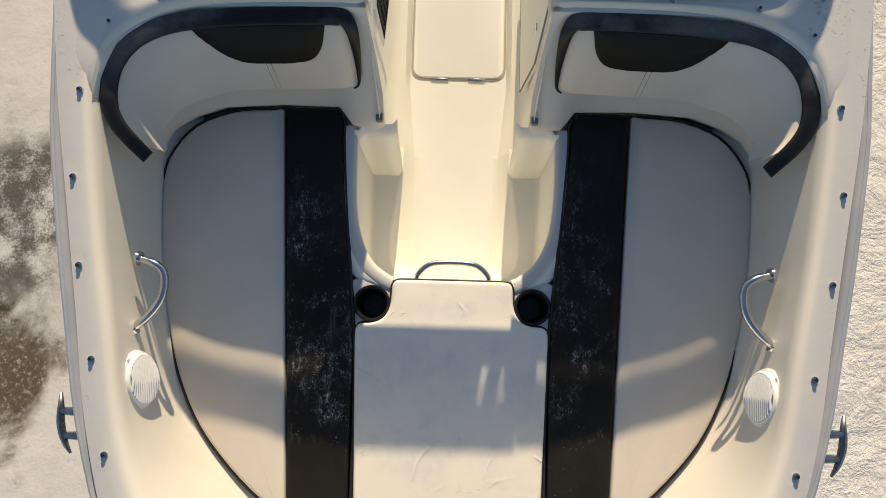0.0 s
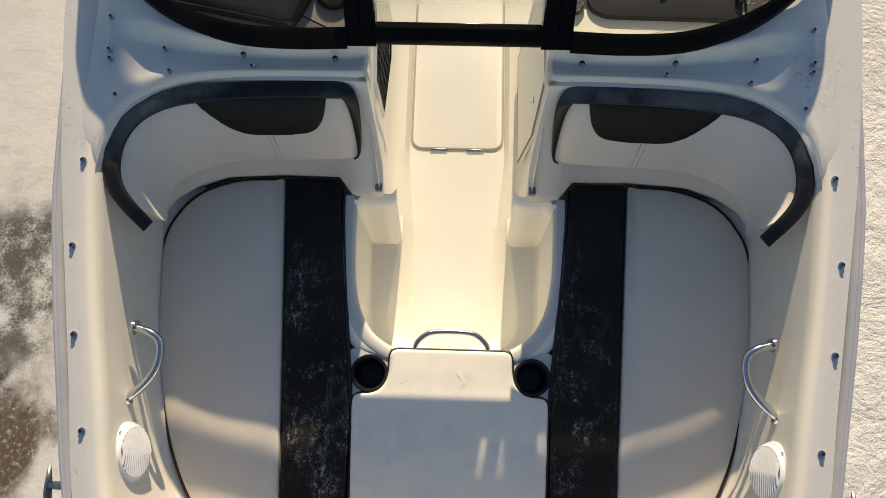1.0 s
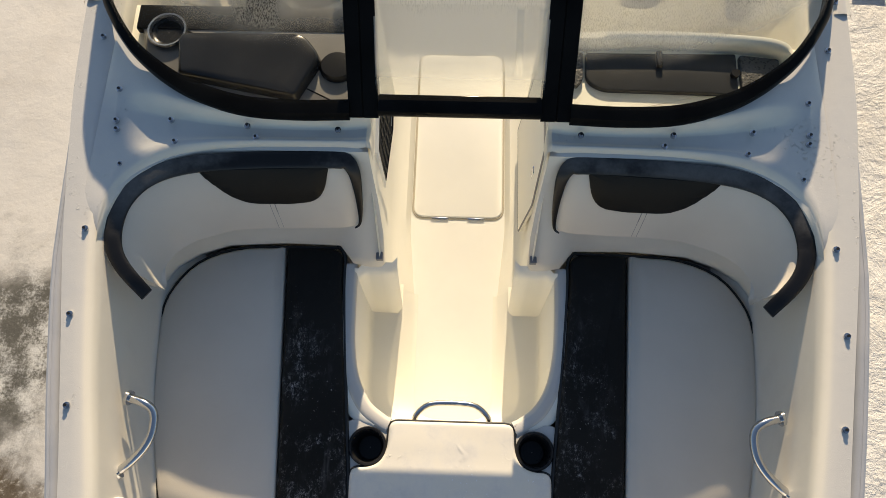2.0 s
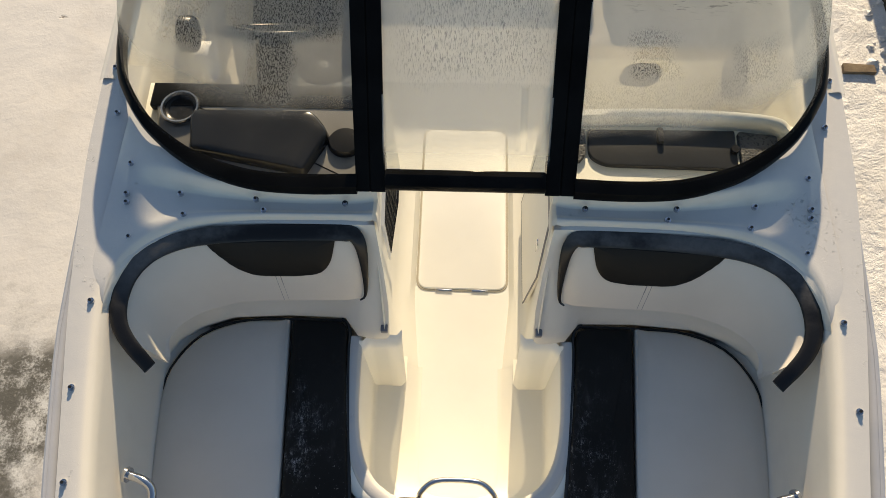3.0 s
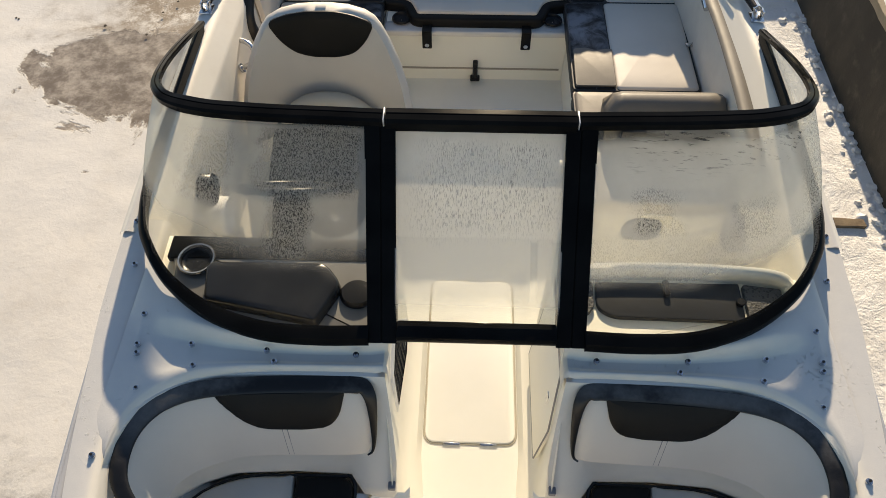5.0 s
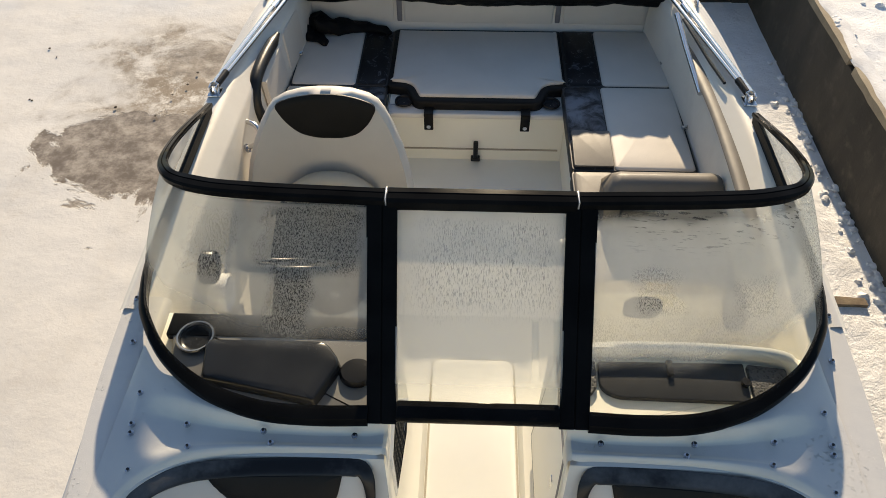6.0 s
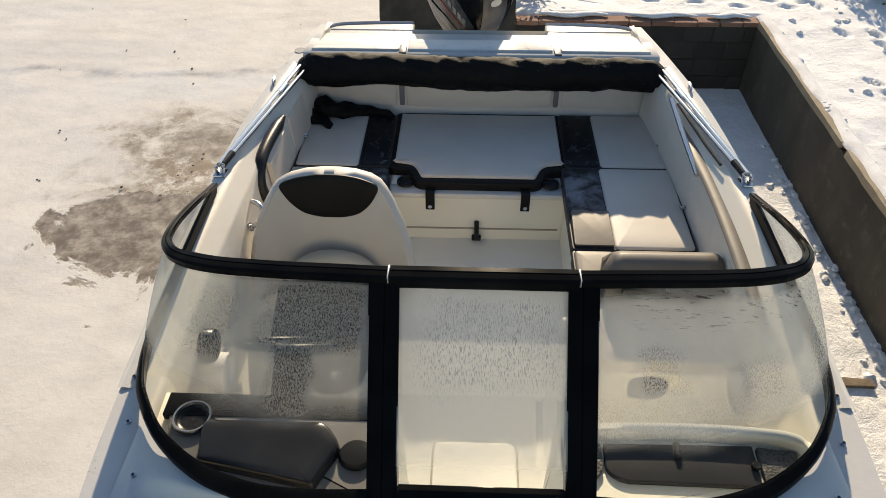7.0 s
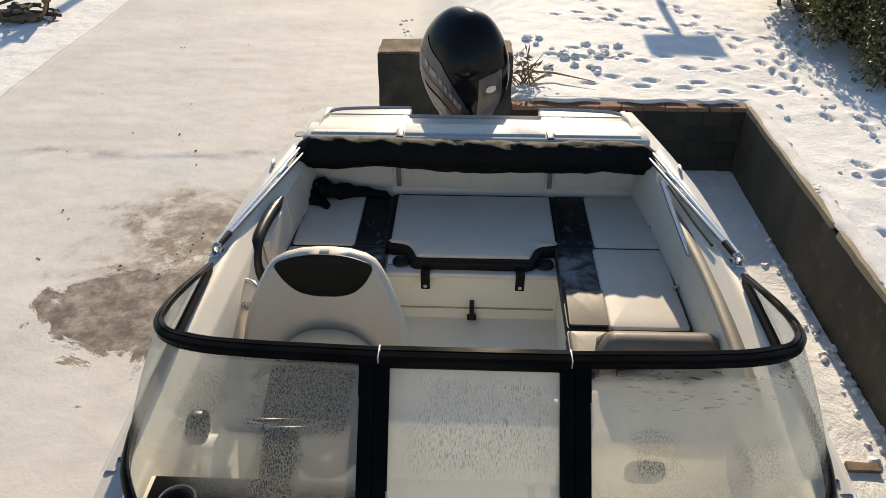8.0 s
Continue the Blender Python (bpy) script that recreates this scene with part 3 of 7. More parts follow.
def lift_at(x, y):
    """Height of the snow: a yard at nought, a bank behind the retaining walls."""
    def ease(a, b, v):
        t = np.clip((v - a) / (b - a), 0, 1)
        return t * t * (3 - 2 * t)
    right = ease(WALL_X + 0.035, WALL_X + 0.09, x)
    behind = ease(WALL_Y + 0.08, WALL_Y + 0.16, y) * ease(-1.0, 0.5, x)
    return UPPER * np.maximum(right, behind)


def build_ground():
    def steps(a, b, fine0, fine1, step_fine, step):
        inner = np.r_[np.arange(a, fine0, step), np.arange(fine0, fine1, step_fine), np.arange(fine1, b, step)]
        out = [1, 3, 8, 20, 60, 160, 400, 900]
        return np.r_[[a - v for v in out[::-1]], inner, [b + v for v in out]]
    xs, ys = steps(-9.0, 7.0, 0.4, 5.2, 0.028, 0.11), steps(-3.0, 14.0, 2.4, 10.6, 0.034, 0.13)
    X, Y = np.meshgrid(xs, ys, indexing="ij")
    Z = lift_at(X, Y)
    near = (np.abs(X) < 12) & (np.abs(Y) < 16)
    rng = np.random.default_rng(7)
    rough = np.zeros_like(Z)
    for i, j in zip(*np.nonzero(near)):
        p = Vector((X[i, j], Y[i, j], 0))
        rough[i, j] = 0.014 * noise.noise(p * 1.1) + 0.005 * noise.noise(p * 5.0)
    bank = (Z > 0.4) & near
    Z += rough + np.where(bank, rough * 0.6, 0)
    # trodden tracks in the deep snow on the bank
    tracks = [((4.4, 4.9), (3.5, 6.6), 10), ((1.2, 7.3), (3.4, 7.0), 10), ((3.6, 6.7), (2.6, 10.2), 16), ((3.3, 5.6), (4.6, 4.4), 10), ((1.0, 9.6), (3.6, 8.6), 12),
              ((0.8, 8.2), (3.0, 7.6), 12), ((3.2, 7.3), (4.0, 9.0), 9), ((1.4, 10.4), (2.4, 8.7), 8), ((3.1, 4.6), (4.0, 3.2), 8)]
    for a, b, n in tracks:
        a, b = np.array(a), np.array(b)
        d = (b - a) / np.linalg.norm(b - a)
        for i in range(n):
            c = a + (b - a) * (i + 0.5) / n + np.array([-d[1], d[0]]) * (0.1 if i % 2 else -0.1) + rng.normal(0, 0.05, 2)
            u, v = (X - c[0]) * d[0] + (Y - c[1]) * d[1], -(X - c[0]) * d[1] + (Y - c[1]) * d[0]
            e = (u / 0.088) ** 2 + (v / 0.035) ** 2
            Z -= np.where(bank, 0.042 * np.exp(-e ** 2) - 0.008 * np.exp(-((np.sqrt(e) - 1.6) / 0.35) ** 2), 0)
    for _ in range(90):
        c = (rng.uniform(3.2, 4.9), rng.uniform(2.4, 5.6))
        s = rng.uniform(0.04, 0.10)
        e = ((X - c[0]) / s) ** 2 + ((Y - c[1]) / (s * rng.uniform(0.5, 0.9))) ** 2
        Z += np.where(bank, rng.choice([0.035, -0.05]) * np.exp(-e), 0)
    nx, ny = X.shape
    verts = np.c_[X.ravel(), Y.ravel(), Z.ravel()]
    idx = np.arange(nx * ny).reshape(nx, ny)
    faces = np.stack([idx[:-1, :-1], idx[1:, :-1], idx[1:, 1:], idx[:-1, 1:]], -1).reshape(-1, 4)
    me = bpy.data.meshes.new("ground")
    me.from_pydata(verts.tolist(), [], faces.tolist())
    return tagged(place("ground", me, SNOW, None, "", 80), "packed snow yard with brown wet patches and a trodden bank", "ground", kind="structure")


ground = build_ground()


def wavy_bar(x0, x1, y0, y1, z0, z1, cells, amount, seed):
    """A long block with slightly uneven faces."""
    own = box(x0, x1, y0, y1, z0, z1)
    bmesh.ops.subdivide_edges(own, edges=own.edges[:], cuts=cells, use_grid_fill=True)
    for v in own.verts:
        q = v.co * 6 + Vector((seed, seed * 2, 0))
        v.co += Vector((noise.noise(q), noise.noise(q + Vector((9, 0, 0))), noise.noise(q + Vector((0, 9, 0))))) * amount
    return own


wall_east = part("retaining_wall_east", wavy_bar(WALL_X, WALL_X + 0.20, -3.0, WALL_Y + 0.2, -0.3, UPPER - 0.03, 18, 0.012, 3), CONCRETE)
tagged(wall_east, "stained poured concrete retaining wall holding back a snow bank", "wall", kind="structure")
spans = [(-2.9, -0.9), (-0.88, 1.2), (1.22, 3.35), (3.62, 4.42), (4.52, WALL_Y - 0.03)]
for a, b in spans:
    part("coping", wavy_bar(WALL_X - 0.012, WALL_X + 0.062, a, b, UPPER - 0.03, UPPER + 0.025, 6, 0.010, a), COPING, wall_east)
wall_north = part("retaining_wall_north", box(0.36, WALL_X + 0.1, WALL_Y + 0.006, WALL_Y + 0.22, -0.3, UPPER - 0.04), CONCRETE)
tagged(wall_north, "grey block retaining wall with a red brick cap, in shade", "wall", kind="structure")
pier = thing("block_pier", (-0.25, WALL_Y + 0.1, 0), "weathered concrete pier, darkened to carry its shade, with a bare earthy top", "pier")
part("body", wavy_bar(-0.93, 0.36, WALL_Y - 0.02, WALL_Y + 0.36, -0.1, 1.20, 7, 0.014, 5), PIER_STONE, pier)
part("top", wavy_bar(-0.915, 0.35, WALL_Y - 0.005, WALL_Y + 0.345, 1.19, 1.232, 9, 0.016, 8), BARK_EARTH, pier, "earthy brown top board")

# ---- boat: plan lines, starboard side, boat's bow towards -y ----
BEAM_Y = [-0.6, -0.27, 0.03, 0.30, 0.66, 1.2, 2.0, 2.8, 3.4, 3.75, 4.2, 4.58]
BEAM_X = [0.92, 1.035, 1.10, 1.152, 1.208, 1.262, 1.290, 1.298, 1.272, 1.235, 1.165, 1.09]
SHEER_Z = [1.60, 1.60, 1.60, 1.60, 1.60, 1.605, 1.605, 1.595, 1.585, 1.575, 1.56, 1.55]


def beam(y):
    return float(np.interp(y, *crv(list(zip(BEAM_Y, BEAM_X)), 80).T))


def deck_edge(y):
    """Outer edge of the deck moulding, inside the rub rail."""
    return beam(y) - float(np.interp(y, [0.4, 0.9, 1.3], [0.046, 0.030, 0.012]))


def sheer(y):
    return float(np.interp(y, BEAM_Y, SHEER_Z))


boat = thing("motorboat", (0, 1.6, 0.34), "ivory bowrider motorboat with grey rub rail, parked in snow", "boat")
SOLE = 0.786


def both(points):
    """A half outline from aft to the bow point, completed on the other side."""
    p = [tuple(q) for q in points]
    return p + [(-q[0], *q[1:]) for q in p[::-1][1:]]


def build_hull():
    half_out = crv([(x, y) for x, y in zip(BEAM_X[::-1], BEAM_Y[::-1])][:-1] + [(0.92, -0.6), (0.76, -0.90), (0.45, -1.20), (0.0, -1.33)], 60)
    out = both(half_out)
    rows = []
    for drop, shrink, rise in ((0.035, 0.982, 0.0), (0.22, 0.97, 0.0), (0.50, 0.92, 0.02), (0.80, 0.80, 0.10), (1.02, 0.55, 0.25), (1.20, 0.03, 0.32)):
        rows.append([(x * shrink, y * (1 if y > 0 else 1 - (1 - shrink) * 0.5), sheer(max(y, -0.6)) - drop + rise * max(0, (0.2 - y)) * 0.5) for x, y in out])
    bm = loft(rows)
    # transom
    a = [r[0] for r in rows]
    b = [r[-1] for r in rows]
    loft([a, b], bm=bm)
    part("hull", bm, GELCOAT, boat, angle=50)
    rail = [(x - math.copysign(0.025 + 0.012 * min(1.0, max(0.0, (y - 0.6) / 0.4)), x) * min(1.0, abs(x) / 0.3), y + (0.02 if y < -0.5 else 0.0), sheer(max(y, -0.6)) - 0.034 - 0.016 * min(1.0, max(0.0, (y - 0.6) / 0.4))) for x, y in out]
    part("rub_rail", tube(rail, 0.020, 12), RAIL_GREY, boat, "dull grey vinyl rub rail")
    part("rail_insert", tube([(x + math.copysign(0.006, x), y, z + 0.016) for x, y, z in rail], 0.008, 8), RAIL_GREY, boat)
    return half_out


build_hull()


def build_bow_deck():
    """Side decks of the open bow, with the inner walls down to the seats, from one side round to the other."""
    outer = crv([(deck_edge(1.56), 1.56), (deck_edge(1.2), 1.2), (deck_edge(0.93), 0.93), (deck_edge(0.66), 0.66), (1.103, 0.30), (1.053, 0.03), (0.998, -0.27), (0.90, -0.58), (0.735, -0.885), (0.43, -1.165), (0, -1.28)], 64)
    lip = crv([(1.10, 1.56), (1.09, 1.2), (1.078, 0.93), (1.064, 0.66), (1.008, 0.30), (0.953, 0.03), (0.884, -0.30), (0.765, -0.55), (0.57, -0.75), (0.30, -0.91), (0, -0.96)], 64)
    foot = crv([(1.07, 1.56), (1.06, 1.2), (1.04, 0.93), (1.02, 0.66), (0.995, 0.30), (0.952, 0.03), (0.880, -0.24), (0.715, -0.47), (0.53, -0.66), (0.29, -0.82), (0, -0.86)], 64)
    outer, lip, foot = both(outer), both(lip), both(foot)
    rows = []
    for o, l, w in zip(outer, lip, foot):
        o, l, w = np.array(o), np.array(l), np.array(w)
        mid = o + (l - o) * 0.08
        near = o + (l - o) * 0.86
        rows.append([(*(o * 0.998), 1.566), (*mid, 1.598), (*(o + (l - o) * 0.45), 1.603), (*near, 1.600), (*l, 1.585), (*(l + (w - l) * 0.2), 1.55), (*(l + (w - l) * 0.65), 1.38), (*w, 1.225), (*(w * 0.985), 1.195), (*(w * 0.86), 1.165)])
    part("bow_deck", loft(list(map(list, zip(*rows)))), GELCOAT, boat, angle=60)


build_bow_deck()


def front_line(x):
    """Where the cross deck ends above the bow backrests."""
    return float(smooth_at(x, [0.285, 0.5, 0.7, 0.86, 0.96, 1.022, 1.055, 1.068], [0.986, 0.984, 0.975, 0.947, 0.896, 0.832, 0.755, 0.68])) if x < 1.068 else 0.68


BASE_LINE = [(0.33, 1.069), (0.492, 1.064), (0.65, 1.074), (0.788, 1.113), (0.886, 1.162), (0.985, 1.236), (1.044, 1.3), (1.106, 1.392), (1.153, 1.485), (1.191, 1.648), (1.209, 1.891), (1.222, 2.244), (1.23, 2.62)]


def back_line(x):
    return float(np.interp(x, *zip((0.285, 1.085), *BASE_LINE[:9], (1.20, 1.66), (1.215, 1.75), (1.3, 1.75)))) + 0.03


def cross_deck(s):
    """The deck between the bow backrests and the windscreen: a plinth under the screen, a hollow and a raised front lip."""
    rows = []
    for x in np.r_[np.linspace(0.285, 1.06, 40), np.linspace(1.068, 1.125, 7)]:
        y0, y1 = front_line(x), back_line(min(x, 1.25))
        fade = float(np.clip((1.125 - x) / 0.22, 0, 1)) ** 0.8
        col = []
        for v in np.r_[0.0, 0.012, 0.03, np.linspace(0.06, 1, 22)]:
            y = y0 + (y1 - y0) * v
            k = float(np.clip((v - 0.50) / 0.20, 0, 1))
            plinth = k * k * (3 - 2 * k)
            lip = math.exp(-((v - 0.13) / 0.09) ** 2)
            inner = min(1.0, (x - 0.285) / 0.06)
            z = 1.6045 + fade * (0.046 * plinth + 0.010 * v + 0.011 * lip - 0.026 * inner * math.exp(-v / 0.025) - 0.004)
            z -= (1 - fade) * 0.024 * math.exp(-v / 0.08)
            col.append((s * x, y, z))
        rows.append(col)
    bm = loft(rows)
    # turned-down inner end, towards the walkway
    end = rows[0]
    loft([end, [(p[0] - s * 0.012, p[1], p[2] - 0.012) for p in end], [(p[0] - s * 0.012, p[1], p[2] - 0.10) for p in end]], bm=bm)
    part("cross_deck", bm, GELCOAT, boat, angle=60)


for s in (-1, 1):
    cross_deck(s)


def cockpit_sides():
    """Side decks aft of the windscreen and the cockpit's inner walls, down to the sole."""
    for s in (-1, 1):
        rows = []
        for y in np.r_[np.linspace(1.50, 4.0, 42)]:
            b, z = beam(y), sheer(y)
            i = float(smooth_at(y, [1.6, 2.0, 2.4, 2.8, 3.2, 3.6, 4.0], [1.195, 1.19, 1.185, 1.18, 1.165, 1.135, 1.09]))
            c = i - 0.055
            rows.append([(s * (b - 0.004), y, z - 0.028), (s * (b - 0.016), y, z - 0.004), (s * ((b + i) / 2), y, z + 0.004), (s * (i + 0.012), y, z), (s * i, y, z - 0.014),
                         (s * c, y, z - 0.05), (s * (c - 0.012), y, z - 0.066), (s * (c - 0.02), y, 1.26), (s * (c - 0.035), y, SOLE)])
        part("side_deck", loft(rows), GELCOAT, boat, angle=50)


cockpit_sides()


def build_sole():
    outline = [(-0.195, 0.20), (0.195, 0.20), (0.195, 1.5), (1.12, 1.5), (1.12, 3.32), (-1.12, 3.32), (-1.12, 1.5), (-0.195, 1.5)]
    bm = slab(outline, SOLE - 0.05, SOLE, 0.0001)
    part("sole", bm, FLOOR_GRIP, boat, "cream moulded floor", angle=30)
    hatch = rounded([(-0.185, 1.075), (0.185, 1.075), (0.185, 1.86), (-0.185, 1.86)], 0.045)
    part("floor_hatch", slab(hatch, SOLE - 0.01, SOLE + 0.007, 0.006), FLOOR_GRIP, boat, "cream floor hatch with a bright hinge strip")
    gap = inset_line(ccw(hatch), -0.008)
    part("hatch_gasket", slab(gap, SOLE - 0.01, SOLE + 0.003, 0.002), plain("hatch_gasket_grey", (0.42, 0.38, 0.30), (0.38, 0.35, 0.28), 5.0, 0.7), boat)
    for x in (-0.075, 0.075):
        part("hinge", box(x - 0.035, x + 0.035, 1.0655, 1.0745, SOLE, SOLE + 0.0065, 0.002), CHROME, boat, "polished hinge leaf")


build_sole()


def walkway(s):
    """The low bench along the foot of the console and the moulded side of the bow foot-well."""
    rows = []
    for y, ledge, hi in ((0.40, 0.253, 0.338), (0.45, 0.247, 0.338), (0.56, 0.234, 0.340), (0.66, 0.222, 0.342), (0.74, 0.215, 0.342)):
        rows.append([(s * 0.150, y, SOLE + 0.001), (s * 0.170, y, SOLE + 0.006), (s * (ledge - 0.012), y, 0.862), (s * ledge, y, 0.870), (s * (hi - 0.032), y, 0.872), (s * (hi - 0.018), y, 0.885), (s * (hi - 0.004), y, 1.175), (s * (hi + 0.008), y, 1.195)])
    part("well_side", loft(rows), LINER, boat, angle=60)
    rows = []
    for y in np.linspace(0.738, 1.55, 10):
        f = np.clip((y - 0.70) / 0.32, 0, 1)
        lean = 0.252 + 0.033 * f
        z_top = 1.215 + (1.585 - 1.215) * f
        rows.append([(s * (0.162 + 0.033 * f), y, SOLE - 0.002), (s * 0.212, y, SOLE + 0.06), (s * 0.235, y, SOLE + 0.075), (s * (lean - 0.012), y, SOLE + 0.12), (s * lean, y, z_top - 0.02), (s * (lean + 0.004), y, z_top)])
    part("console_side", loft(rows), LINER, boat, angle=40)


for s in (-1, 1):
    walkway(s)
    lean = []
    for z, y in ((1.205, 0.742), (1.190, 0.716), (1.16, 0.704), (0.89, 0.652), (0.870, 0.642)):
        lean.append([(s * x, y + (0.02 if x < 0.215 else 0.0) + (-0.004 if x > 0.32 else 0.0) - (0.02 if x > 0.335 else 0.0), z) for x in (0.205, 0.222, 0.26, 0.30, 0.322, 0.338, 0.352)])
    lean.append([(x, 0.76, 0.868) for x, y, z in lean[-1]])
    part("well_end", loft(lean), LINER, boat, angle=60)


def bow_well_front():
    """Curved front of the foot-well, the seat base round it and the frame of the centre hatch."""
    rows = []
    for a in np.linspace(0, math.pi, 25):
        cx, sy = math.cos(a), math.sin(a)
        px = 0.338 * np.sign(cx) * abs(cx) ** 0.55
        py = 0.40 - 0.215 * sy ** 0.6
        side = np.sign(cx) * abs(cx) ** 0.5
        rows.append([(0.150 * side, 0.40 - 0.15 * sy ** 0.5, SOLE + 0.001), (0.170 * side, 0.40 - 0.155 * sy ** 0.5, SOLE + 0.006), (0.241 * side, 0.40 - 0.165 * sy ** 0.5, 0.862), (0.253 * side, 0.40 - 0.168 * sy ** 0.5, 0.870),
                     (px * 0.905, py + 0.020, 0.872), (px * 0.947, py + 0.014, 0.885), (px * 0.988, py + 0.004, 1.175), (px * 1.0, py, 1.195), (px * 1.05, py - 0.014, 1.197), (px * 1.11, py - 0.026, 1.185)])
    part("well_front", loft(rows), LINER, boat, angle=60)


bow_well_front()
for s in (-1, 1):
    part("well_rim", tube(crv([(s * 0.366, 0.735, 1.188), (s * 0.365, 0.60, 1.188), (s * 0.358, 0.45, 1.188), (s * 0.335, 0.335, 1.188), (s * 0.29, 0.25, 1.188), (s * 0.235, 0.205, 1.188), (s * 0.205, 0.19, 1.188)], 30), 0.026, 12, flat=0.55), GELCOAT, boat)


def seat_base(s):
    """The moulded top that carries a bow cushion and its cup holder."""
    line = [(0.345, 0.72), (0.345, 0.40), (0.325, 0.26), (0.25, 0.195), (0.0, 0.165), (0.0, -0.84), (0.29, -0.80), (0.53, -0.645), (0.71, -0.465), (0.86, -0.24), (0.94, 0.03), (0.99, 0.30), (1.015, 0.64), (1.0, 0.80), (0.6, 0.83), (0.345, 0.82)]
    part("seat_base", slab([(s * x, y) for x, y in line], 1.05, 1.105, 0.006), GELCOAT, boat, angle=30)
    # plate round the cup holder
    inner, outer = [], []
    for a in np.linspace(0, 2 * math.pi, 32, endpoint=False):
        c, q = math.cos(a), math.sin(a)
        k = 1 / max(abs(c) / 0.098, abs(q) / (0.135 if q < 0 else 0.082), (c * 0.72 + q) / 0.125)
        inner.append((s * (0.268 + 0.056 * c), 0.124 + 0.056 * q, 1.194))
        outer.append((s * (0.268 + k * c), 0.124 + k * q, 1.191))
    part("cup_plate", loft([inner, outer, [(x, y, 1.11) for x, y, z in outer]], True), GELCOAT, boat, angle=30)


for s in (-1, 1):
    seat_base(s)


def backrest_block(s):
    """The moulded wedge in front of a console, on which the bow backrest is fixed."""
    rows = []
    for x, y_top, y_foot in ((0.248, 0.0, 0.0), (0.262, 0.0, 0.0), (0.30, 0.0, 0.0), (0.355, 0.0, 0.010), (0.405, 0.0, 0.074), (0.60, 0.0, 0.078), (0.80, -0.005, 0.064), (0.90, -0.04, 0.028), (0.97, -0.085, -0.02), (1.01, -0.125, -0.085), (1.035, -0.175, -0.12), (1.055, -0.225, -0.14), (1.066, -0.31, -0.155)):
        lead = 0.0 if x > 0.25 else 0.012
        rows.append([(s * (x + 0.035 * (x < 0.29)), 1.02 + y_top, 1.598), (s * (x + 0.03 * (x < 0.29)), 0.975 + y_top, 1.590), (s * (x + 0.012 * (x < 0.29)), 0.89 + y_top, 1.42),
                     (s * x, 0.80 + y_foot + lead, 1.30), (s * x, 0.742 + y_foot + lead, 1.245), (s * x, 0.722 + y_foot + lead, 1.215), (s * x, 0.735 + y_foot + lead, 1.17)])
    bm = loft(rows)
    first = rows[0]
    loft([first, [(p[0] + s * 0.02, max(p[1], 0.90), p[2]) for p in first]], bm=bm)
    block = part("backrest_block", bm, GELCOAT, boat, angle=50)
    part("button", box(s * 0.262 - 0.012, s * 0.262 + 0.012, 0.735, 0.762, 1.238, 1.262, 0.004), GREY_TRIM, block, "small grey rubber stop")


for s in (-1, 1):
    backrest_block(s)


def bulkhead(s):
    """Console bulkhead and top behind the backrest, carrying the windscreen and the dash."""
    x0, x1 = (0.29, 1.13) if s > 0 else (-1.13, -0.29)
    part("console_front", box(x0, x1, 1.03, 1.06, SOLE, 1.60, 0.004), LINER, boat)
    part("console_rear", box(x0, x1, 1.40, 1.43, SOLE, 1.52, 0.01), LINER, boat)


for s in (-1, 1):
    bulkhead(s)


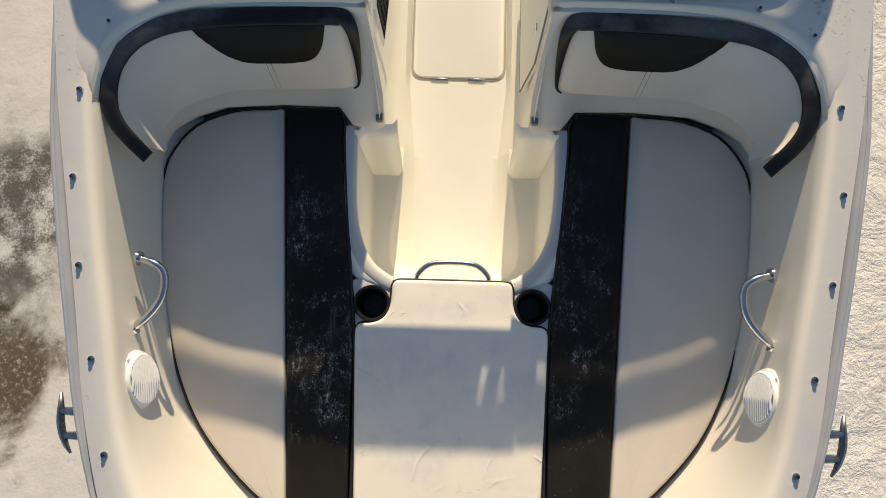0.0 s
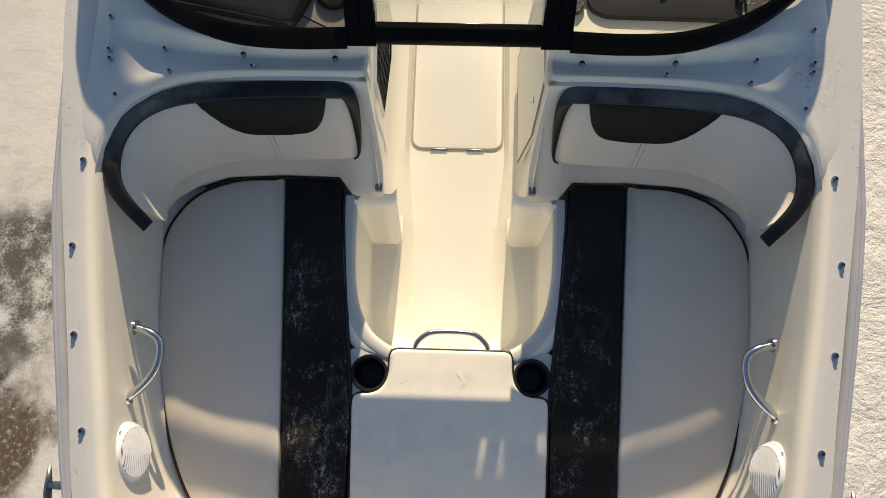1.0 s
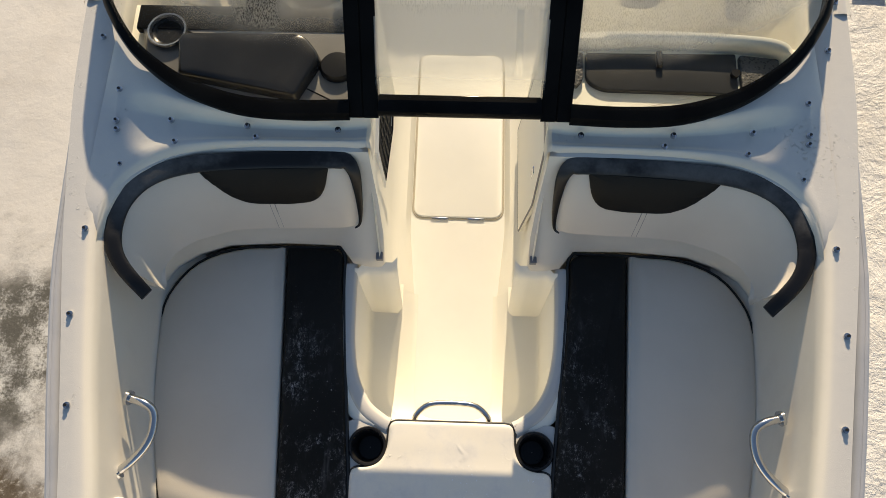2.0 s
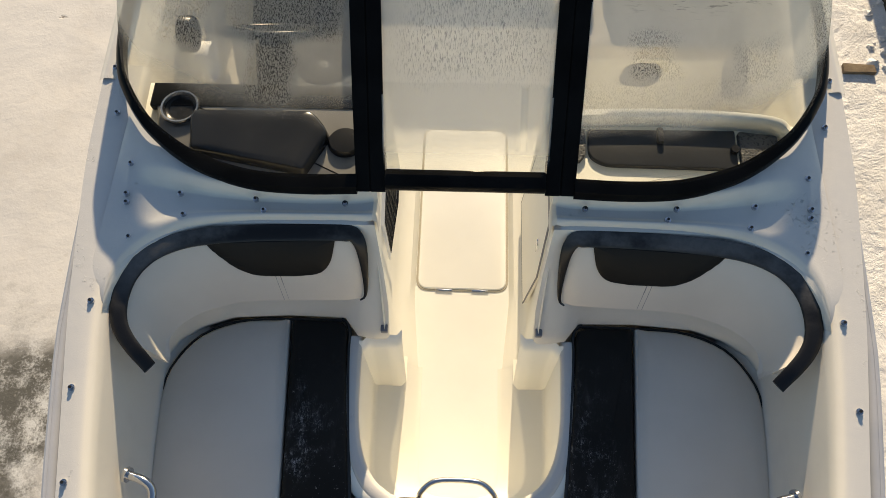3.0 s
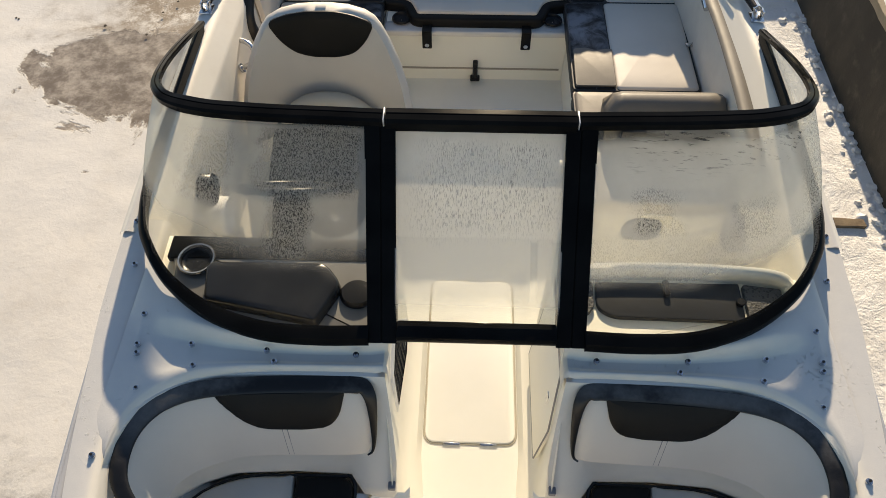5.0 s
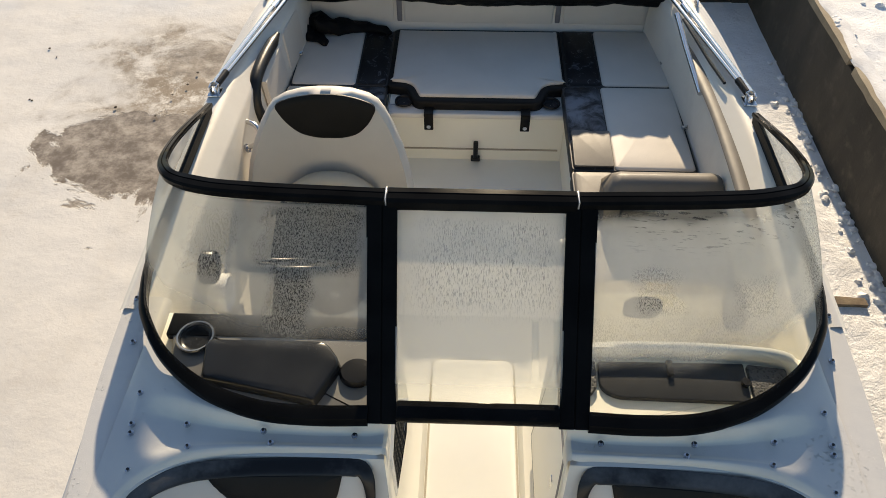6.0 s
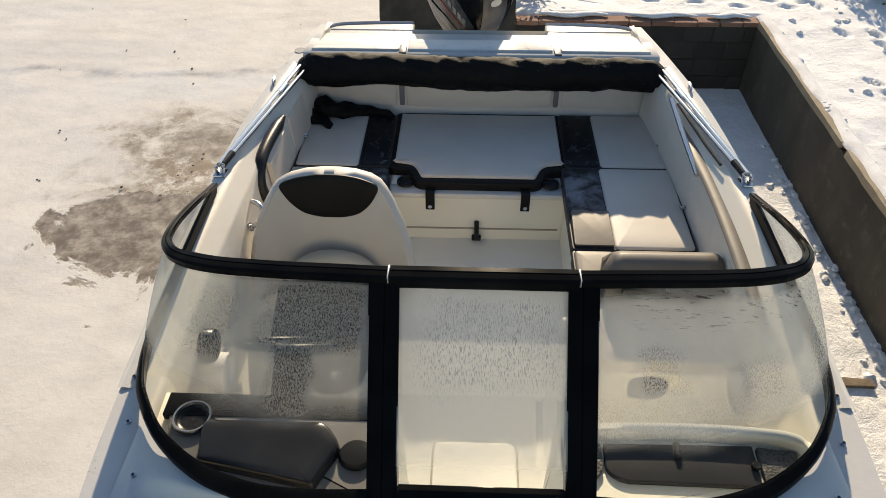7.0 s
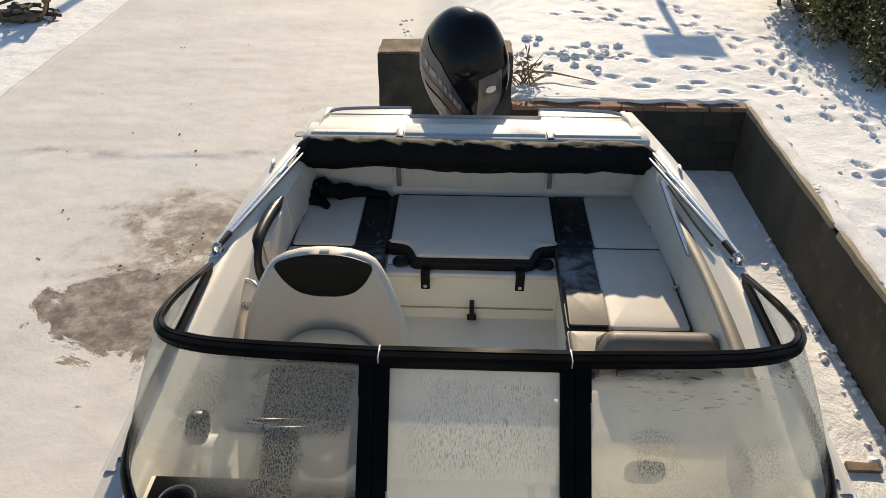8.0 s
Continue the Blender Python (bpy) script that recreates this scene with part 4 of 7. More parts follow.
# ---- stern of the boat ----
def stern_mould():
    """Transom wall, aft deck, boarding platforms and the well for the motor."""
    rows = []
    for x in np.r_[np.linspace(-1.085, 1.085, 41)]:
        rows.append([(x, 3.99, 1.18), (x, 4.03, 1.30), (x, 4.035, 1.54), (x, 4.043, 1.586), (x, 4.062, 1.600), (x, 4.30, 1.566), (x, 4.47, 1.537), (x, 4.505, 1.516), (x, 4.515, 1.40)])
    part("transom_wall", loft(rows), GELCOAT, boat, angle=45)
    for s in (-1, 1):
        # quarter deck
        rows = []
        for y in np.linspace(3.98, 4.58, 10):
            b, z = beam(y), sheer(y)
            rows.append([(s * (b - 0.004), y, z - 0.03), (s * (b - 0.02), y, z), (s * 1.09 * (b / 1.2), y, z + 0.004), (s * 1.02, y, z + 0.012), (s * 1.0, y, z - 0.06)])
        part("quarter_deck", loft(rows), GELCOAT, boat, angle=45)
        plat = rounded([(s * 0.445, 4.46), (s * 1.06, 4.46), (s * 1.075, 4.56), (s * 0.95, 4.66), (s * 0.445, 4.70)], [0.02, 0.03, 0.06, 0.1, 0.015])
        part("boarding_platform", slab(plat, 1.28, 1.510, 0.015), GELCOAT, boat)
        rim = [(s * 0.45, 4.70, 1.507), (s * 0.7, 4.693, 1.510), (s * 0.95, 4.665, 1.510), (s * 1.045, 4.60, 1.508)]
        part("platform_edge", tube(crv(rim, 16), 0.012, 8), RAIL_GREY, boat)
        lid = rounded([(s * 0.50, 4.10), (s * 1.045, 4.10), (s * 1.02, 4.145), (s * 0.50, 4.15)], 0.012)
        part("locker_lid", slab(lid, 1.57, 1.607, 0.006), FROSTED, boat, "narrow moulded deck lid")
        slot = box(s * 0.475 - 0.022, s * 0.475 + 0.022, 4.055, 4.17, 1.57, 1.609, 0.006)
        part("hinge_cover", slot, GREY_TRIM, boat, "dark grey plastic hinge cover")
        strap = box(s * 0.485 - 0.016, s * 0.485 + 0.016, 4.018, 4.044, 1.22, 1.5, 0.004)
        part("transom_rib", strap, GREY_TRIM, boat)
    lid = rounded([(-0.445, 4.10), (0.445, 4.10), (0.445, 4.24), (-0.445, 4.24)], 0.01)
    part("centre_lid", slab(lid, 1.57, 1.609, 0.008), FROSTED, boat, "long white deck lid over the motor well")
    part("warning_label", box(-0.62, -0.54, 4.030, 4.036, 1.40, 1.425), LABEL_INK, boat, "small pale printed warning sticker")
    for x0, x1 in ((-1.03, -0.52), (-0.455, 0.455), (0.52, 1.03)):
        part("transom_panel", box(x0, x1, 4.015, 4.04, 1.255, 1.475, 0.008), GELCOAT, boat)


stern_mould()


def lounge_base():
    """Moulded seat bases round the cockpit."""
    front = slab(rounded([(-0.505, 3.285), (0.505, 3.285), (0.505, 4.02), (-0.505, 4.02)], 0.01), SOLE - 0.02, 1.165, 0.012)
    base = part("bench_base", front, LINER, boat, angle=35)
    part("kick_line", box(-0.48, 0.48, 3.276, 3.288, 0.865, 0.872), plain("joint_shadow_grey", (0.4, 0.36, 0.29), (0.36, 0.33, 0.27), 6.0, 0.7), base)
    stay = box(-0.014, 0.014, 3.250, 3.284, 0.815, 0.93, 0.006)
    box(-0.028, 0.028, 3.245, 3.284, 0.80, 0.822, 0.006, stay)
    box(-0.010, 0.010, 3.238, 3.26, 0.85, 0.90, 0.004, stay)
    part("latch", stay, BLACK_PLASTIC, base, "black rubber pull latch")
    part("rim", slab(rounded([(-0.505, 3.215), (0.505, 3.215), (0.505, 3.31), (-0.505, 3.31)], 0.012), 1.14, 1.1675, 0.012), GELCOAT, base)
    stb = slab(rounded([(0.49, 1.98), (1.12, 1.98), (1.12, 4.02), (0.51, 4.02)], 0.02), SOLE - 0.02, 1.165, 0.012)
    part("starboard_base", stb, LINER, boat, angle=35)
    prt = slab(rounded([(-1.12, 2.9), (-0.51, 2.9), (-0.51, 4.02), (-1.12, 4.02)], 0.02), SOLE - 0.02, 1.165, 0.012)
    part("port_base", prt, LINER, boat, angle=35)


lounge_base()


def piped_pad(name, x0, x1, y0, y1, z1, label, split=None, stripe=VINYL_BLACK, thick=0.075, r=0.03, group="cockpit cushions", corner=0.03):
    """A flat seat cushion with a black edge; split: where the dark stripe ends, with the side on which it lies."""
    pad = thing(name, ((x0 + x1) / 2, (y0 + y1) / 2, z1 - thick), label, "cushion", group)
    def piece(nm, a, b, material, lab=""):
        part(nm, slab(rounded([(a, y0), (b, y0), (b, y1), (a, y1)], corner), z1 - thick + 0.006, z1, r * 0.6, 0.006), material, pad, lab)
    if split is None:
        piece("top", x0, x1, VINYL_PALE)
    else:
        at, side = split
        dark = (x0, at) if side < 0 else (at, x1)
        pale = (at, x1) if side < 0 else (x0, at)
        piece("panel", *pale, VINYL_PALE)
        piece("stripe", *dark, stripe, "black vinyl stripe panel")
    ring = rounded([(x0 - 0.006, y0 - 0.006), (x1 + 0.006, y0 - 0.006), (x1 + 0.006, y1 + 0.006), (x0 - 0.006, y1 + 0.006)], corner)
    part("skirt", slab(ring, z1 - thick, z1 - 0.010, 0.004), PIPING, pad)
    return pad


piped_pad("side_cushion", 0.505, 1.085, 3.415, 3.985, 1.236, "pale grey side cushion with a frosted black stripe", (0.70, -1), BENCH_BLACK)
piped_pad("side_cushion", 0.480, 1.09, 2.710, 3.405, 1.236, "pale grey side cushion with a frost-dusted black stripe", (0.683, -1), BENCH_BLACK)
piped_pad("side_cushion", 0.475, 1.09, 2.42, 2.700, 1.232, "pale grey and taupe end cushion of the side lounge", (0.683, -1), VINYL_TAUPE)
piped_pad("side_cushion", -1.06, -0.515, 3.39, 3.955, 1.236, "pale grey port cushion with a black vinyl stripe", (-0.69, 1), BENCH_BLACK)
piped_pad("side_cushion", -1.075, -0.515, 2.90, 3.38, 1.232, "pale grey port cushion with a worn black stripe", (-0.69, 1), BENCH_BLACK)


def taupe_panel():
    """The bare, dry end of the frosted stripe."""
    part("bare_patch", slab(rounded([(0.486, 2.722), (0.684, 2.722), (0.690, 3.005), (0.60, 2.992), (0.56, 3.01), (0.492, 3.00)], 0.015), 1.236, 1.2435, 0.003), VINYL_TAUPE, bpy.data.objects["side_cushion.001"], "dry taupe-looking panel of the stripe")


taupe_panel()


def stern_bench():
    pad = thing("stern_bench_cushion", (0, 3.6, 1.17), "pale grey stern bench cushion with a notched black front edge", "cushion")
    line = rounded([(-0.505, 3.985), (-0.505, 3.42), (-0.385, 3.40), (-0.335, 3.275), (0.335, 3.275), (0.385, 3.40), (0.505, 3.42), (0.505, 3.985)], [0.03, 0.02, 0.04, 0.03, 0.03, 0.04, 0.02, 0.03])
    part("skirt", slab(inset_line(ccw(line), -0.02), 1.166, 1.222, 0.016), VINYL_BLACK, pad, "black vinyl border")
    part("top", slab(inset_line(ccw(line), 0.022), 1.18, 1.240, 0.016, 0.008), VINYL_PALE, pad)
    for x in (-0.268, 0.268):
        strap = box(x - 0.026, x + 0.026, 3.196, 3.209, 1.07, 1.182, 0.004)
        box(x - 0.026, x + 0.026, 3.196, 3.275, 1.170, 1.184, 0.004, strap)
        st = part("strap", strap, VINYL_BLACK, pad, "black hold-down strap")
        part("snap", tube([(x, 3.197, 1.098), (x, 3.188, 1.098)], 0.012, 12), CHROME, st, "chrome snap button")


stern_bench()


def cup_holder(x, y, z, r, label, group, depth=0.10, material=BLACK_PLASTIC, inside=BLACK_PLASTIC):
    """A recessed cup: a rounded flange and a dark cup below it."""
    cup = thing("cup_holder", (x, y, z - depth), label, "cup holder", group)
    def turn(profile, n=28):
        return loft([[(x + q * math.cos(a), y + q * math.sin(a), h) for a in np.linspace(0, 2 * math.pi, n, endpoint=False)] for q, h in profile], True)
    part("flange", turn([(r, z - 0.004), (r, z + 0.002), (r * 0.95, z + 0.007), (r * 0.86, z + 0.006), (r * 0.80, z - 0.003)]), material, cup)
    part("cup", turn([(r * 0.80, z - 0.003), (r * 0.78, z - depth * 0.5), (r * 0.66, z - depth + 0.004), (r * 0.60, z - depth), (0.002, z - depth)]), inside, cup)
    return cup


for s in (-1, 1):
    cup_holder(s * 0.412, 3.312, 1.182, 0.052, "black recessed cup holder beside the stern bench", "stern cup holders", 0.013)
    cup_holder(s * 0.268, 0.124, 1.20, 0.062, "black recessed cup holder in the bow moulding", "bow cup holders", 0.085)


# ---- open bow ----
def bow_cushion(s):
    side = "port" if s < 0 else "starboard"
    pad = thing("bow_cushion", (s * 0.65, 0.2, 1.17), f"long pale grey {side} bow cushion with a frosted black stripe", "cushion", "bow cushions")
    edge = crv([(0.60, 0.785), (0.76, 0.775), (0.89, 0.725), (0.965, 0.64), (0.998, 0.54), (0.992, 0.36), (0.975, 0.20), (0.938, 0.02), (0.885, -0.15), (0.80, -0.31), (0.66, -0.465), (0.52, -0.575)], 40)
    pale = [tuple(p) for p in edge] + [(0.515, -0.575), (0.598, 0.785)][0:1]
    part("panel", slab([(s * x, y) for x, y in pale], 1.165, 1.212, 0.014, 0.006), VINYL_PALE, pad)
    dark = rounded([(0.590, 0.787), (0.512, -0.60), (0.318, -0.66), (0.325, 0.0), (0.392, 0.66), (0.395, 0.787)], [0.006, 0.01, 0.02, 0.1, 0.1, 0.05])
    part("stripe", slab([(s * x, y) for x, y in dark], 1.165, 1.214, 0.014, 0.004), VINYL_FROSTED, pad, "black vinyl stripe dusted with frost")
    rim = list(crv([(0.42, 0.792), (0.60, 0.790), (0.762, 0.780), (0.893, 0.730), (0.969, 0.643), (1.0025, 0.54), (0.9965, 0.36), (0.9795, 0.20), (0.9425, 0.018), (0.889, -0.153), (0.8035, -0.314), (0.663, -0.470), (0.52, -0.580)], 44))
    part("piping", tube([(s * x, y, 1.197) for x, y in rim], 0.0055, 6), PIPING, pad)
    inner = crv([(0.42, 0.797), (0.398, 0.785), (0.386, 0.74), (0.384, 0.66), (0.352, 0.3), (0.322, 0.0), (0.312, -0.3), (0.31, -0.64)], 30)
    part("inner_piping", tube([(s * x, y, 1.196) for x, y in inner], 0.0065, 6), PIPING, pad)


for s in (-1, 1):
    bow_cushion(s)


def centre_hatch():
    """The hatch between the bow seats: a narrower neck towards the foot-well and cut-outs round the cup holders."""
    hatch = thing("bow_hatch", (0, -0.2, 1.17), "ivory moulded bow hatch thinly frosted, between the seats", "hatch")
    neck = crv([(0.172, 0.205), (0.188, 0.202), (0.198, 0.192), (0.2015, 0.175), (0.204, 0.13), (0.214, 0.096), (0.234, 0.072), (0.264, 0.060), (0.297, 0.057), (0.312, 0.050), (0.3185, 0.036), (0.3195, 0.01)], 30)
    half = [(0.0, 0.205)] + [(float(p[0]), float(p[1])) for p in neck] + [(0.3045, -0.40), (0.296, -0.66), (0.0, -0.70)]
    line = half + [(-x, y) for x, y in half[::-1][1:-1]]
    part("lid", slab(line, 1.165, 1.214, 0.012), FROSTED, hatch)
    part("gasket", slab(inset_line(ccw(line), -0.007), 1.16, 1.198, 0.004), PIPING, hatch, "black rubber gasket")
    bail = [(-0.126, 0.204, 1.13), (-0.118, 0.232, 1.145), (-0.085, 0.262, 1.15), (-0.04, 0.272, 1.15), (0.04, 0.272, 1.15), (0.085, 0.262, 1.15), (0.118, 0.232, 1.145), (0.126, 0.204, 1.13)]
    part("pull_handle", tube(crv(bail, 30), 0.0095, 10), CHROME, hatch, "bent stainless pull handle")


centre_hatch()

# plan lines of the backrest from the inner end to the end along the bow's side: its top and the crease at its foot
REST_LINE = [(0.333, 0.955), (0.53, 0.950), (0.69, 0.941), (0.85, 0.920), (0.952, 0.876), (1.008, 0.812), (1.031, 0.745), (1.028, 0.667), (0.995, 0.602), (0.912, 0.518)]
FOOT_LINE = [(0.322, 0.822), (0.50, 0.814), (0.66, 0.808), (0.76, 0.795), (0.845, 0.762), (0.90, 0.715), (0.925, 0.665), (0.925, 0.615), (0.905, 0.565), (0.882, 0.528)]


def backrest(s):
    """Bow backrest: a pale leaning face, a black head pad and a charcoal band along the top."""
    side = "port" if s < 0 else "starboard"
    rest = thing("backrest_cushion", (s * 0.65, 0.85, 1.22), f"{side} bow backrest in pale grey vinyl with a black head pad", "backrest", "bow backrests")
    n = 56
    top, foot = crv(REST_LINE, n), crv(FOOT_LINE, n)
    way = np.gradient(top, axis=0)
    way /= np.linalg.norm(way, axis=1)[:, None]
    toward_seat = np.c_[way[:, 1], -way[:, 0]]
    drop = [0.028 * max(0.0, i / (n - 1) - 0.6) / 0.4 for i in range(n)]
    low = [1.335 + 0.115 * max(0.0, i / (n - 1) - 0.5) / 0.5 for i in range(n)]

    def on_face(i, g, out=0.0):
        """A point of the face: g 0 at the top, 1 at the crease."""
        g = max(0.0, g)
        a = top[i] + toward_seat[i] * 0.014
        p = a + (foot[i] - a) * g
        q = (foot[i] - a) / (np.linalg.norm(foot[i] - a) + 1e-6)
        swell = 0.011 * math.sin(math.pi * min(1.0, g) ** 0.8) + out
        z = 1.568 - drop[i] + (low[i] - 1.568 + drop[i]) * g ** 1.06
        return (s * (p[0] + q[0] * swell * 0.85), p[1] + q[1] * swell * 0.85, z + swell * 0.4)

    rows = []
    for i in range(n):
        row = [on_face(i, g) for g in (0.0, 0.08, 0.25, 0.45, 0.65, 0.82, 0.93, 0.98, 1.0)]
        if i < 3:
            # rounded inner end
            k = (0.020, 0.008, 0.002)[i]
            row = [(x, y + k, z - k * 0.3) for x, y, z in row]
        end = row[-1]
        row += [(end[0] - s * 0.4 * (end[0] * s - foot[i][0]), end[1] + 0.02, end[2] - 0.006), (s * top[i][0], top[i][1], 1.50 - drop[i])]
        rows.append(row)
    part("face", loft(rows[:-4], loop=True, cap=True), VINYL_PALE, rest, angle=60)
    end = crv([(s * 0.340, 0.819, 1.336), (s * 0.324, 0.829, 1.347), (s * 0.317, 0.853, 1.40), (s * 0.317, 0.893, 1.487), (s * 0.324, 0.926, 1.548), (s * 0.343, 0.949, 1.572), (s * 0.372, 0.954, 1.576)], 26)
    roll = [tuple(p) for p in end[:-1]] + [(s * p[0], p[1], 1.576 - d) for p, d in zip(top, drop) if p[0] > 0.374 or p[1] < 0.9]
    last = len(roll) - 1
    girth = [(0.003 + 0.0245 * min(1.0, k / 24) ** 1.3) * (1.0 - 0.22 * max(0.0, (k - last + 14) / 14)) for k in range(last + 1)]
    # flattened section with a firm edge, pinched at two sewn seams and tucked in at the outer end
    plump = [(1.0 - 0.35 * sum(math.exp(-((k - q * last) / 0.7) ** 2) for q in (0.66, 0.82))) * (1.0 - 0.5 * max(0.0, (k - last + 3) / 3)) for k in range(last + 1)]
    pts, lie = [Vector(p) for p in roll], Vector((0, -0.35, 0.94))
    rings = []
    for k, p in enumerate(pts):
        d = (pts[min(k + 1, len(pts) - 1)] - pts[max(k - 1, 0)]).normalized()
        wide = d.cross(lie).normalized()
        if k > last - 3:
            # cut square to the crease, not to the run of the band
            p = p - Vector((0, 0, 0.004 * (k - last + 3)))
        ring = []
        for a in np.linspace(0, 2 * math.pi, 18, endpoint=False):
            c, q = math.cos(a), math.sin(a)
            c, q = math.copysign(abs(c) ** 0.8, c), math.copysign(abs(q) ** 0.7, q)
            ring.append(p + (wide * c + wide.cross(d) * q * 0.36 * plump[k]) * girth[k])
        rings.append(ring)
    part("top_roll", loft(rings, True, True), VINYL_BAND, rest, "charcoal vinyl band along the top and the inner end")

    def at(x, g, out):
        i = int(np.argmin(np.abs(top[:34, 0] - x)))
        p = on_face(i, g, out)
        return (s * x, p[1], p[2])
    pad = rounded([(0.400, 0.0), (0.808, 0.0), (0.775, 0.05), (0.722, 0.110), (0.665, 0.140), (0.53, 0.142), (0.452, 0.132), (0.418, 0.085)], [0.002, 0.002, 0.02, 0.03, 0.03, 0.02, 0.04, 0.03], 5)
    mid = pad.mean(0)
    rings = []
    for k, out in ((1.0, -0.006), (1.0, 0.008), (0.97, 0.012), (0.7, 0.0135), (0.3, 0.014)):
        rings.append([at(*(mid + (p - mid) * k) * np.array([1.0, 1 / 0.255]), out) for p in pad])
    part("head_pad", loft(rings, True, True), VINYL_BLACK, rest, "black stitched vinyl head pad")
    for dx in (0.0, 0.016):
        part("seam", tube([at(0.606 - dx - 0.012 * g, 0.56 + 0.43 * g, 0.0005) for g in np.linspace(0, 1, 8)], 0.0016, 5), GREY_TRIM, rest)


for s in (-1, 1):
    backrest(s)


def grab_handle(points, name_label, group):
    h = thing("grab_handle", points[0], name_label, "handle", group)
    part("bar", tube(crv(points, 26), 0.0125, 10), CHROME, h)
    for p, q in ((points[0], points[1]), (points[-1], points[-2])):
        d = (Vector(q) - Vector(p)).normalized()
        part("foot", tube([Vector(p) - d * 0.004, Vector(p) + d * 0.006], 0.022, 14), CHROME, h)


for s in (-1, 1):
    grab_handle([(s * 0.955, 0.226, 1.445), (s * 0.905, 0.212, 1.450), (s * 0.878, 0.192, 1.445), (s * 0.870, 0.158, 1.442), (s * 0.874, 0.115, 1.442), (s * 0.894, 0.076, 1.440), (s * 0.925, 0.042, 1.438), (s * 0.957, 0.015, 1.435)],
                "bent stainless grab handle on the bow's inner wall", "bow grab handles")
grab_handle([(-1.14, 2.73, 1.47), (-1.10, 2.725, 1.475), (-1.06, 2.70, 1.47), (-1.035, 2.66, 1.455), (-1.04, 2.63, 1.43), (-1.10, 2.62, 1.40)], "short stainless grab handle beside the helm seat", "cockpit grab handles")


def speaker(s):
    """Round marine loudspeaker on the leaning inner wall."""
    sp = thing("loudspeaker", (s * 0.905, -0.138, 1.40), "round white marine loudspeaker with a ribbed grille", "speaker", "bow speakers")
    c, out = Vector((s * 0.898, -0.134, 1.458)), Vector((-s * 0.97, 0.13, 0.17)).normalized()
    u = out.cross(Vector((0, 0, 1))).normalized()
    v = u.cross(out).normalized()
    def ring(r, h, n=36):
        return [c + (u * math.cos(a) + v * math.sin(a)) * r + out * h for a in np.linspace(0, 2 * math.pi, n, endpoint=False)]
    part("rim", loft([ring(0.088, -0.06), ring(0.088, -0.022), ring(0.085, -0.014), ring(0.078, -0.011), ring(0.076, -0.002), ring(0.072, 0.001), ring(0.068, -0.003)], True), WHITE_PLASTIC, sp)
    part("cone_cover", loft([ring(0.070, -0.004), ring(0.001, 0.003)], True), WHITE_PLASTIC, sp)
    for i in range(15):
        x = -0.063 + i * 0.009
        h = math.sqrt(max(0.0, 0.070 ** 2 - x * x))
        part("slat", tube([c + v * x - u * h - out * 0.001, c + v * x + out * 0.005, c + v * x + u * h - out * 0.001], 0.0040, 6), WHITE_PLASTIC, sp)
    for a in (0.8, 2.35, 3.95, 5.5):
        q = c + (u * math.cos(a) + v * math.sin(a)) * 0.081 - out * 0.013
        part("screw", tube([q, q + out * 0.004], 0.005, 8), CHROME, sp)


for s in (-1, 1):
    speaker(s)


def deck_cleat(x, y, z, s, label, group, size=0.105, turn_by=0.0):
    """Two-legged mooring cleat on the rail."""
    cl = thing("cleat", (x, y, z), label, "cleat", group)
    m = Matrix.Translation((x, y, z)) @ Matrix.Rotation(turn_by, 4, "Z")
    horn = [(0, -size, 0.018), (0, -size * 0.6, 0.024), (0, 0, 0.026), (0, size * 0.6, 0.024), (0, size, 0.018)]
    part("horn", tube([m @ Vector(p) for p in crv(horn, 14)], [0.004 + 0.005 * math.sin(math.pi * i / 13) for i in range(14)], 8), CHROME, cl)
    for q in (-0.02, 0.02):
        part("leg", tube([m @ Vector((0, q, -0.004)), m @ Vector((0, q, 0.01)), m @ Vector((0, q, 0.025))], [0.012, 0.008, 0.008], 8), CHROME, cl)


def rail_cleat(s):
    """Mooring cleat standing out from the rub rail."""
    cl = thing("cleat", (s * 1.07, -0.27, 1.55), "weathered stainless mooring cleat on the rub rail", "cleat", "bow cleats")
    b = (s * 1.083, -0.255, 1.555)
    horn = [(b[0] + s * 0.012, b[1] + 0.082, b[2] - 0.01), (b[0] + s * 0.004, b[1] + 0.05, b[2]), (b[0], b[1], b[2]), (b[0] - s * 0.016, b[1] - 0.05, b[2]), (b[0] - s * 0.03, b[1] - 0.082, b[2] - 0.01)]
    part("horn", tube(crv(horn, 14), [0.004 + 0.0075 * math.sin(math.pi * i / 13) for i in range(14)], 8), WEATHERED_STEEL, cl)
    for d in (-0.033, 0.033):
        part("leg", tube([(s * 1.03 + s * d * 0.35, b[1] + d, 1.56), (b[0] + s * d * 0.25, b[1] + d, b[2])], [0.013, 0.009], 8), WEATHERED_STEEL, cl)


for s in (-1, 1):
    rail_cleat(s)
    deck_cleat(s * 1.19, 3.70, sheer(3.7) + 0.002, s, "small stainless cleat on the stern gunwale", "stern cleats", 0.06, -s * 0.12)


def snap_stud(x, y, z):
    """Cover fastener: a small steel stud with a dark socket."""
    st = thing("snap_stud", (x, y, z), "small stainless cover snap on the deck", "fastener", "cover snaps")
    part("base", tube([(x, y, z - 0.003), (x, y, z + 0.004)], 0.0095, 12), CHROME, st)
    part("post", tube([(x, y, z + 0.004), (x, y, z + 0.0105)], [0.0060, 0.0065], 10), CHROME, st)
    part("socket", tube([(x, y, z + 0.0105), (x, y, z + 0.012)], 0.0045, 8), BLACK_PLASTIC, st)
    return st


